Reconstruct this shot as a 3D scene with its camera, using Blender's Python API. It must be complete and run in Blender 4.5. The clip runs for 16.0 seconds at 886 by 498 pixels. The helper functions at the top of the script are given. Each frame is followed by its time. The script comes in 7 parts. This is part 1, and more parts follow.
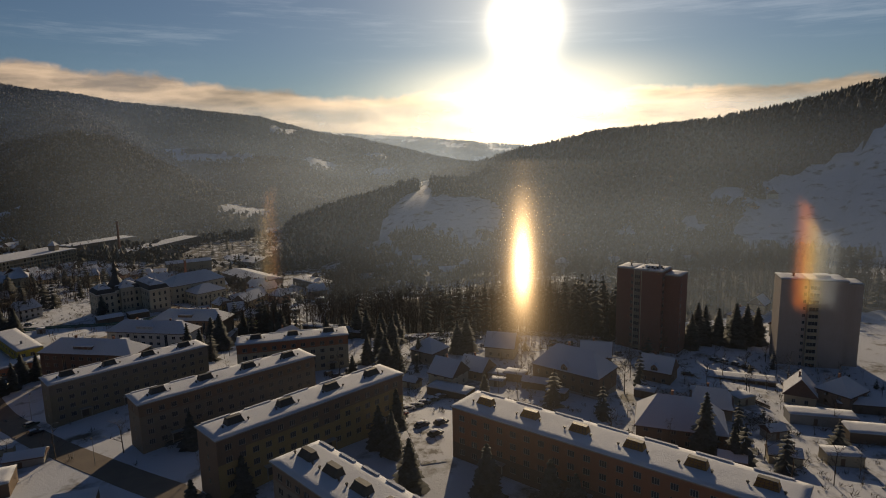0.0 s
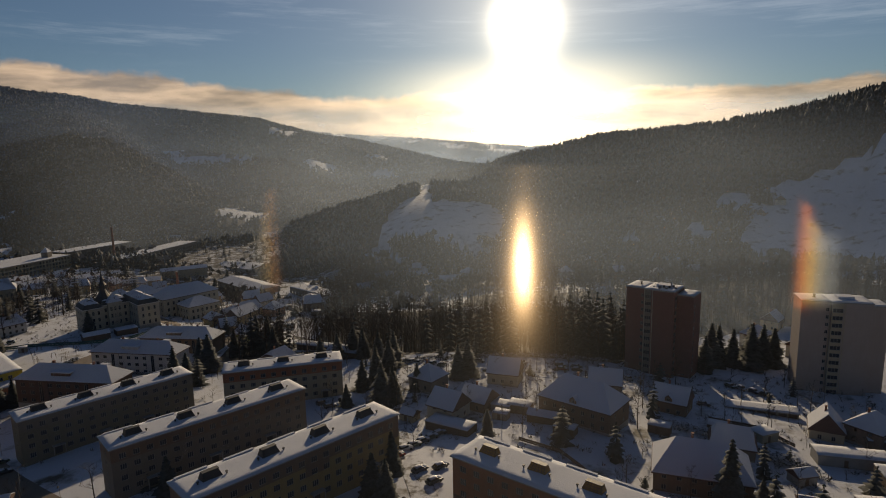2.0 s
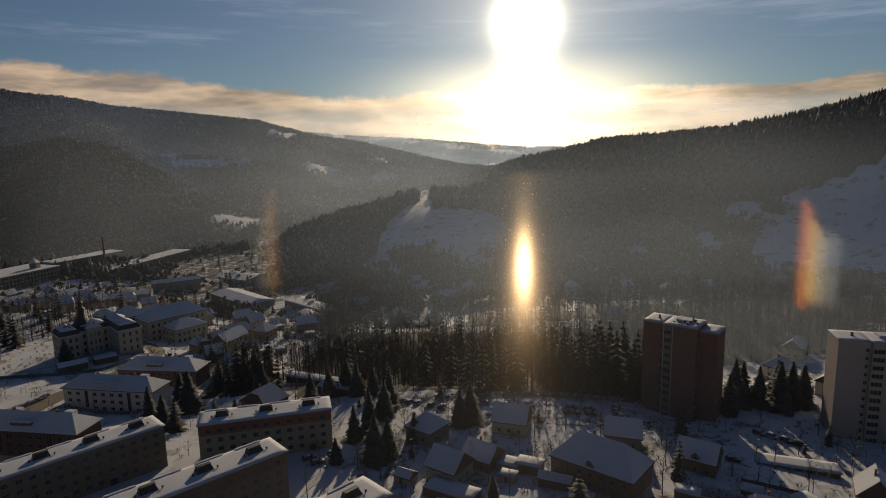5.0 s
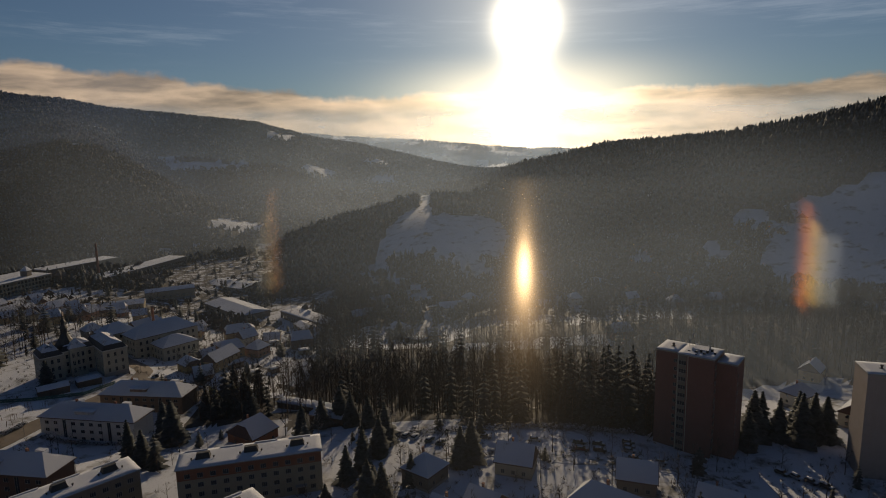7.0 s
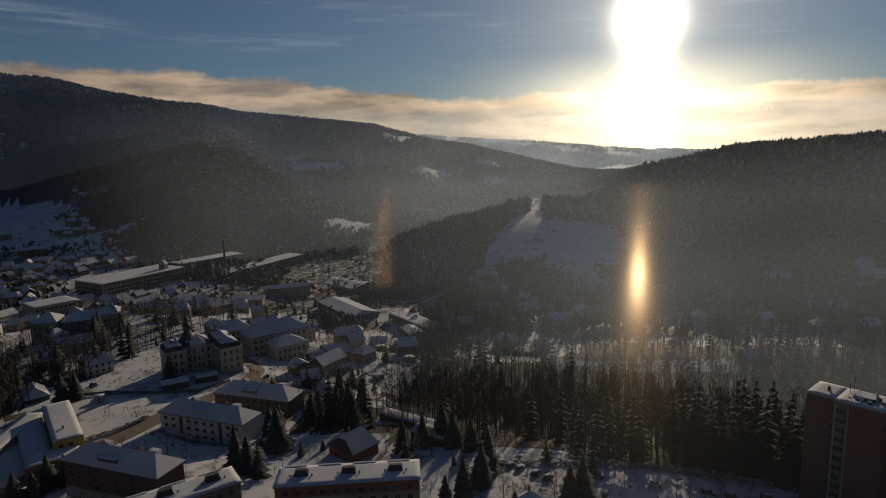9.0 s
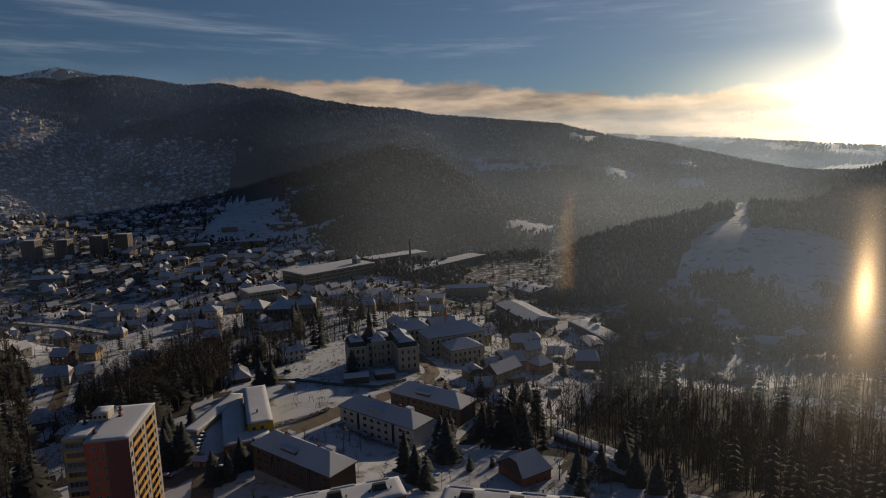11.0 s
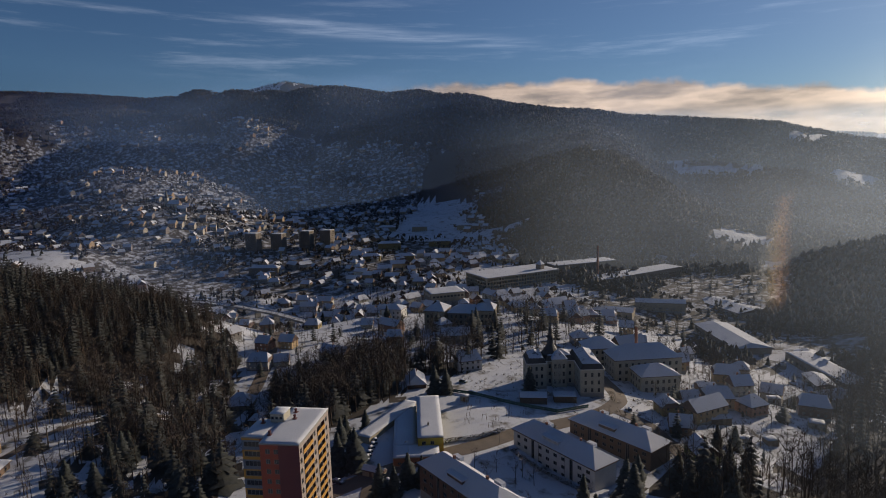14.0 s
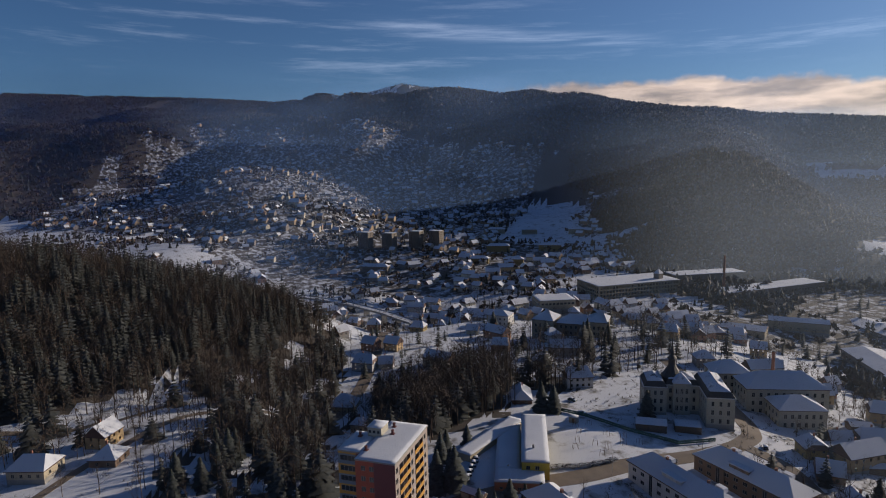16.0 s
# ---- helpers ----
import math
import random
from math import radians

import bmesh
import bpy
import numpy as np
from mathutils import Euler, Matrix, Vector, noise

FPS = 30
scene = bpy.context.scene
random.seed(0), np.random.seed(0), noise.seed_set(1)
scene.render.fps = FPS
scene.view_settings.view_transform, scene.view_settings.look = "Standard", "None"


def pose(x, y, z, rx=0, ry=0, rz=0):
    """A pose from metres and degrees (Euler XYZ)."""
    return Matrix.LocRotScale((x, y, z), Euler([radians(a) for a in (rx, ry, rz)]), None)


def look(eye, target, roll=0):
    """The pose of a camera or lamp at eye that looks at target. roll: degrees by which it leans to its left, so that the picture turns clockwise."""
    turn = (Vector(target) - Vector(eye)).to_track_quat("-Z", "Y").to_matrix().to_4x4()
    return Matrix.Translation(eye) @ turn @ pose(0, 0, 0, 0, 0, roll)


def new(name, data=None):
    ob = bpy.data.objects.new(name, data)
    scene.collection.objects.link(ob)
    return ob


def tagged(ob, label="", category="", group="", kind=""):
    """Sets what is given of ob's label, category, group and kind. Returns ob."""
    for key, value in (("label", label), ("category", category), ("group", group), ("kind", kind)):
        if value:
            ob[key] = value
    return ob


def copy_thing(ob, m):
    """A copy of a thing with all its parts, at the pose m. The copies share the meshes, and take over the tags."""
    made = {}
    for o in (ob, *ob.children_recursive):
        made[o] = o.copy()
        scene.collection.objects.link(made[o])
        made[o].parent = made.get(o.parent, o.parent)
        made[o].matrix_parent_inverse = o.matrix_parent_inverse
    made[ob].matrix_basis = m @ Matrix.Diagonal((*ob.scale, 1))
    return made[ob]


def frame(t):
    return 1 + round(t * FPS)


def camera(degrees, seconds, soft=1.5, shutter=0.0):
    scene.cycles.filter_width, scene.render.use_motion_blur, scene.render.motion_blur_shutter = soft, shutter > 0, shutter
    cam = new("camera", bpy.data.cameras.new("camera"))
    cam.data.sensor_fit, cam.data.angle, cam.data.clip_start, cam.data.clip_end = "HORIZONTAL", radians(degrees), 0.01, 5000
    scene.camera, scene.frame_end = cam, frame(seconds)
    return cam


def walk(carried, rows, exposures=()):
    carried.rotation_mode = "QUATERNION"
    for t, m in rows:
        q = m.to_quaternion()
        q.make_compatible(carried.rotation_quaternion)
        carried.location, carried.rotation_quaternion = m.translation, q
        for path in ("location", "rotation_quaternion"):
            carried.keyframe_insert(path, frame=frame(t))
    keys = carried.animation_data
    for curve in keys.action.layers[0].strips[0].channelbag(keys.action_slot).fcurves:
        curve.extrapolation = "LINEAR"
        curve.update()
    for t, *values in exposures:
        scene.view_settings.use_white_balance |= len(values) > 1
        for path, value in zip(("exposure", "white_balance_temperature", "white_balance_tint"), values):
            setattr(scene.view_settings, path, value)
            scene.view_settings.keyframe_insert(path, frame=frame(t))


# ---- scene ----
# ---- camera and walk ----
cam = camera(72.63, 16.0, soft=1.0)
# seconds, x, y, z, heading to the left, pitch, roll
PATH = [
    (0.0, 0.00, 0.00, 83.00, 0.00, -9.51, -1.13),
    (0.5, 0.08, 3.38, 84.16, 0.02, -9.50, -1.13),
    (1.0, 0.19, 6.83, 85.34, 0.03, -9.50, -1.12),
    (1.5, 0.30, 10.24, 86.53, 0.05, -9.49, -1.14),
    (2.0, 0.41, 13.73, 87.77, 0.06, -9.49, -1.14),
    (2.5, 0.47, 17.28, 89.02, 0.06, -9.51, -1.16),
    (3.0, 0.57, 20.78, 90.27, 0.07, -9.50, -1.18),
    (3.5, 0.62, 24.30, 91.55, 0.08, -9.52, -1.15),
    (4.0, 0.66, 27.86, 92.87, 0.10, -9.53, -1.17),
    (6.5, 1.26, 46.36, 99.82, 0.16, -9.52, -1.20),
    (7.0, 1.32, 50.01, 101.13, 0.17, -9.50, -1.15),
    (7.5, 1.37, 53.65, 102.20, 0.17, -9.51, -1.13),
    (8.0, 1.34, 57.23, 102.96, 0.20, -9.53, -1.12),
    (8.5, 0.93, 60.56, 103.45, 2.28, -9.47, -1.06),
    (9.0, 0.10, 63.81, 103.77, 10.66, -9.25, -1.15),
    (9.5, -0.79, 67.20, 103.96, 20.58, -9.07, -1.12),
    (9.7, -1.19, 68.60, 104.00, 22.36, -9.04, -1.12),
    (11.8, -6.12, 83.44, 104.14, 32.00, -8.60, -1.95),
    (12.0, -6.79, 84.69, 104.15, 33.50, -8.55, -1.95),
    (12.5, -8.88, 87.54, 104.22, 37.34, -8.39, -1.88),
    (13.0, -11.17, 90.31, 104.29, 41.14, -8.27, -1.80),
    (13.5, -13.54, 93.03, 104.38, 44.54, -8.14, -1.74),
    (14.0, -15.90, 95.63, 104.46, 45.61, -8.10, -1.70),
    (14.5, -18.40, 98.09, 104.57, 46.17, -8.08, -1.67),
    (15.0, -21.10, 100.42, 104.74, 47.26, -8.04, -1.63),
    (15.5, -23.88, 102.52, 104.95, 51.84, -7.88, -1.53),
    (16.0, -26.52, 104.68, 105.19, 56.01, -7.75, -1.39),
]


EXPOSURES = [(0.0, 0.08, 8200, 10), (4.0, -0.02, 8000, 10), (7.0, -0.26, 7850, 10), (8.5, -0.36, 7700, 10), (9.5, -0.4, 7700, 10), (12.0, 0.06, 7250, 10), (13.0, 0.2, 7000, 11), (14.0, 0.36, 6700, 12), (16.0, 0.56, 6350, 13)]


def flown(x, y, z, yaw, pitch, roll):
    return pose(x, y, z, 0, 0, yaw) @ pose(0, 0, 0, 90 + pitch, 0, 0) @ pose(0, 0, 0, 0, 0, roll)


walk(cam, [(row[0], flown(*row[1:])) for row in PATH], EXPOSURES)

# ---- world and sun ----
SUN_AZ, SUN_EL, SKY_STRENGTH = radians(7.7), radians(16.0), 0.035
sun_way = Vector((math.sin(SUN_AZ) * math.cos(SUN_EL), math.cos(SUN_AZ) * math.cos(SUN_EL), math.sin(SUN_EL)))
world = bpy.data.worlds.new("winter_sky")
scene.world = world
world.use_nodes = True
wn, wl = world.node_tree.nodes, world.node_tree.links
wn.clear()


def calc(op, *args):
    n = wn.new("ShaderNodeMath")
    n.operation = op
    for sock, v in zip(n.inputs, args):
        if isinstance(v, (int, float)):
            sock.default_value = v
        else:
            wl.new(v, sock)
    return n.outputs[0]


def step_of(a, b, v):
    n = wn.new("ShaderNodeMapRange")
    n.interpolation_type = "SMOOTHSTEP"
    for sock, x in zip((n.inputs["Value"], n.inputs["From Min"], n.inputs["From Max"]), (v, a, b)):
        if isinstance(x, (int, float)):
            sock.default_value = x
        else:
            wl.new(x, sock)
    return n.outputs[0]


def bell(v, width):
    q = calc("DIVIDE", v, width)
    return calc("EXPONENT", calc("MULTIPLY", calc("MULTIPLY", q, q), -1))


def cloud_noise(u, v, scale, detail, rough=0.55):
    c = wn.new("ShaderNodeCombineXYZ")
    for sock, x in zip(c.inputs, (u, v, 3.7)):
        if isinstance(x, (int, float)):
            sock.default_value = x
        else:
            wl.new(x, sock)
    n = wn.new("ShaderNodeTexNoise")
    n.inputs["Scale"].default_value, n.inputs["Detail"].default_value, n.inputs["Roughness"].default_value = scale, detail, rough
    wl.new(c.outputs[0], n.inputs["Vector"])
    return n.outputs[0]


def tinted(fac, col):
    n = wn.new("ShaderNodeVectorMath")
    n.operation = "SCALE"
    n.inputs[0].default_value = col
    wl.new(fac, n.inputs["Scale"])
    return n.outputs[0]


def add_all(items):
    total = items[0]
    for x in items[1:]:
        n = wn.new("ShaderNodeVectorMath")
        n.operation = "ADD"
        wl.new(total, n.inputs[0])
        wl.new(x, n.inputs[1])
        total = n.outputs[0]
    return total


where = wn.new("ShaderNodeTexCoord").outputs["Generated"]
xyz = wn.new("ShaderNodeSeparateXYZ")
wl.new(where, xyz.inputs[0])
elev = calc("MULTIPLY", calc("ARCSINE", xyz.outputs[2]), 57.2958)
azim = calc("MULTIPLY", calc("ARCTAN2", xyz.outputs[0], xyz.outputs[1]), 57.2958)
dot = wn.new("ShaderNodeVectorMath")
dot.operation = "DOT_PRODUCT"
wl.new(where, dot.inputs[0])
dot.inputs[1].default_value = (0.1333, 0.9729, 0.1891)
gap = calc("MULTIPLY", calc("ARCCOSINE", calc("MINIMUM", dot.outputs["Value"], 1.0)), 57.2958)
sky = wn.new("ShaderNodeTexSky")
sky.sky_type, sky.sun_disc, sky.sun_elevation, sky.sun_rotation = "NISHITA", False, SUN_EL, SUN_AZ
sky.air_density, sky.dust_density, sky.ozone_density = 1.0, 0.15, 3.0
base = wn.new("ShaderNodeVectorMath")
base.operation = "MULTIPLY"
wl.new(sky.outputs[0], base.inputs[0])
base.inputs[1].default_value = (SKY_STRENGTH * 0.6, SKY_STRENGTH * 0.86, SKY_STRENGTH * 1.2)
# veiled sun and the bright air round it
off = calc("SUBTRACT", azim, 7.8)
aureole = calc("ADD", calc("MULTIPLY", bell(gap, 1.9), 6.0), calc("MULTIPLY", calc("EXPONENT", calc("DIVIDE", gap, -5.0)), 0.75))
aureole = calc("ADD", aureole, calc("MULTIPLY", calc("EXPONENT", calc("DIVIDE", gap, -26.0)), 0.1))
pillar = calc("MULTIPLY", bell(off, 2.1), step_of(15.0, 9.0, elev))
aureole = calc("ADD", aureole, calc("MULTIPLY", pillar, 1.2))
# bank of low cloud along the horizon
top = calc("ADD", calc("ADD", 3.7, calc("MULTIPLY", step_of(-8.0, -36.0, azim), 2.1)), calc("MULTIPLY", cloud_noise(calc("DIVIDE", azim, 5.0), calc("DIVIDE", elev, 6.0), 1.0, 7, 0.66), 2.9))
shape = calc("MULTIPLY", step_of(0.0, 0.7, calc("SUBTRACT", top, elev)), step_of(-52.0, -44.0, azim))
body = cloud_noise(calc("DIVIDE", azim, 7.0), calc("DIVIDE", elev, 1.5), 1.0, 6, 0.58)
bank = calc("MULTIPLY", shape, calc("ADD", 0.45, calc("MULTIPLY", step_of(0.32, 0.68, body), 0.9)))
lit = calc("ADD", calc("ADD", 0.34, calc("MULTIPLY", bell(calc("ADD", azim, 30.0), 14.0), 0.25)), calc("MULTIPLY", bell(off, 17.0), 1.15))
low = calc("MULTIPLY", calc("MULTIPLY", bell(off, 10.0), step_of(9.0, 3.5, elev)), 1.5)
clear = calc("SUBTRACT", 1.0, calc("MULTIPLY", shape, 0.8))
veiled = wn.new("ShaderNodeVectorMath")
veiled.operation = "SCALE"
wl.new(base.outputs[0], veiled.inputs[0])
wl.new(clear, veiled.inputs["Scale"])
# thin streaks higher up
drift = calc("ADD", calc("DIVIDE", azim, 16.0), calc("DIVIDE", elev, 6.0))
wisps = step_of(0.48, 0.74, cloud_noise(drift, calc("DIVIDE", elev, 1.5), 1.0, 7, 0.65))
wisps = calc("MULTIPLY", wisps, calc("MULTIPLY", step_of(7.0, 9.0, elev), step_of(16.5, 12.5, elev)))
streak = calc("MULTIPLY", bell(calc("SUBTRACT", elev, calc("SUBTRACT", 11.2, calc("MULTIPLY", calc("ADD", azim, 47.0), 0.1))), 0.6), calc("MULTIPLY", step_of(-66.0, -52.0, azim), step_of(-34.0, -41.0, azim)))
fibres = step_of(0.3, 0.7, cloud_noise(calc("ADD", calc("DIVIDE", azim, 9.0), elev), calc("MULTIPLY", elev, 1.6), 1.0, 6, 0.6))
wisps = calc("ADD", calc("MULTIPLY", wisps, 0.7), calc("MULTIPLY", streak, fibres))
total = add_all([veiled.outputs[0], tinted(aureole, (1.0, 0.95, 0.84)), tinted(calc("MULTIPLY", bank, lit), (0.76, 0.57, 0.42)),
                 tinted(low, (1.0, 0.87, 0.62)), tinted(wisps, (0.13, 0.14, 0.16))])
bg = wn.new("ShaderNodeBackground")
wl.new(total, bg.inputs[0])
wout = wn.new("ShaderNodeOutputWorld")
wl.new(bg.outputs[0], wout.inputs[0])
lamp = bpy.data.lights.new("sun", "SUN")
lamp.energy, lamp.angle, lamp.color = 3.2, radians(0.6), (1.0, 0.86, 0.68)
sun = new("sun", lamp)
sun.matrix_world = look(sun_way * 100, (0, 0, 0))


# ---- terrain ----
# levels of the town's terraces and slopes: x, y, height
NEAR_LEVELS = [(-30, 135, 13), (-60, 163, 8.5), (-98, 185, 4.7), (-53, 208, 5.3), (5, 134, 12.5), (40, 95, 13), (82, 237, -2), (133, 222, -2), (69, 192, 4.5), (16, 217, 6.5), (-6, 214, 7), (49, 206, 5),
    (38, 175, 9), (-111, 215, 3.5), (-66, 252, -1), (-135, 268, -6.5), (-107, 290, -8), (-180, 250, 0), (-165, 180, -4), (-303, 223, -22), (-312, 166, 0), (-284, 131, 3), (0, 20, 17), (150, 110, 8),
    (-120, 80, 9), (-240, 60, 2), (-178, 272, -0.6), (-188, 284, -1.0)]
LOWER_LEVELS = [(-98, 300, -5), (-180, 320, -4), (-142, 380, -13), (-287, 406, -10), (-379, 386, -19), (-468, 579, -36), (-512, 392, -48), (-298, 801, -40), (-400, 480, -28), (-260, 921, -40), (-40, 465, -28), (111, 498, -20),
    (-46, 610, -32), (20, 677, -18), (-180, 640, -45), (-186, 306, -5.5), (-200, 585, -43), (-125, 530, -43), (-112, 468, -37), (0, 330, -22), (120, 330, -14), (250, 330, -2), (-60, 340, -20), (-553, 386, -52)]
FAR_LEVELS = [(-654, 599, -25), (-839, 630, -15), (-619, 397, -34), (-758, 297, -22), (-953, 264, 5), (-1078, 484, 38), (-933, 520, -5), (-1416, 532, 100), (-1750, 800, 170), (-2100, 400, 210), (-1200, 1050, 45), (-900, 950, 5),
    (-715, 331, -46), (-663, 359, -48), (-611, 376, -50), (-760, 300, -42), (-690, 400, -44), (-600, 430, -46)]
LEVELS = NEAR_LEVELS + LOWER_LEVELS + FAR_LEVELS


def town(x, y):
    a, b = np.zeros_like(x), np.zeros_like(x)
    for px, py, pz in LEVELS:
        w = 1 / ((x - px) ** 2 + (y - py) ** 2 + 500) ** 1.6
        a, b = a + w * pz, b + w
    return a / b


# crests of the hills: points (x, y, z) and the width of the flank
RIGHT_HILL = [(-225, 832, -45), (-197, 844, -26), (-155, 874, -8), (-116, 890, 5), (-67, 890, 20), (-22, 888, 31), (34, 929, 41), (102, 924, 63), (191, 941, 80),
    (250, 957, 93), (375, 865, 103), (470, 826, 121), (560, 772, 147), (700, 600, 190), (760, 300, 220), (800, -100, 220)]
LONG_HILL = [(67, 2499, 10), (-335, 2275, 118), (-446, 2205, 136), (-635, 2106, 190), (-956, 1813, 224), (-1153, 1690, 258), (-1425, 1589, 328), (-1668, 1477, 344), (-1804, 1384, 357),
    (-2300, 1300, 330)]
SPUR = [(-1153, 1690, 255), (-900, 1400, 190), (-650, 1150, 110), (-480, 1000, 40), (-395, 930, 5), (-340, 880, -35)]
DISTANT_RIDGE = [(-1000, 4300, 220), (-537, 4166, 178), (-78, 4199, 148), (480, 4172, 92), (1400, 4100, 60)]
UPLANDS = [(-3226, -400, 440), (-3226, 30, 445), (-3182, 578, 448), (-3132, 838, 447), (-3058, 1098, 436), (-2800, 1600, 420)]
MOUNTAIN = [(-4150, 1800, 560), (-4100, 1993, 604), (-3895, 2383, 704), (-3716, 2662, 655), (-3600, 3000, 560)]
FORE_RIDGE = [(-1873, -60, 165), (-1926, 49, 182), (-1968, 286, 216), (-2029, 544, 270), (-1974, 745, 276), (-1858, 908, 260), (-1674, 1051, 236), (-1540, 1169, 222)]
KNOLL = [(-500, -20, 62), (-470, 40, 60), (-456, 87, 57), (-456, 128, 48), (-441, 173, 34), (-410, 217, 16), (-375, 245, -14)]
BEHIND = [(-1500, -900, 220), (0, -1300, 240), (1100, -700, 240)]
RIDGES = [(RIGHT_HILL, 400), (LONG_HILL, 800), (SPUR, 260), (DISTANT_RIDGE, 900), (UPLANDS, 1300), (MOUNTAIN, 900), (FORE_RIDGE, 350), (KNOLL, 165), (BEHIND, 700)]


# the built-up part of the far slope
TOWN_EDGE = [(-1350, 102), (-1620, 179), (-1795, 321), (-1900, 560), (-1736, 815), (-1521, 1073), (-1064, 1171), (-985, 1171), (-821, 990), (-609, 699), (-559, 555), (-632, 401),
             (-832, 319), (-911, 252), (-1187, 170)]


def crest(x, y, pts):
    best, top = np.full_like(x, 1e9), np.zeros_like(x)
    for (ax, ay, az), (bx, by, bz) in zip(pts, pts[1:]):
        dx, dy = bx - ax, by - ay
        k = np.clip(((x - ax) * dx + (y - ay) * dy) / (dx * dx + dy * dy), 0, 1)
        d = np.hypot(x - ax - k * dx, y - ay - k * dy)
        top = np.where(d < best, az + k * (bz - az), top)
        best = np.minimum(best, d)
    return top, best


def folds(x, y):
    """Gullies and spurs in the flanks, about -1 to 1."""
    out = np.zeros_like(x)
    for k in range(7):
        a, f = 0.4 + 2.4 * k, 6.283 / (230 + 95 * (k * 5 % 7))
        out = out + np.sin((x * math.cos(a) + y * math.sin(a)) * f + 1.7 * k)
    return out / 3.2


def heights(x, y):
    x, y = np.asarray(x, float), np.asarray(y, float)
    h, wave = town(x, y), folds(x, y)
    for pts, width in RIDGES:
        top, d = crest(x, y, pts)
        k = np.clip(d / width, 0, 1)
        lift = np.maximum(top - h, 0)
        h = h + lift * (1 - k * k * (3 - 2 * k))
        if width >= 350:
            h = h + np.minimum(lift, 150) * 0.55 * (k * (1 - k)) * np.clip(k * 4 - 0.4, 0, 1) * wave
    near, far = np.clip((-1050 - x) / 450, 0, 1), np.clip((x + 2900) / 500, 0, 1)
    return h + 13 * near * far * wave


def height(x, y):
    return float(heights(np.array([x]), np.array([y]))[0])


# ---- end terrain ----


# ---- materials ----
def material(name):
    m = bpy.data.materials.new(name)
    m.use_nodes = True
    n = m.node_tree.nodes
    return m, n, m.node_tree.links, n["Principled BSDF"]


def ramp(n, stops):
    r = n.new("ShaderNodeValToRGB")
    e = r.color_ramp.elements
    while len(e) < len(stops):
        e.new(0.5)
    for el, (p, c) in zip(e, stops):
        el.position, el.color = p, (*c, 1)
    return r


def noise_of(n, l, scale, detail=4, rough=0.55, where="Object", stretch=None):
    tc = n.new("ShaderNodeTexCoord")
    t = n.new("ShaderNodeTexNoise")
    t.inputs["Scale"].default_value, t.inputs["Detail"].default_value, t.inputs["Roughness"].default_value = scale, detail, rough
    if stretch:
        mp = n.new("ShaderNodeMapping")
        mp.inputs["Scale"].default_value = stretch
        l.new(tc.outputs[where], mp.inputs[0])
        l.new(mp.outputs[0], t.inputs["Vector"])
    else:
        l.new(tc.outputs[where], t.inputs["Vector"])
    return t


def mixed(n, l, fac, a, b, kind="MIX"):
    m = n.new("ShaderNodeMix")
    m.data_type, m.blend_type = "RGBA", kind
    for sock, v in ((m.inputs[0], fac), (m.inputs[6], a), (m.inputs[7], b)):
        if isinstance(v, (int, float)):
            sock.default_value = v
        elif isinstance(v, tuple):
            sock.default_value = (*v, 1)
        else:
            l.new(v, sock)
    return m.outputs[2]


def bumped(n, l, p, src, strength, dist):
    b = n.new("ShaderNodeBump")
    b.inputs["Strength"].default_value, b.inputs["Distance"].default_value = strength, dist
    l.new(src, b.inputs["Height"])
    l.new(b.outputs[0], p.inputs["Normal"])


def snow_mat(name, dirt, dirt_scale, amount, fine=2.0):
    """Snow with patches where what lies beneath shows."""
    m, n, l, p = material(name)
    a = noise_of(n, l, dirt_scale, 8, 0.65)
    r = ramp(n, [(0.0, (0, 0, 0)), (0.60 - amount, (0, 0, 0)), (0.74 - amount, (1, 1, 1))])
    l.new(a.outputs[0], r.inputs[0])
    big = noise_of(n, l, dirt_scale * 0.13, 3)
    tint = mixed(n, l, big.outputs[0], (0.41, 0.44, 0.5), (0.62, 0.63, 0.66))
    l.new(mixed(n, l, r.outputs[0], tint, dirt), p.inputs["Base Color"])
    p.inputs["Roughness"].default_value = 0.85
    f = noise_of(n, l, fine, 6, 0.6)
    bumped(n, l, p, f.outputs[0], 0.5, 0.25)
    return m


def plain(name, col, rough=0.8, var=0.25, scale=0.6, bump=0.0, metal=0.0, fine=9.0):
    """A surface with stains at two scales."""
    m, n, l, p = material(name)
    a, b = noise_of(n, l, scale, 5), noise_of(n, l, fine, 4)
    dark = tuple(c * (1 - var) for c in col)
    light = tuple(min(1, c * (1 + var * 0.6)) for c in col)
    c1 = mixed(n, l, a.outputs[0], dark, light)
    c2 = mixed(n, l, b.outputs[0], (0.82, 0.82, 0.82), (1.1, 1.1, 1.1))
    l.new(mixed(n, l, 1.0, c1, c2, "MULTIPLY"), p.inputs["Base Color"])
    p.inputs["Roughness"].default_value, p.inputs["Metallic"].default_value = rough, metal
    if bump:
        bumped(n, l, p, b.outputs[0], bump, 0.03)
    return m


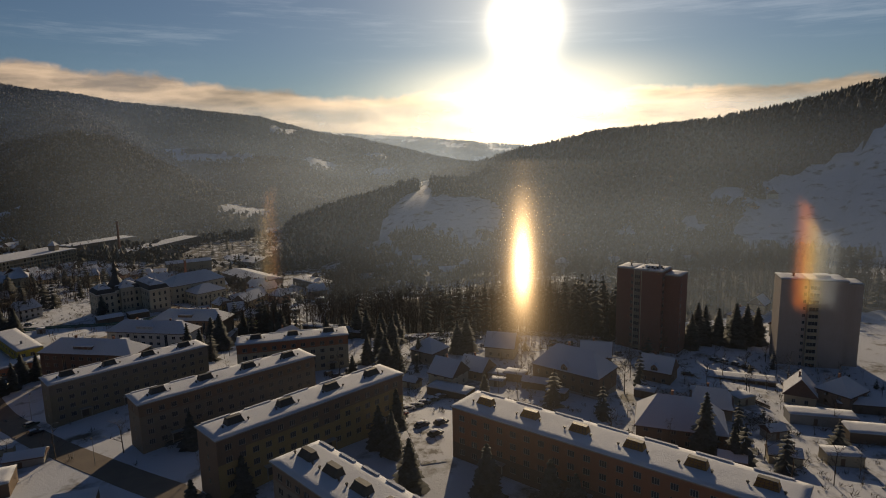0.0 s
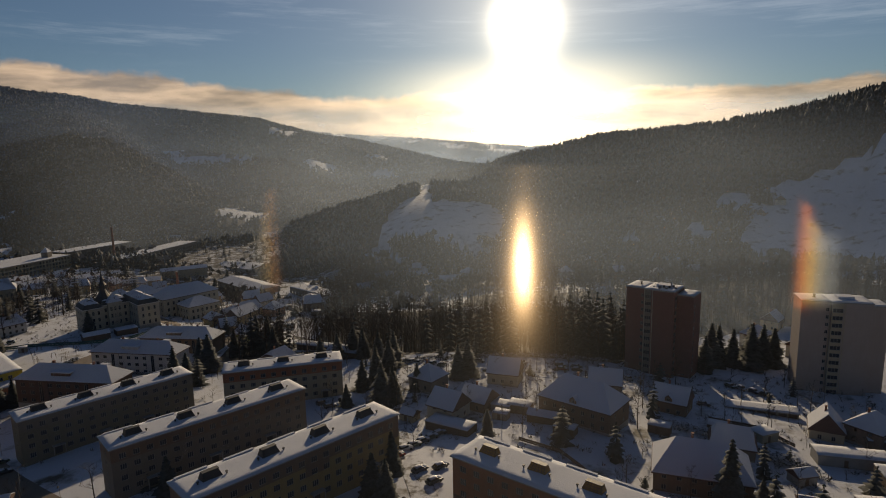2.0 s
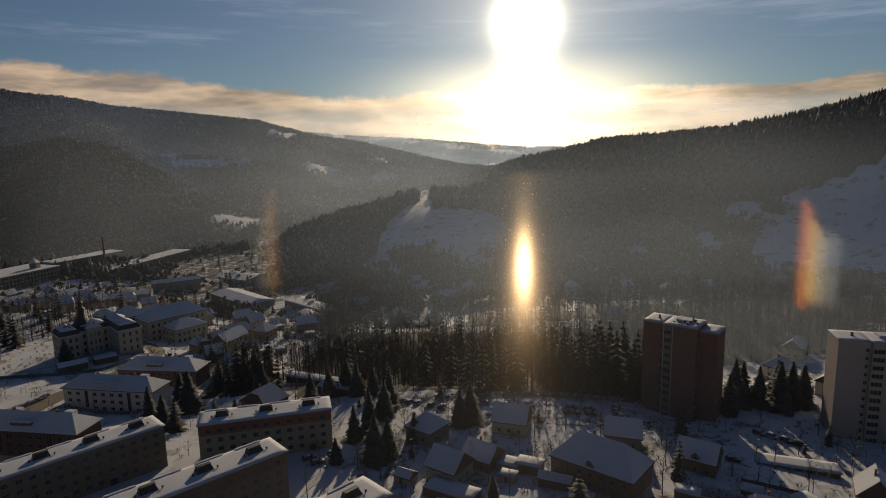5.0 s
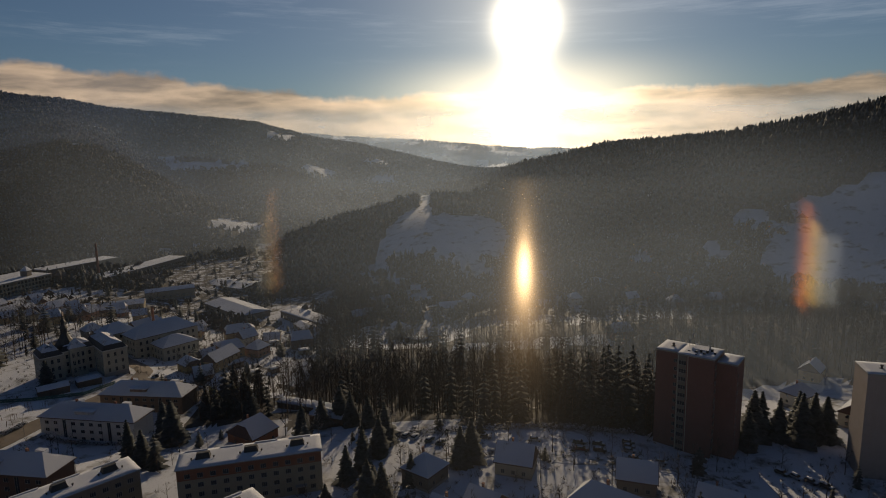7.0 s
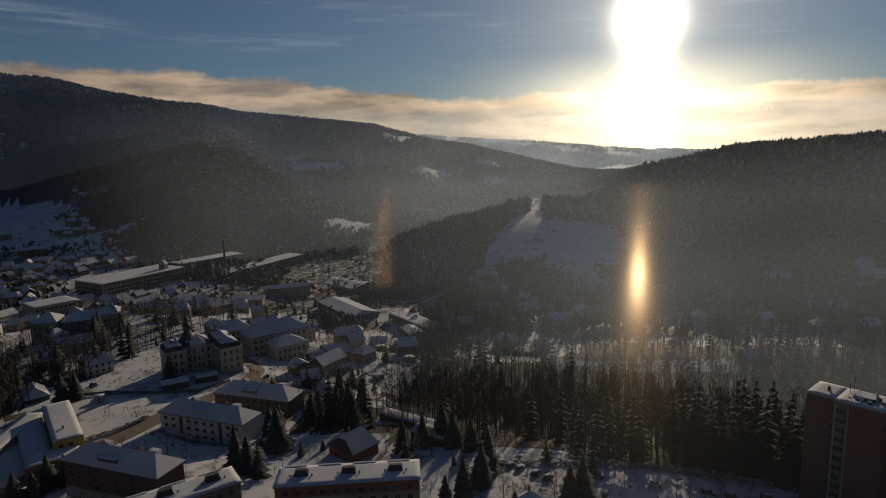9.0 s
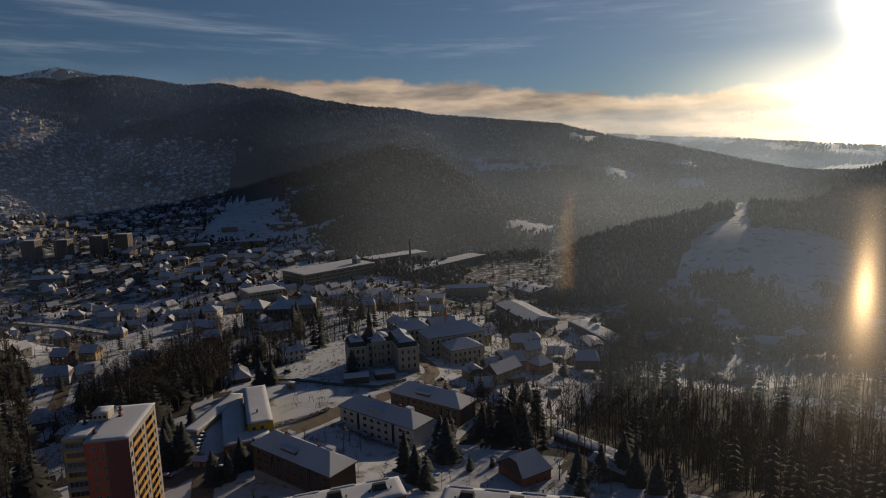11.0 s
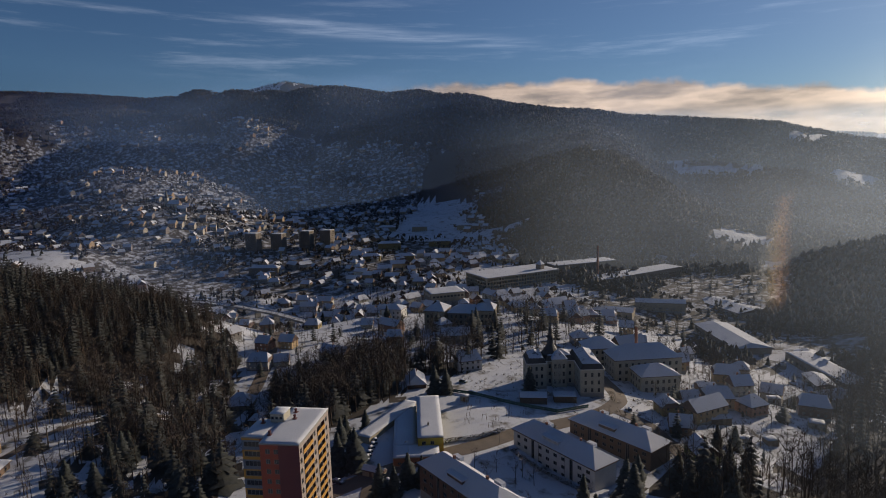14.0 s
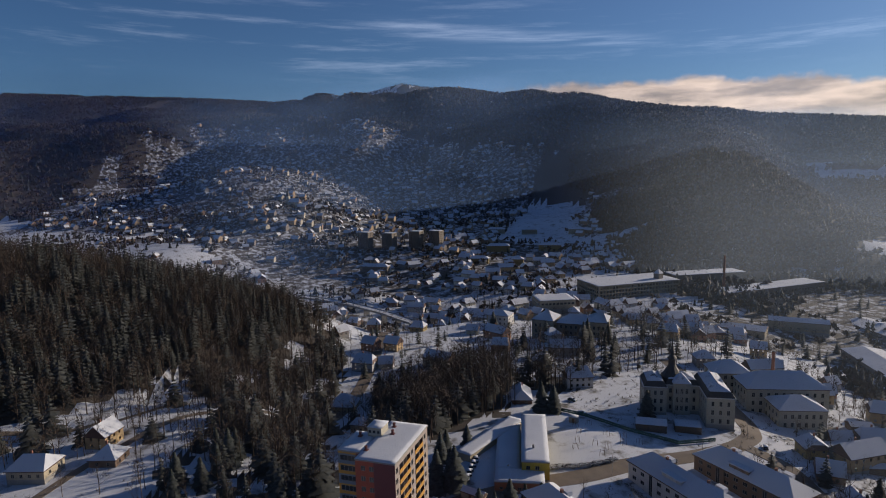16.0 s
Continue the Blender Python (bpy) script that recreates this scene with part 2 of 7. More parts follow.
def plaster(name, col):
    """Rendered wall with rain streaks and a mottled coat."""
    m, n, l, p = material(name)
    a = noise_of(n, l, 0.35, 6, 0.6)
    s = noise_of(n, l, 1.0, 5, 0.6, stretch=(3.0, 3.0, 0.12))
    f = noise_of(n, l, 14, 3)
    c = mixed(n, l, a.outputs[0], tuple(v * 0.8 for v in col), tuple(v * 1.08 for v in col))
    c = mixed(n, l, 0.5, c, mixed(n, l, s.outputs[0], (0.6, 0.58, 0.56), (1.1, 1.1, 1.1)), "MULTIPLY")
    l.new(c, p.inputs["Base Color"])
    p.inputs["Roughness"].default_value = 0.9
    bumped(n, l, p, f.outputs[0], 0.3, 0.02)
    return m


def varied(name, cols, rough=0.85):
    """Coat whose colour differs from house to house."""
    m, n, l, p = material(name)
    oi = n.new("ShaderNodeObjectInfo")
    r = ramp(n, [(i / len(cols), c) for i, c in enumerate(cols)])
    r.color_ramp.interpolation = "CONSTANT"
    l.new(oi.outputs["Random"], r.inputs[0])
    a = noise_of(n, l, 0.8, 5)
    l.new(mixed(n, l, 1.0, r.outputs[0], mixed(n, l, a.outputs[0], (0.72, 0.71, 0.7), (1.08, 1.08, 1.08)), "MULTIPLY"), p.inputs["Base Color"])
    p.inputs["Roughness"].default_value = rough
    return m


def needle_mat(name, col_a, col_b, snow, low):
    """Boughs: green or brown, whitened where they face up."""
    m, n, l, p = material(name)
    geo = n.new("ShaderNodeNewGeometry")
    sep = n.new("ShaderNodeSeparateXYZ")
    l.new(geo.outputs["Normal"], sep.inputs[0])
    a = noise_of(n, l, 0.9, 4)
    c = mixed(n, l, geo.outputs["Random Per Island"], col_a, col_b)
    up = n.new("ShaderNodeMath")
    up.operation = "MULTIPLY_ADD"
    l.new(a.outputs[0], up.inputs[0])
    up.inputs[1].default_value = 0.8
    l.new(sep.outputs["Z"], up.inputs[2])
    r = ramp(n, [(low, (0, 0, 0)), (low + 0.22, (1, 1, 1))])
    half = n.new("ShaderNodeMath")
    half.operation = "MULTIPLY"
    half.inputs[1].default_value = 0.6
    l.new(up.outputs[0], half.inputs[0])
    l.new(half.outputs[0], r.inputs[0])
    k = n.new("ShaderNodeMath")
    k.operation = "MULTIPLY"
    k.inputs[1].default_value = snow
    l.new(r.outputs[0], k.inputs[0])
    l.new(mixed(n, l, k.outputs[0], c, (0.62, 0.65, 0.7)), p.inputs["Base Color"])
    p.inputs["Roughness"].default_value = 0.9
    return m


def lantern_glass(name):
    """Yellowed wired glass that lets light through."""
    m, n, l, p = material(name)
    p.inputs["Base Color"].default_value = (0.05, 0.042, 0.02, 1)
    p.inputs["Roughness"].default_value = 0.3
    t = n.new("ShaderNodeBsdfTranslucent")
    a = noise_of(n, l, 0.9, 4)
    l.new(mixed(n, l, a.outputs[0], (0.2, 0.14, 0.02), (0.7, 0.5, 0.09)), t.inputs["Color"])
    x = n.new("ShaderNodeMixShader")
    x.inputs[0].default_value = 0.4
    l.new(p.outputs[0], x.inputs[1])
    l.new(t.outputs[0], x.inputs[2])
    l.new(x.outputs[0], n["Material Output"].inputs[0])
    return m


SNOW = snow_mat("snow_ground", (0.10, 0.085, 0.06), 0.09, 0.06)
ROOF_SNOW = snow_mat("snow_roof", (0.2, 0.17, 0.15), 0.5, -0.1, 3.0)
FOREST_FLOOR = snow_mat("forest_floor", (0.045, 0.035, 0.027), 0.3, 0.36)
GARDENS = snow_mat("garden_ground", (0.06, 0.05, 0.04), 0.11, 0.22)
ROAD = snow_mat("packed_road", (0.10, 0.09, 0.08), 0.35, 0.14)
PLOUGHED = plain("ploughed_road", (0.16, 0.125, 0.095), 0.8, 0.4, 0.25, 0.4)
GLASS = plain("window_glass", (0.025, 0.028, 0.034), 0.12, 0.3, 0.5)
LAMP_GLASS = lantern_glass("lantern_glass")
FRAME = plain("window_frame", (0.27, 0.265, 0.25), 0.6, 0.15)
OLD_SNOW = snow_mat("patchy_roof_snow", (0.06, 0.055, 0.055), 0.4, 0.05, 3.0)
DARK = plain("dark_metal", (0.05, 0.045, 0.04), 0.6, 0.3)
GREY = plain("weathered_concrete", (0.28, 0.27, 0.25), 0.9, 0.3, 0.4, 0.3)
RED_TIN = plain("red_tin", (0.13, 0.035, 0.03), 0.55, 0.3)
BRICK = plain("chimney_brick", (0.26, 0.12, 0.08), 0.9, 0.35, 2.0, 0.4)
WOOD = plain("old_wood", (0.13, 0.085, 0.055), 0.85, 0.35, 1.0, 0.3)
TILE = plain("roof_tile", (0.10, 0.055, 0.045), 0.8, 0.35, 1.2, 0.4)
TRUNK = plain("bark", (0.085, 0.062, 0.045), 0.95, 0.4, 1.5)
HEDGE = needle_mat("hedge_twigs", (0.04, 0.035, 0.02), (0.07, 0.05, 0.03), 0.6, 0.45)
SPRUCE = needle_mat("spruce_boughs", (0.008, 0.013, 0.008), (0.022, 0.027, 0.016), 0.1, 0.68)
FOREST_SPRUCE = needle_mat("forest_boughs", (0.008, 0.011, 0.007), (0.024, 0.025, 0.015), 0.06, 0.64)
# far woods: some distance haze put into paler, greyer bough and twig colours
FAR_NEEDLES = needle_mat("hazed_spruce_boughs", (0.014, 0.018, 0.016), (0.045, 0.05, 0.044), 0.1, 0.64)
FAR_TWIG = needle_mat("hazed_beech_twigs", (0.045, 0.036, 0.03), (0.11, 0.09, 0.075), 0.1, 0.64)
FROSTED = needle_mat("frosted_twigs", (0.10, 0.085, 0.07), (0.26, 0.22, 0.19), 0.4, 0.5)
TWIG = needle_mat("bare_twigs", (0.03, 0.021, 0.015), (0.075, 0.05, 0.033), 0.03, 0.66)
HOUSE_WALL = varied("house_render", [(0.5, 0.46, 0.36), (0.55, 0.53, 0.5), (0.42, 0.3, 0.16), (0.3, 0.27, 0.24), (0.5, 0.36, 0.2), (0.22, 0.15, 0.11),
                                     (0.58, 0.55, 0.45), (0.4, 0.22, 0.14), (0.46, 0.45, 0.44)])
CAR_PAINT = varied("car_paint", [(0.05, 0.06, 0.09), (0.35, 0.36, 0.38), (0.03, 0.03, 0.035), (0.22, 0.03, 0.025), (0.5, 0.5, 0.5), (0.06, 0.09, 0.07), (0.16, 0.16, 0.17)], 0.3)
TYRE = plain("tyre", (0.02, 0.02, 0.02), 0.9, 0.2)


# ---- mesh helpers ----
class Shape:
    """Collects faces of one mesh, with a material number for each."""

    def __init__(self):
        self.v, self.f, self.m = [], [], []

    def face(self, pts, mat=0):
        k = len(self.v)
        self.v += [tuple(p) for p in pts]
        self.f.append(tuple(range(k, k + len(pts))))
        self.m.append(mat)

    def box(self, x0, y0, z0, x1, y1, z1, mat=0, top=None, bottom=True):
        a, b, c, d = (x0, y0), (x1, y0), (x1, y1), (x0, y1)
        lo, hi = [(*p, z0) for p in (a, b, c, d)], [(*p, z1) for p in (a, b, c, d)]
        if bottom:
            self.face(lo[::-1], mat)
        self.face(hi, mat if top is None else top)
        for i in range(4):
            j = (i + 1) % 4
            self.face((lo[i], lo[j], hi[j], hi[i]), mat)

    def tube(self, x, y, z0, z1, r0, r1, sides=8, mat=0):
        ring = [(math.cos(2 * math.pi * k / sides), math.sin(2 * math.pi * k / sides)) for k in range(sides)]
        lo, hi = [(x + r0 * c, y + r0 * s, z0) for c, s in ring], [(x + r1 * c, y + r1 * s, z1) for c, s in ring]
        for k in range(sides):
            j = (k + 1) % sides
            self.face((lo[k], lo[j], hi[j], hi[k]), mat)
        self.face(hi, mat)

    def limb(self, a, b, ra, rb, sides=5, mat=0):
        a, b = Vector(a), Vector(b)
        w = (b - a).normalized()
        u = w.orthogonal().normalized()
        v = w.cross(u)
        ring = [(math.cos(2 * math.pi * k / sides), math.sin(2 * math.pi * k / sides)) for k in range(sides)]
        lo, hi = [a + (u * c + v * s) * ra for c, s in ring], [b + (u * c + v * s) * rb for c, s in ring]
        for k in range(sides):
            j = (k + 1) % sides
            self.face((lo[k], lo[j], hi[j], hi[k]), mat)

    def mesh(self, name, mats, smooth_faces=False):
        me = bpy.data.meshes.new(name)
        me.from_pydata(self.v, [], self.f)
        for m in mats:
            me.materials.append(m)
        if len(mats) > 1:
            me.polygons.foreach_set("material_index", self.m)
        if smooth_faces:
            me.shade_smooth()
        return me


def thing(name, m, label, category, group=""):
    ob = new(name)
    ob.matrix_basis = m
    return tagged(ob, label, category, group)


def part(name, me, parent, label="", m=None):
    ob = new(name, me)
    ob.parent = parent
    if m is not None:
        ob.matrix_basis = m
    if label:
        ob["label"] = label
    return ob


def single(name, me, m, label, category, group="", kind=""):
    ob = new(name, me)
    ob.matrix_basis = m
    return tagged(ob, label, category, group, kind)


WINDOWS = {}


def window_meshes(w, h, bars, frame_mat=None):
    key = (w, h, bars, frame_mat.name if frame_mat else "")
    if key not in WINDOWS:
        t = 0.07
        xs, zs = [-w / 2, -w / 2 + t], [-0.09, t, h - t, h]
        for k in range(bars):
            x = -w / 2 + t / 2 + (w - t) * (k + 1) / (bars + 1)
            xs += [x - t / 2, x + t / 2]
        xs += [w / 2 - t, w / 2]
        bm = bmesh.new()
        for i in range(len(xs) - 1):
            for k in range(3):
                if k == 1 and i % 2:
                    continue
                for a, b, c, d in (((xs[i], zs[k]), (xs[i + 1], zs[k]), (xs[i + 1], zs[k + 1]), (xs[i], zs[k + 1])),):
                    bm.faces.new([bm.verts.new((q[0], 0, q[1])) for q in (a, b, c, d)])
        bmesh.ops.remove_doubles(bm, verts=bm.verts, dist=0.001)
        grown = bmesh.ops.extrude_face_region(bm, geom=list(bm.faces))
        bmesh.ops.translate(bm, verts=[v for v in grown["geom"] if isinstance(v, bmesh.types.BMVert)], vec=(0, 0.09, 0))
        frame_me = bpy.data.meshes.new("window")
        bm.to_mesh(frame_me)
        bm.free()
        frame_me.materials.append(frame_mat or FRAME)
        g = Shape()
        g.box(-w / 2 + 0.03, 0.04, 0.03, w / 2 - 0.03, 0.055, h - 0.03)
        WINDOWS[key] = frame_me, g.mesh("pane", [GLASS])
    return WINDOWS[key]


def add_window(parent, x, y, z, turn, w, h, bars, frame_mat=None):
    a, b = window_meshes(w, h, bars, frame_mat)
    win = part("window", a, parent, "", pose(x, y, z, 0, 0, turn))
    part("pane", b, win)
    return win


def facade(s, p, turn, length, z0, z1, holes, mat_of, depth=0.14, reveal=0):
    """A wall with true openings: p is its start, turn the way it runs, holes (x0, z0, x1, z1) along it."""
    a = radians(turn)
    ux, uy = math.cos(a), math.sin(a)
    nx, ny = -uy, ux

    def at(x, z, d=0.0):
        return (p[0] + ux * x + nx * d, p[1] + uy * x + ny * d, z)

    xs = sorted({0, length, *[round(h[0], 3) for h in holes], *[round(h[2], 3) for h in holes]})
    zs = sorted({z0, z1, *[round(h[1], 3) for h in holes], *[round(h[3], 3) for h in holes], *[b for b in mat_of.get("bands", ()) if z0 < b < z1]})
    inside = {(round(h[0], 3), round(h[1], 3)): h for h in holes}
    for za, zb in zip(zs, zs[1:]):
        run = None
        for xa, xb in zip(xs, xs[1:]):
            xm, zm = (xa + xb) / 2, (za + zb) / 2
            if any(h[0] < xm < h[2] and h[1] < zm < h[3] for h in holes):
                continue
            s.face((at(xa, za), at(xb, za), at(xb, zb), at(xa, zb)), mat_of["pick"](xm, zm))
    for x0, a0, x1, a1 in inside.values():
        for q in (((x0, a0), (x1, a0)), ((x1, a0), (x1, a1)), ((x1, a1), (x0, a1)), ((x0, a1), (x0, a0))):
            (xa, za), (xb, zb) = q
            s.face((at(xa, za), at(xb, zb), at(xb, zb, depth), at(xa, za, depth)), reveal)


def rows_of(length, bays, storeys, sill, floor, w, h, margin=1.2, skip=()):
    """Openings in even rows and bays."""
    out = []
    pitch = (length - 2 * margin) / bays
    for i in range(bays):
        for k in range(storeys):
            if (i, k) not in skip:
                x = margin + pitch * (i + 0.5)
                out.append((x - w / 2, sill + floor * k, x + w / 2, sill + floor * k + h))
    return out


def walls(parent, x0, y0, L, W, H, sides, mats, pick, bands=(), bars=1, deep=4.0, frame_mat=None, glaze=(0, 1, 2, 3)):
    """Four outer walls of a box with the openings sides[0..3] (front, right, back, left), as one wall mesh, and their windows."""
    s = Shape()
    runs = (((x0, y0), 0, L), ((x0 + L, y0), 90, W), ((x0 + L, y0 + W), 180, L), ((x0, y0 + W), 270, W))
    for k, (p, turn, length) in enumerate(runs):
        facade(s, p, turn, length, -deep, H, sides[k], {"pick": (lambda x, z, k=k: pick(k, x, z)), "bands": bands})
        if k in glaze:
            a = radians(turn)
            for h in sides[k]:
                xm = (h[0] + h[2]) / 2
                add_window(parent, p[0] + math.cos(a) * xm - math.sin(a) * 0.05, p[1] + math.sin(a) * xm + math.cos(a) * 0.05, h[1], turn,
                           round(h[2] - h[0], 3), round(h[3] - h[1], 3), bars, frame_mat)
    return part("wall", s.mesh("wall", mats), parent)


def snow_slab(x0, y0, x1, y1, z, thick, seed, cell=1.6, lift=0.07):
    """A soft, uneven sheet of snow with rounded rim."""
    s = Shape()
    nx, ny = max(2, int((x1 - x0) / cell)), max(2, int((y1 - y0) / cell))
    grid = []
    for j in range(ny + 1):
        for i in range(nx + 1):
            edge = i in (0, nx) or j in (0, ny)
            x, y = x0 + (x1 - x0) * i / nx, y0 + (y1 - y0) * j / ny
            q = noise.noise(Vector((x * 0.35 + seed * 7, y * 0.35, seed)))
            grid.append((x, y, z + (thick * 0.45 if edge else thick + lift * q * 2)))
    s.v = grid[:]
    for j in range(ny):
        for i in range(nx):
            a = j * (nx + 1) + i
            s.f.append((a, a + 1, a + nx + 2, a + nx + 1))
            s.m.append(0)
    rim = [i for i in range(nx + 1)] + [j * (nx + 1) + nx for j in range(1, ny + 1)]
    rim += [ny * (nx + 1) + i for i in range(nx - 1, -1, -1)] + [j * (nx + 1) for j in range(ny - 1, 0, -1)]
    low = {}
    for i in rim:
        low[i] = len(s.v)
        s.v.append((grid[i][0], grid[i][1], z))
    for a, b in zip(rim, rim[1:] + rim[:1]):
        s.f.append((a, low[a], low[b], b))
        s.m.append(0)
    return s


def hip_roof(parent, x0, y0, x1, y1, z, rise, over=0.6, hip=1.0, snow=0.22, roof_mat=None, snow_mat_=None):
    """A hipped (hip=1) or gabled (hip=0) roof along x: a tiled body and the snow that lies on it."""
    x0, y0, x1, y1 = x0 - over, y0 - over, x1 + over, y1 + over
    run = (y1 - y0) / 2 * hip
    ym = (y0 + y1) / 2
    for name, d, mats, lift in (("roof", 0.0, [roof_mat or TILE], 0.0), ("snow_cover", 0.12, [snow_mat_ or ROOF_SNOW], snow)):
        s = Shape()
        a = [(x0 + d, y0 + d, z + lift), (x1 - d, y0 + d, z + lift), (x1 - d, y1 - d, z + lift), (x0 + d, y1 - d, z + lift)]
        r0, r1 = (x0 + run + d * (1 - hip), ym, z + rise + lift), (x1 - run - d * (1 - hip), ym, z + rise + lift)
        low = [(p[0], p[1], p[2] - (0.18 if lift == 0 else snow - 0.01)) for p in a]
        s.face((a[0], a[1], r1, r0))
        s.face((a[2], a[3], r0, r1))
        s.face((a[1], a[2], r1))
        s.face((a[3], a[0], r0))
        for i in range(4):
            j = (i + 1) % 4
            s.face((low[i], low[j], a[j], a[i]))
        s.face(low[::-1])
        part(name, s.mesh(name, mats), parent, "" if lift == 0 else "settled snow on the roof")
    return r0, r1


def chimney(parent, x, y, z0, z1, w=0.55):
    s = Shape()
    s.box(x - w / 2, y - w / 2, z0, x + w / 2, y + w / 2, z1)
    s.box(x - w / 2 - 0.08, y - w / 2 - 0.08, z1, x + w / 2 + 0.08, y + w / 2 + 0.08, z1 + 0.12)
    return part("chimney", s.mesh("chimney", [BRICK]), parent)


def arrays_mesh(name, verts, tris, mats, mat_index=None):
    me = bpy.data.meshes.new(name)
    me.vertices.add(len(verts))
    me.vertices.foreach_set("co", np.ascontiguousarray(verts, np.float32).ravel())
    me.loops.add(len(tris) * 3)
    me.loops.foreach_set("vertex_index", np.ascontiguousarray(tris, np.int32).ravel())
    me.polygons.add(len(tris))
    me.polygons.foreach_set("loop_start", np.arange(0, len(tris) * 3, 3, dtype=np.int32))
    for m in mats:
        me.materials.append(m)
    if mat_index is not None:
        me.polygons.foreach_set("material_index", np.ascontiguousarray(mat_index, np.int32))
    me.update(calc_edges=True)
    return me


# ---- ground ----
RADII = [6.0]
while RADII[-1] < 4850:
    RADII.append(RADII[-1] * 1.026 + 0.5)
STEPS = 620
ring_r, ring_a = np.meshgrid(np.array(RADII), np.arange(STEPS) * 2 * math.pi / STEPS, indexing="ij")
gx, gy = (-20 + ring_r * np.sin(ring_a)).ravel(), (90 + ring_r * np.cos(ring_a)).ravel()
gz = heights(gx, gy)
verts = np.concatenate([[(-20, 90, height(-20, 90))], np.stack([gx, gy, gz], 1)])
faces = [(0, 1 + (k + 1) % STEPS, 1 + k) for k in range(STEPS)]
for i in range(len(RADII) - 1):
    for k in range(STEPS):
        a, b = 1 + i * STEPS + k, 1 + i * STEPS + (k + 1) % STEPS
        faces += [(a, b, b + STEPS), (a, b + STEPS, a + STEPS)]
ground_mesh = arrays_mesh("ground", verts, np.array(faces), [SNOW, FOREST_FLOOR, GARDENS])
ground_mesh.shade_smooth()
tagged(new("ground", ground_mesh), "snow-covered valley floor rising into wooded hillsides", "ground", kind="structure")


def ribbon(name, label, pts, width, mat, lift=0.12, kind="structure", step=4.0):
    """A strip laid along the ground."""
    path = []
    for (ax, ay), (bx, by) in zip(pts, pts[1:]):
        n = max(1, int(math.hypot(bx - ax, by - ay) / step))
        path += [(ax + (bx - ax) * k / n, ay + (by - ay) * k / n) for k in range(n)]
    path.append(pts[-1])
    for _ in range(3):
        path = [path[0]] + [((a[0] + b[0] * 2 + c[0]) / 4, (a[1] + b[1] * 2 + c[1]) / 4) for a, b, c in zip(path, path[1:], path[2:])] + [path[-1]]
    s, rows = Shape(), []
    for i, (x, y) in enumerate(path):
        (ax, ay), (bx, by) = path[max(0, i - 1)], path[min(len(path) - 1, i + 1)]
        d = math.hypot(bx - ax, by - ay) or 1
        nx, ny = -(by - ay) / d, (bx - ax) / d
        rows.append([(x + nx * w, y + ny * w, height(x + nx * w, y + ny * w) + lift - (0.3 if abs(w) > width / 2 else 0)) for w in (width / 2 + 0.2, width / 2, 0, -width / 2, -width / 2 - 0.2)])
    for a, b in zip(rows, rows[1:]):
        for k in range(4):
            s.face((a[k + 1], b[k + 1], b[k], a[k]))
    me = s.mesh(name, [mat])
    return tagged(new(name, me), label, "road" if "road" in name or "street" in name else name, kind=kind)


ribbon("road_1", "ploughed main road with brown slush tracks", [(-190, 160), (-178.3, 193.2), (-175.1, 209.2), (-169.6, 230.4), (-162.5, 251.4), (-160, 273), (-151.4, 300), (-146.8, 321.7), (-150, 340.4), (-165.6, 354), (-183.1, 366.8), (-199.2, 377.9), (-240, 405)], 7.5, PLOUGHED)
ribbon("road_2", "ploughed side road in shade", [(-146.8, 325), (-129.6, 324.4), (-112.5, 311.1), (-96.5, 298.7), (-75, 285)], 6, PLOUGHED, 0.16)
ribbon("road_3", "dark cleared street through the lower town", [(-290, 212), (-302.1, 227.9), (-319, 244.8), (-351, 269.2), (-395.2, 298.5), (-470, 345), (-534.9, 382.1), (-560.8, 403.8)], 7, PLOUGHED)
ribbon("road_4", "snowy lane curving round the bank", [(-324.4, 273.1), (-343, 290.4), (-364.9, 315.2), (-380.5, 342.4), (-384.9, 371.9), (-391.4, 406)], 4.5, ROAD)
ribbon("road_5", "snowy lane up to the villa", [(-250, 305), (-269.2, 318.4), (-303.3, 345.5), (-345, 379), (-370.7, 409.3)], 4.5, ROAD)
ribbon("road_6", "snowy valley road by the railway", [(-900, 330), (-760, 355), (-660.7, 384.5), (-583.4, 410.8), (-554, 462.3), (-517.3, 511.6), (-470, 550), (-330, 600)], 8, ROAD)
ribbon("road_7", "snow-packed street between the blocks", [(-175, 215), (-142, 182.8), (-118.3, 161.9), (-95.2, 145.2), (-72.6, 129.7), (-56.3, 119.3), (-42, 104), (-60, 60)], 7, PLOUGHED)
ribbon("road_8", "snow-packed lane past the parked cars", [(-3, 128), (-8, 150), (-14, 172), (-15, 190), (-9.5, 204), (-14, 216), (-8, 226), (20, 228.1), (36.7, 223.7), (54, 223.8), (70.4, 221.6), (90, 213)], 6, ROAD)
ribbon("road_9", "narrow path through the wood", [(-330, 60), (-315.7, 84.7), (-306.8, 103.4), (-304.4, 119.1), (-310.9, 132.5), (-316.5, 144.7)], 3, PLOUGHED)
ribbon("road_10", "forest road along the wooded slope", [(-235, 80), (-256.9, 98.6), (-268.3, 110.7), (-277.6, 124.4), (-291.3, 140.7), (-298.6, 150.9), (-296, 175), (-290, 200)], 3.5, PLOUGHED)
ribbon("road_11", "street between town hall and school", [(-150, 340), (-158, 352), (-176, 366), (-196, 381)], 5, PLOUGHED, 0.18)
ribbon("road_13", "narrow lane between the gardens below the school", [(-146, 352), (-130, 368), (-116, 384), (-104, 404), (-98, 428)], 4, ROAD, 0.14)
ribbon("road_14", "garden path trodden in the snow", [(-112, 312), (-106, 334), (-98, 352), (-86, 372)], 3, ROAD, 0.14)
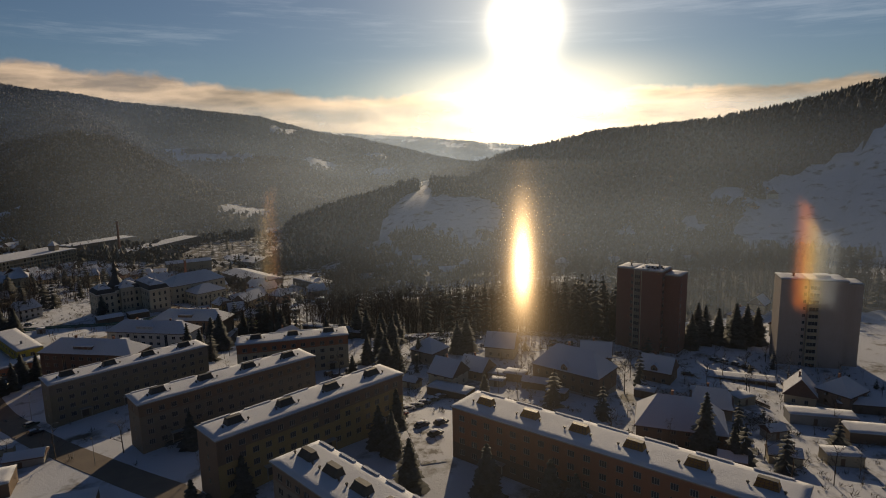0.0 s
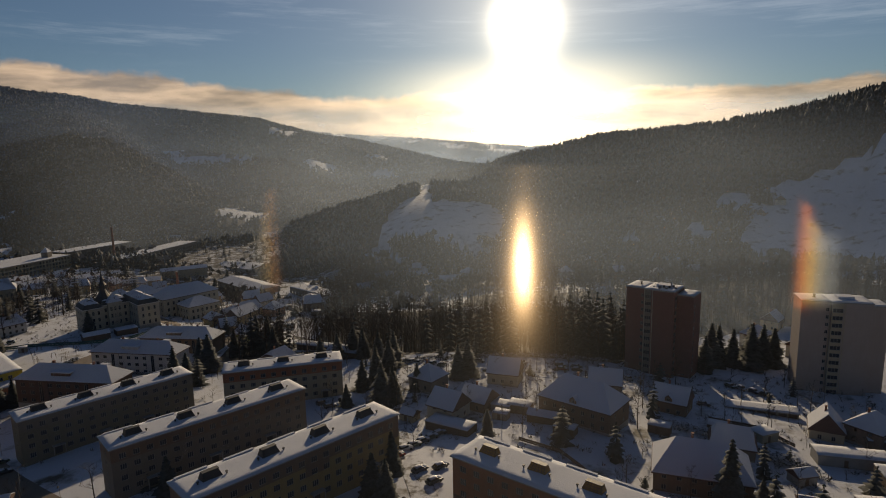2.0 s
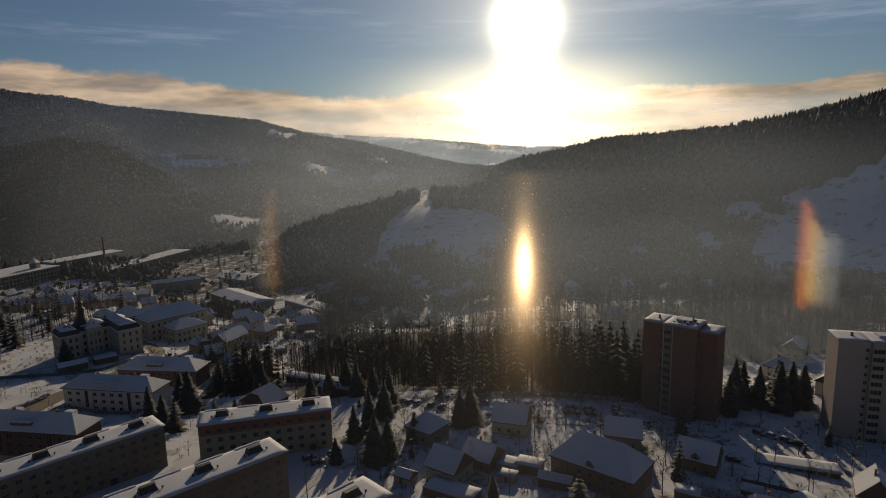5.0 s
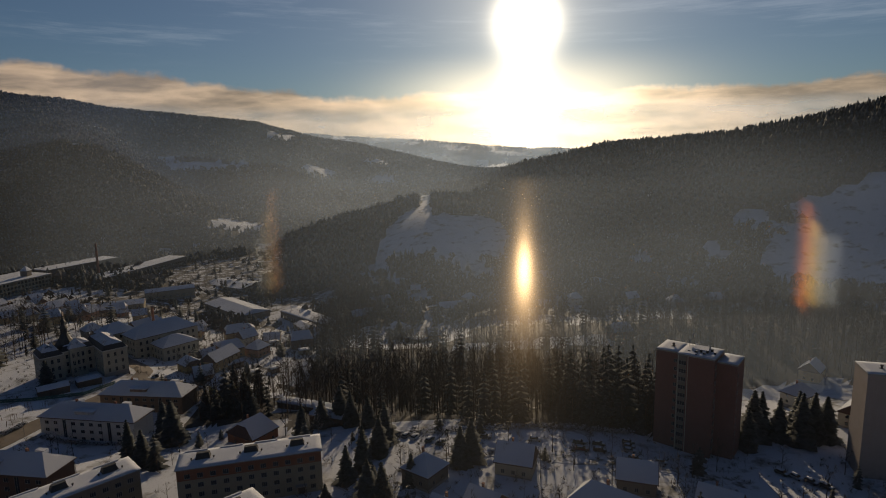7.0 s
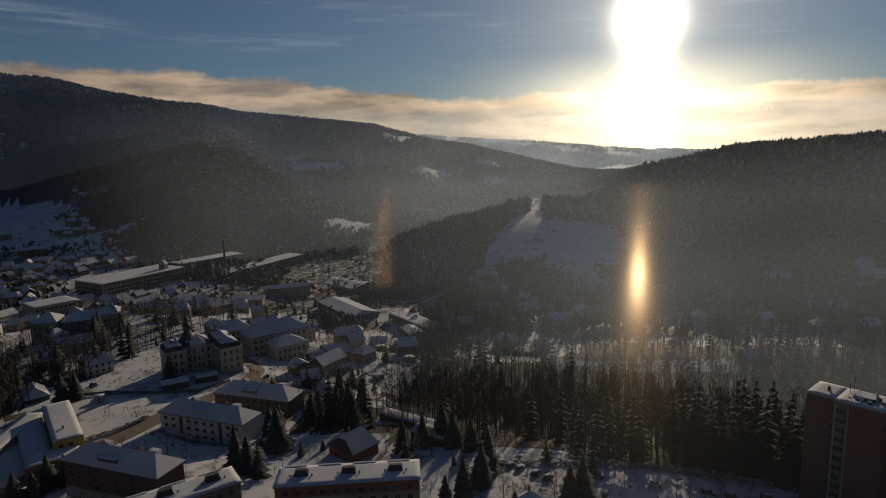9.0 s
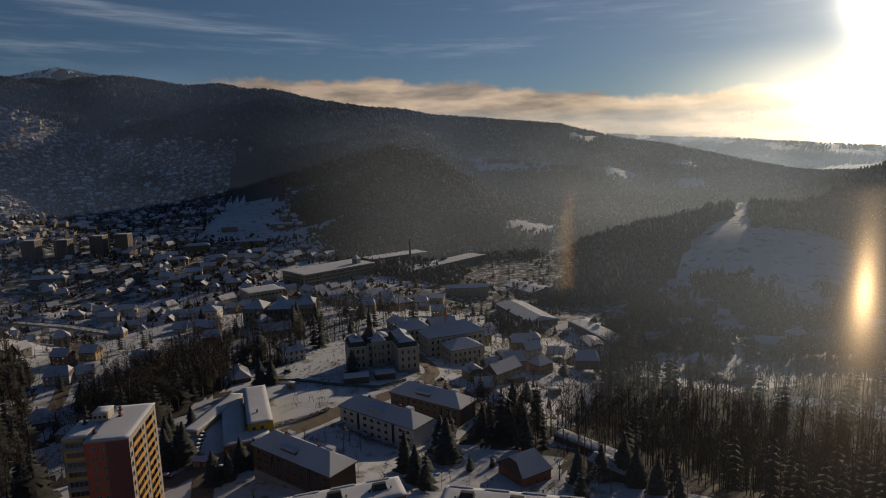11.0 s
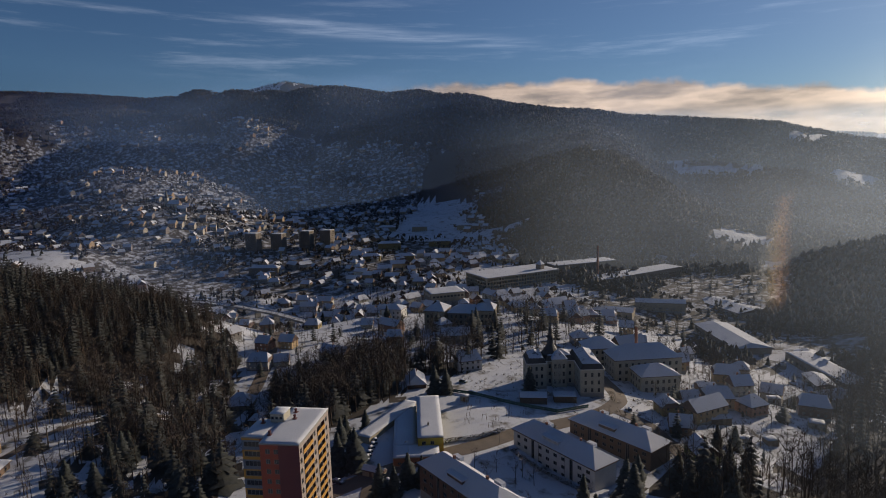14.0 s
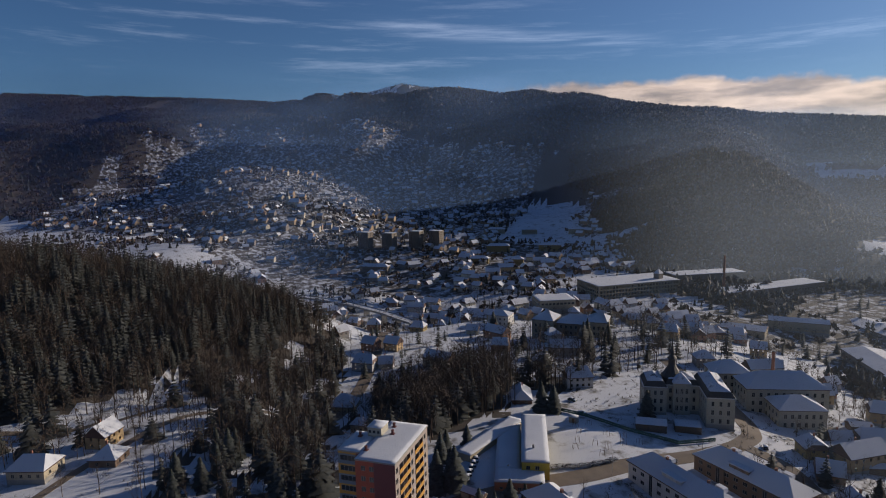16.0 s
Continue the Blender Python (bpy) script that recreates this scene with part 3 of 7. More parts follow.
ribbon("road_12", "road along the foot of the far hillside", [(-60, 560), (20, 520), (100, 480), (190, 462), (330, 430)], 6, ROAD)


# ---- buildings ----
OCHRE, OLIVE = plaster("ochre_render", (0.3, 0.225, 0.1)), plaster("olive_render", (0.18, 0.155, 0.11))
GREYBROWN, BROWN = plaster("grey_brown_render", (0.19, 0.16, 0.13)), plaster("brown_render", (0.17, 0.115, 0.08))
ORANGE, RUST = plaster("orange_render", (0.29, 0.11, 0.055)), plaster("rust_render", (0.12, 0.07, 0.05))
SAND, WHITE = plaster("sand_render", (0.36, 0.31, 0.22)), plaster("white_render", (0.62, 0.6, 0.56))
MAROON, SCARLET = plaster("maroon_render", (0.17, 0.05, 0.05)), plaster("scarlet_render", (0.38, 0.09, 0.05))
PINK, AMBER = plaster("pale_pink_render", (0.36, 0.3, 0.265)), plaster("amber_panel", (0.52, 0.27, 0.05))
BRICKRED = plaster("brick_tower", (0.20, 0.09, 0.07))
YELLOW, CREAM = plaster("yellow_render", (0.5, 0.38, 0.05)), plaster("cream_render", (0.43, 0.4, 0.32))
BLUE, GREEN = plaster("blue_panel", (0.16, 0.2, 0.25)), plaster("green_render", (0.32, 0.36, 0.12))


def lantern(parent, x, y, z, w=4.0, glass=None):
    """Glazed stair lantern on a flat roof, with a leaning front."""
    s = Shape()
    d, h = 2.2, 1.4
    a = [(-w / 2, 0, 0), (w / 2, 0, 0), (w / 2, d, 0), (-w / 2, d, 0)]
    b = [(-w / 2 + 0.5, 0.9, h), (w / 2 - 0.5, 0.9, h), (w / 2 - 0.35, d - 0.35, h), (-w / 2 + 0.35, d - 0.35, h)]
    for i in range(4):
        j = (i + 1) % 4
        s.face((a[i], a[j], b[j], b[i]))
    s.face(b)
    body = part("roof_lantern", s.mesh("roof_lantern", [glass or DARK]), parent, "glazed stair lantern", pose(x, y, z))
    r = Shape()
    for k in range(6):
        u = k / 5
        r.limb((-w / 2 + w * u, -0.02, 0.03), (-w / 2 + 0.5 + (w - 1) * u, 0.88, h + 0.02), 0.05, 0.05, 4)
        r.limb((-w / 2 + w * u, d + 0.02, 0.03), (-w / 2 + 0.35 + (w - 0.7) * u, d - 0.33, h + 0.02), 0.05, 0.05, 4)
    for u in (0.35, 0.68):
        r.limb((-w / 2 + 0.5 * u - 0.02, 0.9 * u - 0.03, h * u), (w / 2 - 0.5 * u + 0.02, 0.9 * u - 0.03, h * u), 0.04, 0.04, 4)
    r.box(-w / 2 + 0.4, 0.8, h + 0.004, w / 2 - 0.3, d - 0.25, h + 0.12)
    part("glazing_grid", r.mesh("glazing_grid", [DARK]), body)
    c = Shape()
    c.tube(0, 0, 0, 0.45, 0.16, 0.16)
    c.tube(0, 0, 0.45, 0.65, 0.3, 0.24)
    for dx in (w / 2 + 0.9, -w / 2 - 0.9):
        part("vent_pipe", c.mesh("vent_pipe", [DARK]), parent, "", pose(x + dx, y + 0.2, z))


def slab_block(name, label, x, y, z, rot, L, W, H, bays, mats, pick, lanterns, doors=(), frame_mat=None, glass=None, seed=1, ends=1):
    """A four-storey slab of flats with a flat, snowy roof and stair lanterns."""
    b = thing(name, pose(x, y, z, 0, 0, rot), label, "apartment block", "slab blocks of flats")
    fl = (H - 1.0) / 4
    front = rows_of(L, bays, 4, 1.0, fl, 1.5, 1.4, 1.0, skip=[(d, 0) for d in doors])
    side = rows_of(W, 1, 4, 1.0, fl, 0.9, 1.2) if ends else []
    walls(b, 0, 0, L, W, H, (front, side, front, side), mats, pick, bands=(1.0, 1.0 + fl * 3 - 0.45), bars=2, frame_mat=frame_mat, glaze=(0, 1, 3))
    s = Shape()
    s.box(-0.4, -0.4, H, L + 0.4, W + 0.4, H + 0.22)
    part("roof", s.mesh("roof", [GREY]), b, "flat concrete roof slab")
    part("snow_cover", snow_slab(-0.36, -0.36, L + 0.36, W + 0.36, H + 0.22, 0.26, seed).mesh("snow_cover", [ROOF_SNOW], True), b, "wind-smoothed snow on the flat roof")
    for k in range(lanterns):
        lantern(b, L * (k + 0.5) / lanterns, W * 0.40, H + 0.40, 4.0, glass)
    for k in range(lanterns + 1):
        u = Shape()
        u.box(L * (k + 0.1) / (lanterns + 1), W - 0.3, H + 0.40, L * (k + 0.75) / (lanterns + 1), W + 0.3, H + 0.62)
        part("parapet", u.mesh("parapet", [ROOF_SNOW]), b, "snow-capped parapet piece")
    pitch = (L - 2.0) / bays
    for d in doors:
        c = Shape()
        xm = 1.0 + pitch * (d + 0.5)
        c.box(xm - 1.6, -1.5, 2.6, xm + 1.6, -0.003, 2.8)
        c.box(xm - 1.5, -1.4, 0, xm - 1.35, -1.25, 2.6)
        c.box(xm + 1.35, -1.4, 0, xm + 1.5, -1.25, 2.6)
        part("porch", c.mesh("porch", [GREY]), b, "concrete entrance canopy")
        dr = Shape()
        dr.box(xm - 0.9, -0.06, 0, xm + 0.9, -0.003, 2.3)
        part("door", dr.mesh("door", [DARK]), b)
    return b


def two_tone(low, high, at):
    return lambda k, x, z: high if z > at else low


slab_block("apartment_block", "four-storey olive-grey block of flats with snowy flat roof", -116, 167.4, 4.5, 45.8, 47.7, 9.3, 12.1, 15, [OLIVE, GREYBROWN],
           two_tone(0, 1, 9.0), 4, (2, 6, 10), seed=1)
slab_block("apartment_block", "four-storey grey-brown block of flats with snowy flat roof", -77.5, 143.3, 8.3, 42.7, 50.7, 9.5, 12.1, 16, [GREYBROWN, BROWN],
           two_tone(0, 1, 9.0), 4, (2, 7, 12), seed=2)
slab_block("apartment_block", "four-storey yellow block of flats with brown top storey", -47, 114.7, 12.8, 44.7, 50.2, 9.4, 12.1, 16, [OCHRE, BROWN],
           lambda k, x, z: 1 if z > 9.0 or k == 3 or (z > 6.0 and int(x / 6) % 4 == 0) else 0, 4, (3, 8, 13), seed=3)
slab_block("apartment_block", "long four-storey orange block of flats with glazed lanterns", 1.4, 131.0, 12.0, -38.5, 70, 10.4, 12.1, 20, [ORANGE, RUST],
           two_tone(1, 0, 4.0), 6, (3, 9, 15), glass=LAMP_GLASS, seed=4)
slab_block("apartment_block", "four-storey sand block of flats with orange top storey", -71.8, 199.2, 5.2, 15, 38.2, 9.7, 12.1, 11, [SAND, ORANGE],
           two_tone(0, 1, 9.0), 3, (1, 9), seed=5)
slab_block("apartment_block", "four-storey block of flats close below, snowy roof with lanterns", -31.9, 101.9, 15.1, -45, 40, 10, 12.1, 13, [GREYBROWN, BROWN],
           two_tone(0, 1, 9.0), 5, (2, 6), seed=6)


def hip_block(name, label, x, y, z, rot, L, W, H, mat, bays, seed, dormer=True, stair=()):
    """A three-storey block of flats under a hipped roof with a long dormer."""
    b = thing(name, pose(x, y, z, 0, 0, rot), label, "apartment house", "hipped blocks of flats")
    fl = (H - 0.9) / 3
    front = rows_of(L, bays, 3, 1.1, fl, 1.7, 1.35, 1.0, skip=[(d, k) for d in stair for k in range(3)])
    pitch = (L - 2.0) / bays
    front += [(1.0 + pitch * (d + 0.5) - 0.75, 1.4, 1.0 + pitch * (d + 0.5) + 0.75, H - 0.7) for d in stair]
    side = rows_of(W, 2, 3, 1.1, fl, 0.9, 1.3, 1.5) if seed % 2 else []
    walls(b, 0, 0, L, W, H, (front, side, front, side), [mat, GREY], lambda k, x, z: 1 if z < 0.7 else 0, bands=(0.7,), bars=1, glaze=(0, 1))
    hip_roof(b, 0, 0, L, W, H, 4.2, 0.7)
    if dormer:
        s = Shape()
        s.face(((L * 0.36, 1.0, H + 0.9), (L * 0.56, 1.0, H + 0.9), (L * 0.56, 1.0, H + 2.5), (L * 0.36, 1.0, H + 2.5)))
        for x in (L * 0.36, L * 0.56):
            s.face(((x, 1.0, H + 0.9), (x, 4.0, H + 2.9), (x, 1.0, H + 2.5)))
        d = part("dormer", s.mesh("dormer", [mat]), b)
        t = Shape()
        t.box(L * 0.36 - 0.3, 0.6, H + 2.5, L * 0.56 + 0.3, 4.6, H + 2.85)
        part("snow_cover", t.mesh("dormer_snow", [ROOF_SNOW]), d)
        for k in range(3):
            add_window(b, L * (0.39 + 0.07 * k), 0.97, H + 1.25, 0, 1.2, 0.95, 1)
    for k, u in enumerate((0.22, 0.3, 0.62, 0.68, 0.9)):
        s = Shape()
        s.box(-0.4, -0.5, 0, 0.4, 0.5, 0.14)
        part("skylight", s.mesh("skylight", [DARK]), b, "", pose(L * u, 3.0 + (k % 2) * 0.9, H + 1.65 + (k % 2) * 0.6, 34, 0, 0))
    for u in (0.3, 0.72):
        chimney(b, L * u, W * 0.52, H + 3.2, H + 5.1, 0.7)
    for u in (0.26, 0.78):
        s = Shape()
        s.box(L * u - 1.6, W * 0.70, H + 2.4, L * u + 1.6, W * 0.86, H + 3.7)
        part("rear_dormer", s.mesh("rear_dormer", [ROOF_SNOW]), b, "snow-topped rear dormer")
    for u in (0.34, 0.66):
        s = Shape()
        s.limb((L * u, -0.08, 0), (L * u, -0.08, H), 0.06, 0.06, 6)
        part("downpipe", s.mesh("downpipe", [DARK]), b)
    return b


hip_block("apartment_house", "white three-storey apartment house with snowy hipped roof", -154.5, 266.2, -6.5, -9.5, 39.8, 11, 9.7, WHITE, 10, 2, stair=(2, 7))
hip_block("apartment_house", "brown three-storey apartment house with snowy hipped roof", -146.2, 291.9, -8, -7, 36.9, 12, 9.0, BROWN, 10, 4, stair=(2, 7))
hip_block("apartment_house", "reddish-brown three-storey apartment house with snowy hipped roof", -149.5, 213.3, 2.3, -8.6, 37, 10.5, 9.2, RUST, 10, 4, stair=(2, 7))


def flat_roof(parent, x0, y0, x1, y1, H, seed, rim=0.5, rim_mat=None):
    s = Shape()
    s.box(x0 - 0.15, y0 - 0.15, H, x1 + 0.15, y1 + 0.15, H + rim)
    part("roof", s.mesh("roof", [rim_mat or GREY]), parent, "flat roof with raised edge")
    part("snow_cover", snow_slab(x0 - 0.1, y0 - 0.1, x1 + 0.1, y1 + 0.1, H + rim, 0.2, seed).mesh("snow_cover", [ROOF_SNOW], True), parent, "snow on the flat roof")


def vent(parent, x, y, z, mat):
    s = Shape()
    s.tube(0, 0, 0, 0.9, 0.35, 0.35)
    s.tube(0, 0, 0.9, 1.25, 0.5, 0.42)
    s.box(-0.6, -0.6, -0.1, 0.6, 0.6, 0.18)
    part("roof_vent", s.mesh("roof_vent", [mat]), parent, "", pose(x, y, z))


def tower_slab(label, x, y, z, rot, la, lb, lc, H, mat, mat2, strip, seed, masts=True, balcony=2.4):
    """A twelve-storey tower of three stepped volumes with a strip of loggias."""
    t = thing("tower_block", pose(x, y, z, 0, 0, rot), label, "tower block")
    fl = (H - 1.4) / 12
    narrow = [(la - 1.5, 1.0 + fl * k, la - 0.5, 2.3 + fl * k) for k in range(12)]
    loggia = [(0.35, 0.9 + fl * k, 0.35 + balcony, 2.4 + fl * k) for k in range(12)]
    rightside = [(1.0, 0.9 + fl * k, 3.4, 2.5 + fl * k) for k in range(12)] + [(8.0, 0.9 + fl * k, 9.2, 2.3 + fl * k) for k in range(12)]
    back = rows_of(lb, 3, 12, 1.0, fl, 1.5, 1.4)
    walls(t, 0, 1.0, la, 11, H, (narrow, [], rows_of(la, 2, 12, 1.0, fl, 1.5, 1.4), []), [mat], lambda k, x, z: 0, glaze=(0,))
    walls(t, la, 0, lb, 11.8, H, (loggia, rightside, back, []), [mat, mat2], lambda k, x, z: 1 if k == 0 and x < balcony + 0.7 else 0, bars=2, glaze=(0, 1))
    walls(t, la + lb, 3.6, lc, 9.6, H - 1.5, ([], [(1.2, 1.0 + fl * k, 2.6, 2.4 + fl * k) for k in range(11)], [], []), [mat], lambda k, x, z: 0, glaze=(1,))
    flat_roof(t, 0, 1.0, la - 0.16, 12, H, seed)
    flat_roof(t, la, 0, la + lb, 11.8, H + 0.05, seed + 1)
    flat_roof(t, la + lb + 0.16, 3.6, la + lb + lc, 13.2, H - 1.5, seed + 2)
    for px in (la + 0.2, la + balcony + 0.85, la - 0.2):
        s = Shape()
        s.box(px - 0.12, -0.09 if px > la else 0.91, 0, px + 0.12, -0.003 if px > la else 0.997, H)
        part("pilaster", s.mesh("pilaster", [strip]), t, "pale vertical strip")
    for k in range(12):
        s = Shape()
        s.box(la + 0.34, -0.12, 2.45 + fl * k, la + 0.36 + balcony, -0.003, 0.86 + fl * (k + 1))
        part("spandrel", s.mesh("spandrel", [mat2]), t)
    vent(t, la * 0.55, 6, H + 0.6, DARK)
    s = Shape()
    s.box(la + 3, 4.5, H + 0.62, la + 8, 9, H + 1.6)
    part("lift_housing", s.mesh("lift_housing", [ROOF_SNOW]), t, "low lift housing under snow")
    if masts:
        for px, py, hh in ((la + 1.2, 8.6, 3.4), (la + 1.9, 9.6, 5.5), (la + 8.6, 5.0, 3.6), (la + 5.5, 2.4, 2.0)):
            s = Shape()
            s.tube(px, py, H + 0.5, H + hh, 0.09, 0.07)
            s.box(px - 0.22, py - 0.14, H + hh - 1.7, px + 0.22, py + 0.14, H + hh - 0.2)
            part("antenna_mast", s.mesh("antenna_mast", [GREY]), t, "radio mast with panel aerial")
        for k in range(16):
            s = Shape()
            a = k * 2.4
            r = 1.2 + 0.26 * k
            px, py = la + lb * 0.52 + 0.95 * r * math.cos(a), 5.8 + 0.9 * r * math.sin(a)
            s.box(px - 0.3, py - 0.3, H + 0.6, px + 0.35, py + 0.35, H + 1.0 + 0.35 * (k % 3), top=1)
            part("roof_unit", s.mesh("roof_unit", [DARK, ROOF_SNOW]), t)
    return t


tower_slab("dark brick-red twelve-storey tower block with aerials on the snowy roof", 71.7, 244.8, -2.4, -38.5, 7.4, 11.4, 6.0, 34.9, BRICKRED, GREYBROWN, CREAM, 20)
tower_slab("pale pinkish twelve-storey tower block with dark loggias", 127.2, 221, -2.6, -17, 9.3, 12.6, 6.0, 34.1, PINK, SAND, SAND, 30, False, 3.2)


def red_tower(x, y, z, rot):
    """Eleven storeys, an L plan, a red and maroon front and amber balconies."""
    t = thing("tower_block", pose(x, y, z, 0, 0, rot), "red and maroon eleven-storey tower with amber balconies", "tower block")
    H, fl = 33.2, 2.93
    front = [(1.6 + 2.4 * c, 1.2 + fl * k, 2.9 + 2.4 * c, 2.6 + fl * k) for k in range(11) for c in range(2)]
    side = []
    for k in range(11):
        for y0, w in ((0.5, 1.4), (3.0, 7.6), (11.3, 1.5), (14.2, 6.4), (21.4, 1.5)):
            side.append((y0, (1.1 if w < 3 else 0.15) + fl * k, y0 + w, 2.6 + fl * k))
    walls(t, 0, 0, 11.4, 24.5, H, (front, side, [], []), [MAROON, SCARLET, PINK], lambda k, x, z: 2 if k == 1 else (1 if k == 0 and x < 6.2 else 0), bars=1, glaze=(0,))
    for k in range(11):
        for y0, w in ((0.5, 1.4), (11.3, 1.5), (21.4, 1.5)):
            add_window(t, 11.35, y0 + w / 2, 1.1 + fl * k, 90, w, 1.5, 1)
        for y0, w in ((3.0, 7.6), (14.2, 6.4)):
            s = Shape()
            s.box(11.42, y0, 0.05 + fl * k, 11.56, y0 + w, 1.15 + fl * k)
            s.box(10.2, y0 + 0.004, 0.0 + fl * k, 11.56, y0 + w - 0.004, 0.05 + fl * k)
            bal = part("balcony", s.mesh("balcony", [AMBER]), t, "amber balcony front")
            s = Shape()
            s.box(10.02, y0 + 0.01, 0.06 + fl * k, 10.14, y0 + w - 0.01, 2.58 + fl * k)
            part("loggia_glazing", s.mesh("loggia_glazing", [GLASS]), bal)
            for c in range(1, 3 if w > 7 else 2):
                s = Shape()
                s.box(10.2, y0 + w * c / (3 if w > 7 else 2) - 0.1, 0.06 + fl * k, 11.5, y0 + w * c / (3 if w > 7 else 2) + 0.1, 2.58 + fl * k)
                part("divider", s.mesh("divider", [PINK]), bal)
    loggia = [(0.6, 0.9 + fl * k, 5.4, 2.5 + fl * k) for k in range(11)]
    walls(t, -7.4, 4.3, 7.4, 12, H - 0.4, (loggia, [], [], []), [MAROON, AMBER, BLUE], lambda k, x, z: (1 if int(z / fl) % 2 else 2) if k == 0 and x < 5.6 else 0,
          bands=[fl * k for k in range(1, 12)], bars=3, glaze=(0,))
    flat_roof(t, 0, 0, 11.4, 24.5, H, 40, 0.4)
    flat_roof(t, -7.4, 4.3, -0.16, 16.3, H - 0.4, 41, 0.4)
    s = Shape()
    s.box(-2.6, 13.5, H + 0.3, 1.6, 18.5, H + 3.0)
    p = part("penthouse", s.mesh("penthouse", [CREAM]), t, "cream lift penthouse")
    part("snow_cover", snow_slab(-2.8, 13.3, 1.8, 18.7, H + 3.0, 0.25, 42).mesh("penthouse_snow", [ROOF_SNOW], True), p)
    for k in range(3):
        add_window(t, -1.9 + 1.3 * k, 13.45, H + 1.3, 0, 0.9, 0.9, 0)
    for px, py in ((2.6, 20.5), (4.0, 16.0), (-4.4, 12.4), (1.0, 4.8)):
        vent(t, px, py, H + 0.6, RED_TIN)
    return t


red_tower(-164.7, 168.2, -4, 37.5)


def box_building(name, label, category, x, y, z, rot, L, W, H, mat, sides, seed, roof="flat", rise=3.0, bars=1, glaze=(0, 1, 3), over=0.5, hip=1.0, snow_m=None, roof_mat=None):
    b = thing(name, pose(x, y, z, 0, 0, rot), label, category)
    walls(b, 0, 0, L, W, H, sides, [mat, GREY], lambda k, x, z: 1 if z < 0.5 else 0, bands=(0.5,), bars=bars, glaze=glaze)
    if roof == "flat":
        flat_roof(b, 0, 0, L, W, H, seed, 0.3)
    else:
        hip_roof(b, 0, 0, L, W, H, rise, over, hip, roof_mat=roof_mat)
        if hip == 0:
            s = Shape()
            s.face(((0, 0, H), (0, W, H), (0, W / 2, H + rise * W / (W + 2 * over)))[::-1])
            s.face(((L, 0, H), (L, W, H), (L, W / 2, H + rise * W / (W + 2 * over))))
            part("gable", s.mesh("gable", [mat]), b)
    return b


# nursery: a yellow range with a low orange wing, and the garages beside it
nur = box_building("nursery_school", "yellow two-storey nursery school range with snowy flat roof", "school", -202.5, 259.7, -1.5, -41.5, 39.8, 9.4, 6.6, YELLOW,
                   (rows_of(39.8, 9, 2, 1.0, 3.0, 2.0, 1.4), [(1.5, 4.0, 2.9, 5.4), (4.6, 4.0, 6.0, 5.4)], rows_of(39.8, 9, 2, 1.0, 3.0, 2.0, 1.4), []), 50)
s = Shape()
s.box(29.5, 3.8, 6.8, 30.2, 4.5, 8.3)
part("chimney", s.mesh("chimney", [GREY]), nur)
box_building("nursery_wing", "low orange nursery wing under level snow", "school", -172.4 - 7.5, 233.0 - 5.2, -1.6, -41.5, 9.6, 16.4, 3.4, ORANGE,
             ([(2, 1.2, 3, 2.2), (5, 1.2, 6, 2.2)], rows_of(16.4, 7, 1, 1.0, 3.0, 1.1, 0.9), [], []), 51)
box_building("nursery_link", "flat-roofed nursery link under level snow", "school", -208.6, 252.9, -1.7, -41.5, 37.5, 8.6, 2.6, SAND, ([], [], [], []), 52)


def garage_row(label, x, y, z, rot, L, W, H, doors, mat, door_mat, seed):
    b = thing("garage_row", pose(x, y, z, 0, 0, rot), label, "garages")
    pitch = L / doors
    holes = [(pitch * k + 0.35, 0.05, pitch * (k + 1) - 0.35, 2.25) for k in range(doors)]
    walls(b, 0, 0, L, W, H, (holes, [], [], []), [mat], lambda k, x, z: 0, glaze=(), deep=3)
    for k in range(doors):
        s = Shape()
        s.box(pitch * k + 0.36, 0.1, 0.06, pitch * (k + 1) - 0.36, 0.15, 2.24)
        part("garage_door", s.mesh("garage_door", [door_mat]), b)
    flat_roof(b, -0.2, -0.5, L + 0.2, W + 0.2, H, seed, 0.2)
    return b


garage_row("long row of garages with brown doors and snowy roof", -210.5, 260.5, height(-206, 244) - 0.2, -72, 37.5, 6.0, 2.9, 11, SAND, RUST, 60)
garage_row("row of yellowish garages beside the tower car park", 90.6, 197.7, 1.0, -20, 21, 5.6, 2.6, 7, SAND, WOOD, 61)
garage_row("row of low garages below bare trees", -70.5, 289.5, -5.4, -21, 27, 5.5, 2.7, 9, GREYBROWN, WOOD, 62)


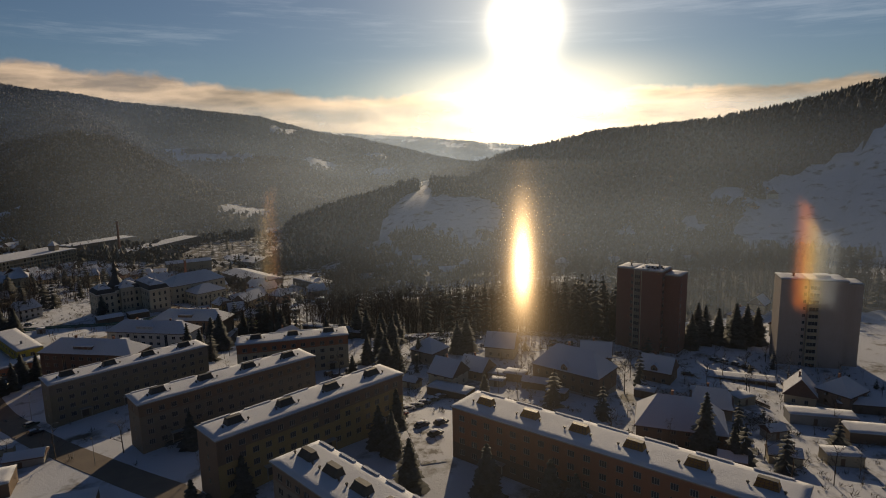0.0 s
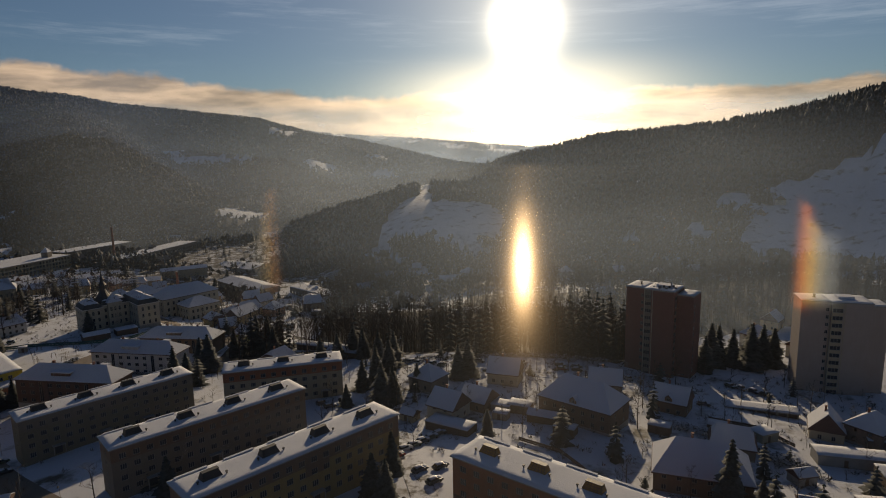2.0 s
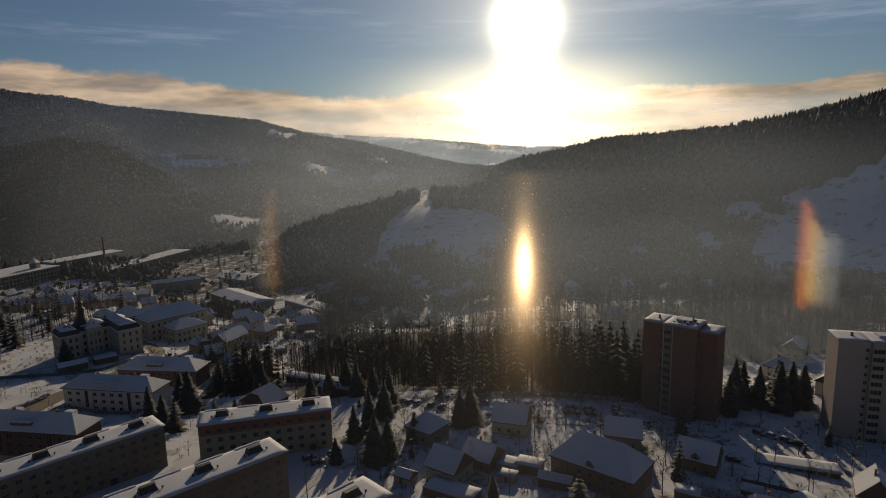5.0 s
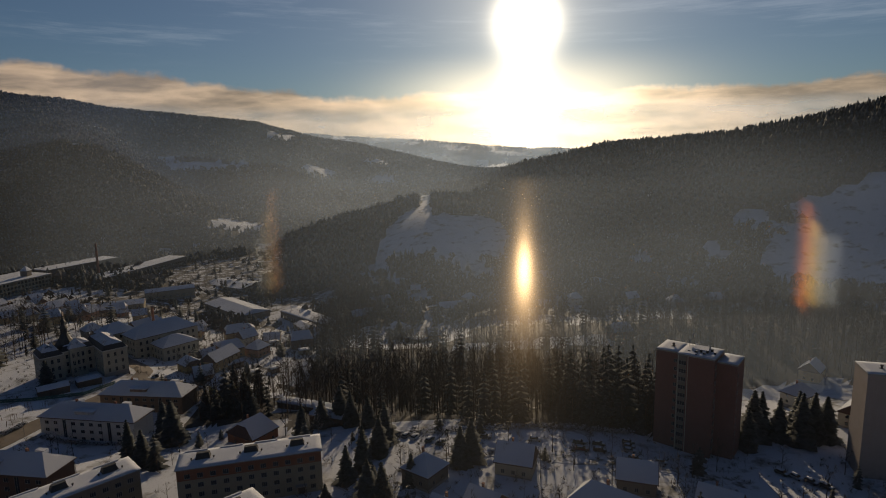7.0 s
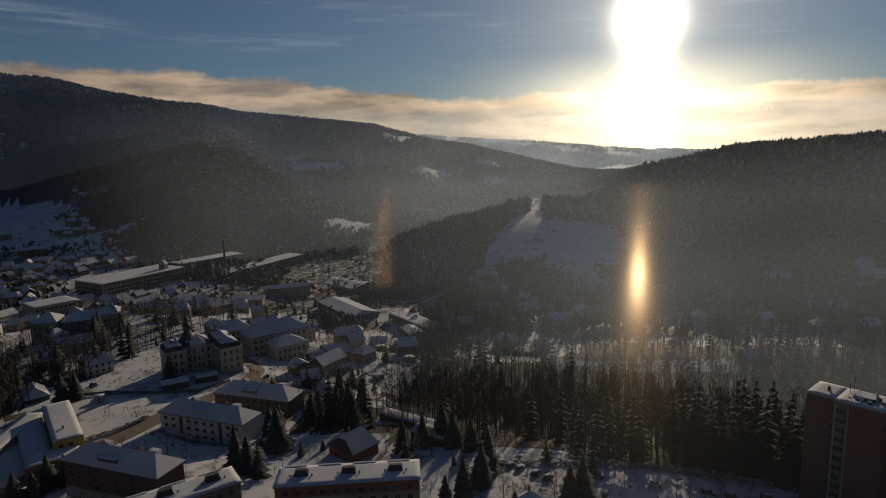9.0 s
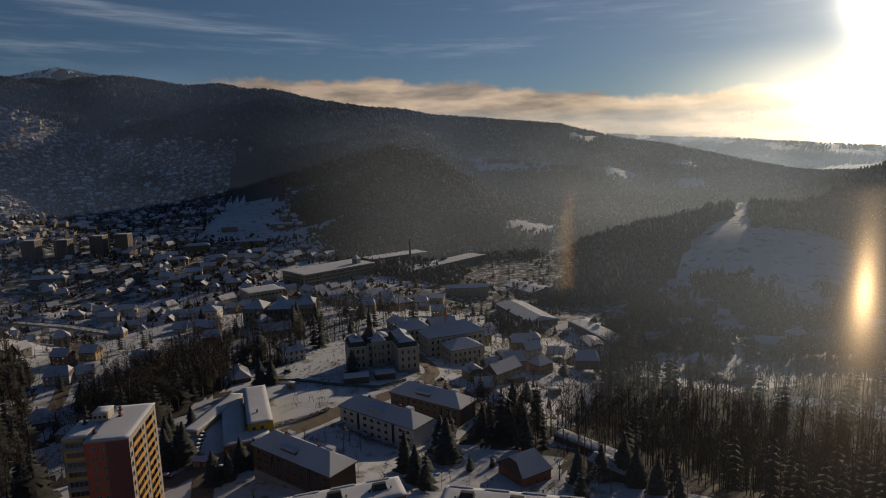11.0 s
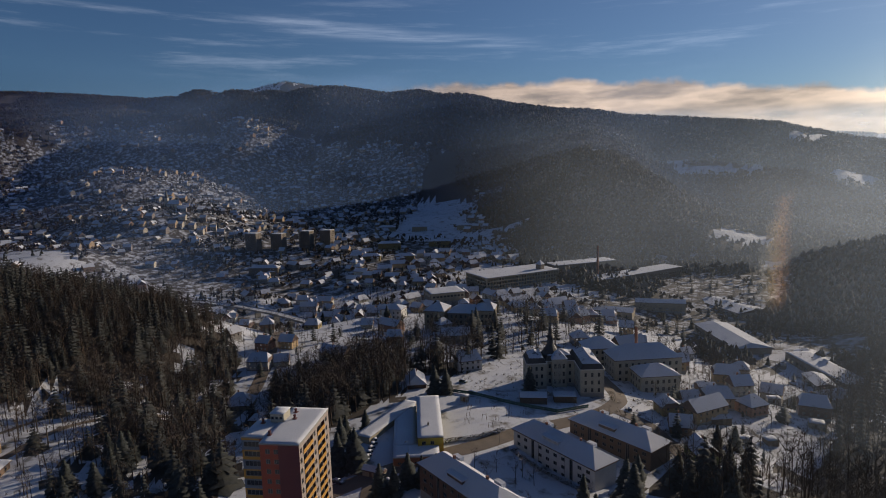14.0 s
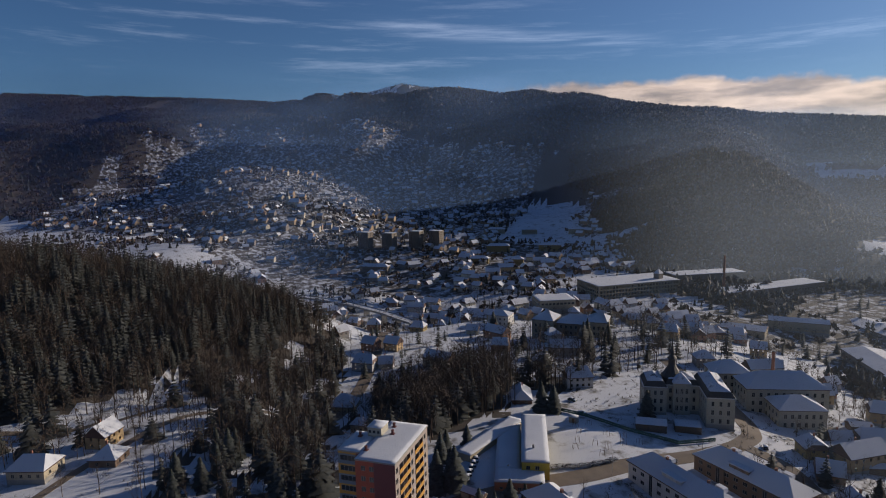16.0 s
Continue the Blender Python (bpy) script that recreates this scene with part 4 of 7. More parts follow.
# town hall with a spire
hall = thing("town_hall", pose(-187.4, 317.2, -4.2, 0, 0, 45), "pale historic town hall with slate spire and snowy mansard roofs", "town hall")
HE = 12.2
for x0, y0, L, W, nb, ns in ((0, 0, 9.5, 14, 3, 4), (9.5, 3.5, 14, 12, 5, 0), (23.5, -10, 11, 26, 3, 7)):
    walls(hall, x0, y0, L, W, HE, (rows_of(L, nb, 3, 1.4, 3.7, 1.1, 2.0, 0.9), rows_of(W, ns, 3, 1.4, 3.7, 1.1, 2.0, 0.9) if ns else [],
                                   rows_of(L, nb, 3, 1.4, 3.7, 1.1, 2.0, 0.9), rows_of(W, ns, 3, 1.4, 3.7, 1.1, 2.0, 0.9) if ns else []),
          [CREAM, GREY], lambda k, x, z: 1 if z < 1.0 else 0, bands=(1.0,), bars=1)
    s = Shape()
    s.box(x0 - 0.35, y0 - 0.35, HE, x0 + L + 0.35, y0 + W + 0.35, HE + 0.3)
    part("cornice", s.mesh("cornice", [WHITE]), hall)
    s = Shape()
    a = [(x0, y0), (x0 + L, y0), (x0 + L, y0 + W), (x0, y0 + W)]
    i = 1.3
    c = [(x0 + i, y0 + i), (x0 + L - i, y0 + i), (x0 + L - i, y0 + W - i), (x0 + i, y0 + W - i)]
    for k in range(4):
        j = (k + 1) % 4
        s.face(((*a[k], HE + 0.3), (*a[j], HE + 0.3), (*c[j], HE + 2.5), (*c[k], HE + 2.5)))
    part("mansard", s.mesh("mansard", [DARK]), hall, "dark slate mansard")
    s = Shape()
    m = min(L, W) / 2 - i
    ex, ey = (m, m) if L > W else (m, m)
    if L >= W:
        r0, r1 = (x0 + i + ex, y0 + W / 2, HE + 4.6), (x0 + L - i - ex, y0 + W / 2, HE + 4.6)
        s.face(((*c[0], HE + 2.5), (*c[1], HE + 2.5), r1, r0))
        s.face(((*c[2], HE + 2.5), (*c[3], HE + 2.5), r0, r1))
        s.face(((*c[1], HE + 2.5), (*c[2], HE + 2.5), r1))
        s.face(((*c[3], HE + 2.5), (*c[0], HE + 2.5), r0))
    else:
        r0, r1 = (x0 + L / 2, y0 + i + ey, HE + 4.6), (x0 + L / 2, y0 + W - i - ey, HE + 4.6)
        s.face(((*c[1], HE + 2.5), (*c[2], HE + 2.5), r1, r0))
        s.face(((*c[3], HE + 2.5), (*c[0], HE + 2.5), r0, r1))
        s.face(((*c[0], HE + 2.5), (*c[1], HE + 2.5), r0))
        s.face(((*c[2], HE + 2.5), (*c[3], HE + 2.5), r1))
    part("roof", s.mesh("roof", [OLD_SNOW]), hall, "snow-covered upper roof")
s = Shape()
s.box(12.5, 1.6, -2, 19.5, 3.49, HE + 1.6)
part("bay", s.mesh("bay", [CREAM]), hall, "projecting centre bay")
for c in range(3):
    for k in range(3):
        add_window(hall, 14.0 + 2 * c, 1.56, 1.6 + 3.8 * k, 0, 1.1, 2.2, 1)
s = Shape()
g = ((12.1, 1.2, HE + 1.6), (19.9, 1.2, HE + 1.6), (19.9, 9, HE + 1.6), (12.1, 9, HE + 1.6))
for k in range(4):
    s.face((g[k], g[(k + 1) % 4], (16, 5, HE + 5.6)))
part("bay_roof", s.mesh("bay_roof", [OLD_SNOW]), hall)
s = Shape()
z = HE + 2.5
for r0, r1, h in ((4.8, 3.6, 1.4), (3.6, 2.0, 2.6), (2.0, 1.5, 1.2), (1.5, 1.4, 2.6), (2.1, 1.0, 1.6), (0.95, 0.85, 1.6), (1.3, 0.45, 1.4), (0.4, 0.05, 5.0)):
    s.tube(13, 10, z, z + h, r0, r1, 10)
    z += h
part("spire", s.mesh("spire", [DARK]), hall, "dark slate spire with lantern stages")
for k, (px, py) in enumerate(((2.5, 3.5), (6.8, 9), (26, -5), (31.5, 2), (29, 12))):
    s = Shape()
    s.face(((px - 1.3, py - 1.3, HE + 2.2), (px + 1.3, py - 1.3, HE + 2.2), (px, py, HE + 5.4)))
    s.face(((px + 1.3, py - 1.3, HE + 2.2), (px + 1.3, py + 1.3, HE + 2.2), (px, py, HE + 5.4)))
    s.face(((px + 1.3, py + 1.3, HE + 2.2), (px - 1.3, py + 1.3, HE + 2.2), (px, py, HE + 5.4)))
    s.face(((px - 1.3, py + 1.3, HE + 2.2), (px - 1.3, py - 1.3, HE + 2.2), (px, py, HE + 5.4)))
    part("roof_peak", s.mesh("roof_peak", [OLD_SNOW]), hall)

# school and other large buildings beyond
box_building("school", "cream two-storey school wing with snowy hipped roof", "school", -153.5, 365.7, -13.5, 50, 20, 16, 9.6, CREAM,
             (rows_of(20, 6, 2, 2.0, 3.8, 1.3, 2.0), rows_of(16, 4, 2, 2.0, 3.8, 1.3, 2.0), [], rows_of(16, 4, 2, 2.0, 3.8, 1.3, 2.0)), 2, "hip", 4.2)
box_building("school", "cream three-storey school with broad snowy roof", "school", -170, 369, -13, 50, 36, 17, 13.2, CREAM,
             (rows_of(36, 10, 3, 1.8, 3.8, 1.3, 2.0), [], [], rows_of(17, 4, 3, 1.8, 3.8, 1.3, 2.0)), 2, "hip", 6.0)
box_building("school", "cream school cross wing with snowy roof", "school", -190, 374, -11, 50, 18, 14, 12.0, CREAM,
             (rows_of(18, 5, 3, 1.8, 3.6, 1.3, 2.0), [], [], rows_of(14, 3, 3, 1.8, 3.6, 1.3, 2.0)), 2, "hip", 5.0)
st = thing("chimney_stack", pose(-173, 397, -4), "dark brick boiler chimney behind the school", "chimney")
s = Shape()
s.tube(0, 0, 0, 16, 0.9, 0.7, 10)
part("shaft", s.mesh("shaft", [BRICK]), st)
s = Shape()
s.tube(0, 0, 16, 16.5, 0.95, 0.95, 10)
part("cap", s.mesh("cap", [GREY]), st)
box_building("culture_hall", "grey gabled wing of a large hall", "hall", -331, 383, -12, 28, 15, 18, 11, SAND, (rows_of(15, 4, 2, 2, 4, 1.3, 2.2), rows_of(18, 4, 2, 2, 4, 1.3, 2.2), [], []), 2, "hip", 6)
box_building("culture_hall", "grey connecting range of a large hall with snowy roof", "hall", -317, 393, -12, 35, 26, 15, 9.5, GREYBROWN, (rows_of(26, 7, 2, 2, 4, 1.3, 2.2), [], [], []), 2, "hip", 5)
box_building("culture_hall", "wide end wing of a large hall with snowy roof", "hall", -300, 403, -11, 35, 14, 20, 11, SAND, (rows_of(14, 4, 2, 2, 4, 1.3, 2.2), rows_of(20, 5, 2, 2, 4, 1.3, 2.2), [], []), 2, "hip", 6)
box_building("sports_hall", "low flat sports hall with snowy roof", "hall", -411, 465.4, -22.5, 62, 33, 27, 8, SAND, (rows_of(33, 9, 1, 4.2, 3, 2.4, 1.8), [], [], rows_of(27, 6, 1, 4.2, 3, 2.6, 1.8)), 70)
box_building("villa", "white villa with snow-capped towers on a bank", "house", -392, 392, -19.5, 30, 17, 13, 8.5, WHITE, (rows_of(17, 4, 2, 1.5, 3.5, 1.2, 1.7), rows_of(13, 3, 2, 1.5, 3.5, 1.2, 1.7), [], []), 2, "hip", 3.2)

# textile works
box_building("factory", "long four-storey brick textile mill with snowy flat roof", "factory", -439.2, 573.9, -37, 72, 97, 46, 17, SAND,
             (rows_of(97, 26, 4, 1.8, 3.9, 2.3, 2.5), [], [], rows_of(46, 12, 4, 1.8, 3.9, 2.3, 2.5)), 71, glaze=())
box_building("factory", "long grey weaving hall with rooflights", "factory", -353.5, 667, -38, 76, 130, 26, 12, GREYBROWN, (rows_of(130, 30, 2, 2, 4, 2.4, 2.2), [], [], rows_of(26, 6, 2, 2, 4, 2.4, 2.2)), 72, glaze=())
box_building("factory", "far low mill building with snowy roof", "factory", -429, 687, -38, 65, 86, 26, 17, GREYBROWN, (rows_of(110, 26, 2, 2, 4, 2.4, 2.2), [], [], []), 73, glaze=())
tw = thing("factory_tower", pose(-428, 655, -36), "brick stair tower of the mill with pyramid cap", "tower")
s = Shape()
s.box(-3.5, -3.5, -2, 3.5, 3.5, 22)
part("shaft", s.mesh("shaft", [GREYBROWN]), tw)
s = Shape()
for k in range(4):
    q = [(-4, -4, 22), (4, -4, 22), (4, 4, 22), (-4, 4, 22)]
    s.face((q[k], q[(k + 1) % 4], (0, 0, 27)))
part("roof", s.mesh("roof", [ROOF_SNOW]), tw)
for lab, x, y, rot, L, W, H, seed in (("long low hall with a broad snowy roof by the brook", -221, 590, -44, 69, 27, 7.5, 77), ("curved supermarket hall with flat snowy roof", -142, 556, -44, 64, 17, 7.5, 78),
                                       ("small flat pavilion beside the supermarket", -124, 500, -33, 24, 14, 5.5, 79)):
    box_building("hall", lab, "hall", x, y, -43, rot, L, W, H, GREYBROWN, (rows_of(L, max(4, int(L / 5)), 1, 2.2, 4, 2.6, 2.4), [], [], rows_of(W, 3, 1, 2.2, 4, 2.4, 2.2)), seed, glaze=(), **({"roof": "hip", "rise": 3.0, "hip": 0.25} if seed == 77 else {}))
stk = thing("factory_chimney", pose(-380, 700, -38), "tall slim factory chimney in the haze", "chimney")
s = Shape()
s.tube(0, 0, 0, 44, 1.6, 1.0, 12)
part("shaft", s.mesh("shaft", [BRICK]), stk)
s = Shape()
s.tube(0, 0, 44, 45, 1.25, 1.25, 12)
part("rim", s.mesh("rim", [GREY]), stk)
for lab, x, y, z, rot, L, W, H in (("wide low-pitched storage shed under unbroken snow", -222, 597, -45, -38, 66, 24, 5), ("long storage shed under unbroken snow", -142, 575, -44, -60, 62, 17, 5),
                                   ("low shed beside the storage yard", -120, 512, -38, -55, 22, 12, 4), ("low supermarket hall with snowy roof", -262, 690, -44, -30, 60, 34, 5),
                                   ("flat workshop with snowy roof", -300, 560, -36, 20, 34, 18, 6), ("long white administration building", -285, 610, -38, 30, 44, 13, 8)):
    box_building("storage_shed", lab, "shed", x, y, z, rot, L, W, H, SAND if H > 5 else GREY, (rows_of(L, max(3, int(L / 6)), 1, 2, 3, 2.0, 1.2), [], [], []), 3, "hip", 2.4 if L > 30 else 1.6, hip=0.0, glaze=())


# ---- trees and woods ----
rng = np.random.default_rng(7)


def conifer_shape(layers, per, seed, spread=0.2, droop=0.05):
    """Unit-high spruce: folded boughs in uneven whorls."""
    r = np.random.default_rng(seed)
    v, t = [], []
    for i in range(layers):
        z = 0.10 + 0.86 * (i / (layers - 1)) ** 0.9
        rad = spread * (1.04 - z) ** 0.85 * (0.8 + 0.35 * r.random())
        for k in range(per):
            a = 2 * math.pi * (k + r.random() * 0.7) / per + i
            q = rad * (0.7 + 0.5 * r.random())
            w = q * (0.30 + 0.2 * r.random())
            c, s = math.cos(a), math.sin(a)
            dz = droop * (0.6 + 0.8 * r.random()) * (1.1 - z)
            n = len(v)
            v += [(0, 0, z + 0.03), (c * q * 0.6 - s * w, s * q * 0.6 + c * w, z - dz * 0.8), (c * q, s * q, z - dz), (c * q * 0.6 + s * w, s * q * 0.6 - c * w, z - dz * 0.8)]
            t += [(n, n + 2, n + 1), (n, n + 3, n + 2)]
    n = len(v)
    v += [(0.012, 0, 0.9), (-0.012, 0.01, 0.9), (-0.01, -0.012, 0.9), (0, 0, 1.0)]
    t += [(n, n + 1, n + 3), (n + 1, n + 2, n + 3), (n + 2, n, n + 3)]
    return np.array(v), np.array(t)


def far_conifer_shape(seed, tiers=2, sides=5):
    r = np.random.default_rng(seed)
    v, t = [], []
    for i in range(tiers):
        z0, z1 = 0.04 + 0.4 * i, min(1.0, 0.68 + 0.36 * i)
        n = len(v)
        for k in range(sides):
            a = 2 * math.pi * (k + 0.6 * r.random()) / sides
            q = (0.19 - 0.07 * i) * (0.7 + 0.6 * r.random())
            v.append((q * math.cos(a), q * math.sin(a), z0 + 0.06 * r.random()))
        v.append((0.02 * r.random(), 0.02 * r.random(), z1))
        t += [(n + k, n + (k + 1) % sides, n + sides) for k in range(sides)]
    return np.array(v), np.array(t)


def bare_shape(seed, limbs=7, twigs=4, thick=0.012, crown=0.2, base=0.3):
    """Unit-high leafless tree: a tapered stem, limbs and twigs."""
    r = np.random.default_rng(seed)
    v, t = [], []

    def blade(a, b, w):
        a, b = np.array(a), np.array(b)
        d = b - a
        side = np.cross(d, r.normal(size=3))
        side = side / (np.linalg.norm(side) + 1e-9) * w
        n = len(v)
        v.extend([a - side, a + side, b])
        t.append((n, n + 1, n + 2))

    n = len(v)
    for z, w in ((0, thick), (0.55, thick * 0.6)):
        v.extend([(w, 0, z), (-w * 0.5, w * 0.87, z), (-w * 0.5, -w * 0.87, z)])
    for k in range(3):
        j = (k + 1) % 3
        t += [(n + k, n + j, n + 3 + j), (n + k, n + 3 + j, n + 3 + k)]
    blade((0, 0, 0.5), (0.02 * r.normal(), 0.02 * r.normal(), 1.0), thick * 0.7)
    for i in range(limbs):
        z = base + (0.9 - base) * (i + r.random()) / limbs
        a = r.random() * 6.283
        q = crown * (0.55 + 0.6 * r.random()) * (1.25 - 0.75 * z)
        e = np.array((q * math.cos(a), q * math.sin(a), z + q * (0.9 + 0.6 * r.random())))
        s0 = np.array((0, 0, z))
        blade(s0, e, thick * 0.5)
        for _ in range(twigs):
            k = 0.25 + 0.7 * r.random()
            p = s0 + (e - s0) * k
            blade(p, p + np.array((r.normal(), r.normal(), 0.5 + abs(r.normal()))) * crown * 0.30, thick * 0.32)
    return np.array(v), np.array(t)


def brush_shape(seed, leaves=8):
    """Unit-high leafless tree seen from far off: a stem and a ragged fan of twigs."""
    r = np.random.default_rng(seed)
    v, t = [(0.015, 0, 0), (-0.015, 0, 0), (0, 0, 0.6)], [(0, 1, 2)]
    for k in range(leaves):
        a, z, q = 6.283 * (k + r.random()) / leaves, 0.3 + 0.5 * r.random(), 0.2 + 0.12 * r.random()
        n = len(v)
        v += [(0.05 * r.normal(), 0.05 * r.normal(), z - 0.12), (q * math.cos(a), q * math.sin(a), z + 0.12 * r.random()), (q * 0.4 * math.cos(a + 0.8), q * 0.4 * math.sin(a + 0.8), min(1.0, z + 0.25 + 0.15 * r.random()))]
        t.append((n, n + 1, n + 2))
    return np.array(v), np.array(t)


WOODED = []


def grove(name, label, pts, shapes, lo, hi, mats, category="trees", sink=0.3, wide=1.0, floor=0):
    """Many trees as one mesh; shapes: (share, (verts, tris), material number)."""
    n = len(pts)
    if n == 0:
        return None
    if floor:
        WOODED.append((pts, floor))
    z = heights(pts[:, 0], pts[:, 1]) - sink
    h = lo + (hi - lo) * rng.random(n) ** 1.3
    spin = rng.random(n) * 6.283
    pick = rng.random(n)
    V, T, M = [], [], []
    base, acc = 0, 0.0
    for share, (sv, st), mat in shapes:
        sel = (pick >= acc) & (pick < acc + share)
        acc += share
        k = int(sel.sum())
        if not k:
            continue
        c, s = np.cos(spin[sel])[:, None], np.sin(spin[sel])[:, None]
        wide_k = wide * (0.8 + 0.45 * rng.random(k))[:, None]
        x, y = sv[None, :, 0] * wide_k, sv[None, :, 1] * wide_k
        lean = rng.normal(0, 0.02, (2, k))
        vx = (x * c - y * s + sv[None, :, 2] * lean[0][:, None]) * h[sel][:, None] + pts[sel, 0][:, None]
        vy = (x * s + y * c + sv[None, :, 2] * lean[1][:, None]) * h[sel][:, None] + pts[sel, 1][:, None]
        vz = sv[None, :, 2] * h[sel][:, None] + z[sel][:, None]
        V.append(np.stack([vx, vy, vz], -1).reshape(-1, 3))
        T.append((st[None] + (np.arange(k) * len(sv))[:, None, None] + base).reshape(-1, 3))
        M.append(np.full(k * len(st), mat))
        base += k * len(sv)
    me = arrays_mesh(name, np.concatenate(V), np.concatenate(T), mats, np.concatenate(M))
    return tagged(new(name, me), label, category, kind="stuff")


def spots(x0, x1, y0, y1, step, keep=1.0):
    gx, gy = np.meshgrid(np.arange(x0, x1, step), np.arange(y0, y1, step))
    p = np.stack([gx.ravel(), gy.ravel()], 1) + rng.uniform(-0.5, 0.5, (gx.size, 2)) * step
    return p[rng.random(len(p)) < keep]


def blotch(p, scale, seed):
    """Soft random patches, about -1 to 1."""
    r = np.random.default_rng(seed)
    out = np.zeros(len(p))
    for k in range(5):
        a, f, ph = r.random() * 6.283, (0.6 + 1.2 * r.random()) / scale, r.random() * 6.283
        out += np.sin((p[:, 0] * math.cos(a) + p[:, 1] * math.sin(a)) * f * 6.283 + ph)
    return out / 2.6


def near_crest(p, pts):
    best = np.full(len(p), 1e9)
    for (ax, ay, _), (bx, by, _) in zip(pts, pts[1:]):
        dx, dy = bx - ax, by - ay
        k = np.clip(((p[:, 0] - ax) * dx + (p[:, 1] - ay) * dy) / (dx * dx + dy * dy), 0, 1)
        best = np.minimum(best, np.hypot(p[:, 0] - ax - k * dx, p[:, 1] - ay - k * dy))
    return best


def signed(p, pts):
    """Distance to the nearest crest line, positive on its left-hand side."""
    best, out = np.full(len(p), 1e9), np.zeros(len(p))
    for (ax, ay, _), (bx, by, _) in zip(pts, pts[1:]):
        dx, dy = bx - ax, by - ay
        k = np.clip(((p[:, 0] - ax) * dx + (p[:, 1] - ay) * dy) / (dx * dx + dy * dy), 0, 1)
        d = np.hypot(p[:, 0] - ax - k * dx, p[:, 1] - ay - k * dy)
        side = np.sign(dx * (p[:, 1] - ay) - dy * (p[:, 0] - ax))
        out = np.where(d < best, side * d, out)
        best = np.minimum(best, d)
    return out


def oval(p, cx, cy, a, b):
    return ((p[:, 0] - cx) / a) ** 2 + ((p[:, 1] - cy) / b) ** 2 < 1


def inside(p, ring):
    out = np.zeros(len(p), bool)
    for (ax, ay), (bx, by) in zip(ring, ring[1:] + ring[:1]):
        hit = (ay > p[:, 1]) != (by > p[:, 1])
        out ^= hit & (p[:, 0] < (bx - ax) * (p[:, 1] - ay) / ((by - ay) or 1e-9) + ax)
    return out


def swayed(p):
    """Shifts that make the edge of woods and fields uneven."""
    return p + 55 * np.stack([blotch(p, 210, 41) + 0.5 * blotch(p, 60, 43), blotch(p, 210, 42) + 0.5 * blotch(p, 60, 44)], 1)


def strip(p, ax, ay, bx, by, w):
    dx, dy = bx - ax, by - ay
    k = np.clip(((p[:, 0] - ax) * dx + (p[:, 1] - ay) * dy) / (dx * dx + dy * dy), 0, 1)
    return np.hypot(p[:, 0] - ax - k * dx, p[:, 1] - ay - k * dy) < w


FAR_SPRUCE = [far_conifer_shape(k) for k in range(3)]
FAR_BARE = [brush_shape(40), brush_shape(41, 7)]
MID_SPRUCE = [conifer_shape(9, 7, 10 + k, 0.26, 0.08) for k in range(3)]
MID_BARE = [bare_shape(60 + k, 11, 6, 0.011, 0.21, 0.28) for k in range(3)]

# places and turns of the smaller houses: by the lower lanes, below the school, across the brook
LANE_HOUSES = [(-370, 287, 30), (-338, 266, 55), (-326, 290, 20), (-377, 360, 45), (-363, 365, 10), (-308, 377, 80), (-284, 355, 50), (-268, 326, 40), (-229, 313, 60), (-222, 410, 50), (-276, 477, 30), (-305, 524, 55), (-271, 521, 20), (-264, 482, 70), (-205, 455, 40), (-235, 490, 30)]
SCHOOL_HOUSES = [(-129, 359, 50), (-197, 422, 60), (-118, 321, 30), (-115, 340, 70), (-151, 480, 20), (-96, 456, 60), (-110, 440, 80), (-122, 366, 40), (-104, 372, 65), (-92, 398, 20), (-120, 396, 50), (-136, 412, 30), (-158, 408, 60), (-170, 440, 40), (-118, 428, 10), (-180, 476, 70)]
BROOK_HOUSES = [(-70, 500, 30), (-10, 430, 20), (-3, 500, 10), (20, 520, 40), (60, 540, 15), (97, 500, 5), (99, 389, 12), (166, 479, 0), (190, 469, 10), (140, 495, 20), (-46, 610, 30), (-80, 640, 50), (-30, 580, 0), (240, 455, 5), (310, 590, 40), (335, 600, 60), (300, 605, 20), (-60, 545, 35), (118, 166, 30), (150, 250, 40), (165, 262, 10), (180, 280, 60), (142, 275, 30), (205, 300, 15), (170, 310, 45)]
# snowy pasture on the slope across the brook
MEADOW = [(-85, 660), (-75, 710), (-51, 760), (-26, 835), (-14, 835), (0, 765), (50, 735), (80, 690), (70, 630), (25, 622), (-40, 650)]


def off_houses(p, houses, gap):
    out = np.ones(len(p), bool)
    for x, y, _ in houses:
        out &= np.hypot(p[:, 0] - x - 3, p[:, 1] - y - 3) > gap
    return out


# wooded hill across the valley
p = spots(-190, 900, 430, 1010, 5.0)
d = near_crest(p, RIGHT_HILL)
keep = (d < 385) & ~oval(p, 365, 528, 100, 82) & ~inside(swayed(p) * 0.25 + p * 0.75, MEADOW) & ~strip(p, -22, 760, -24, 925, 9) & (p[:, 1] > 505 - 0.12 * p[:, 0]) & (p[:, 1] > 640)
keep &= signed(p, RIGHT_HILL) < 45
p = p[keep]
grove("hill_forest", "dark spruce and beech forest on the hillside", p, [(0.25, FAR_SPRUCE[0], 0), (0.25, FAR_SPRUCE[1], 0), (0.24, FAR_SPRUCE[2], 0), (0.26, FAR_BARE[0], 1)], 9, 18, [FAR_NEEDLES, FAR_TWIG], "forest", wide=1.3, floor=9)

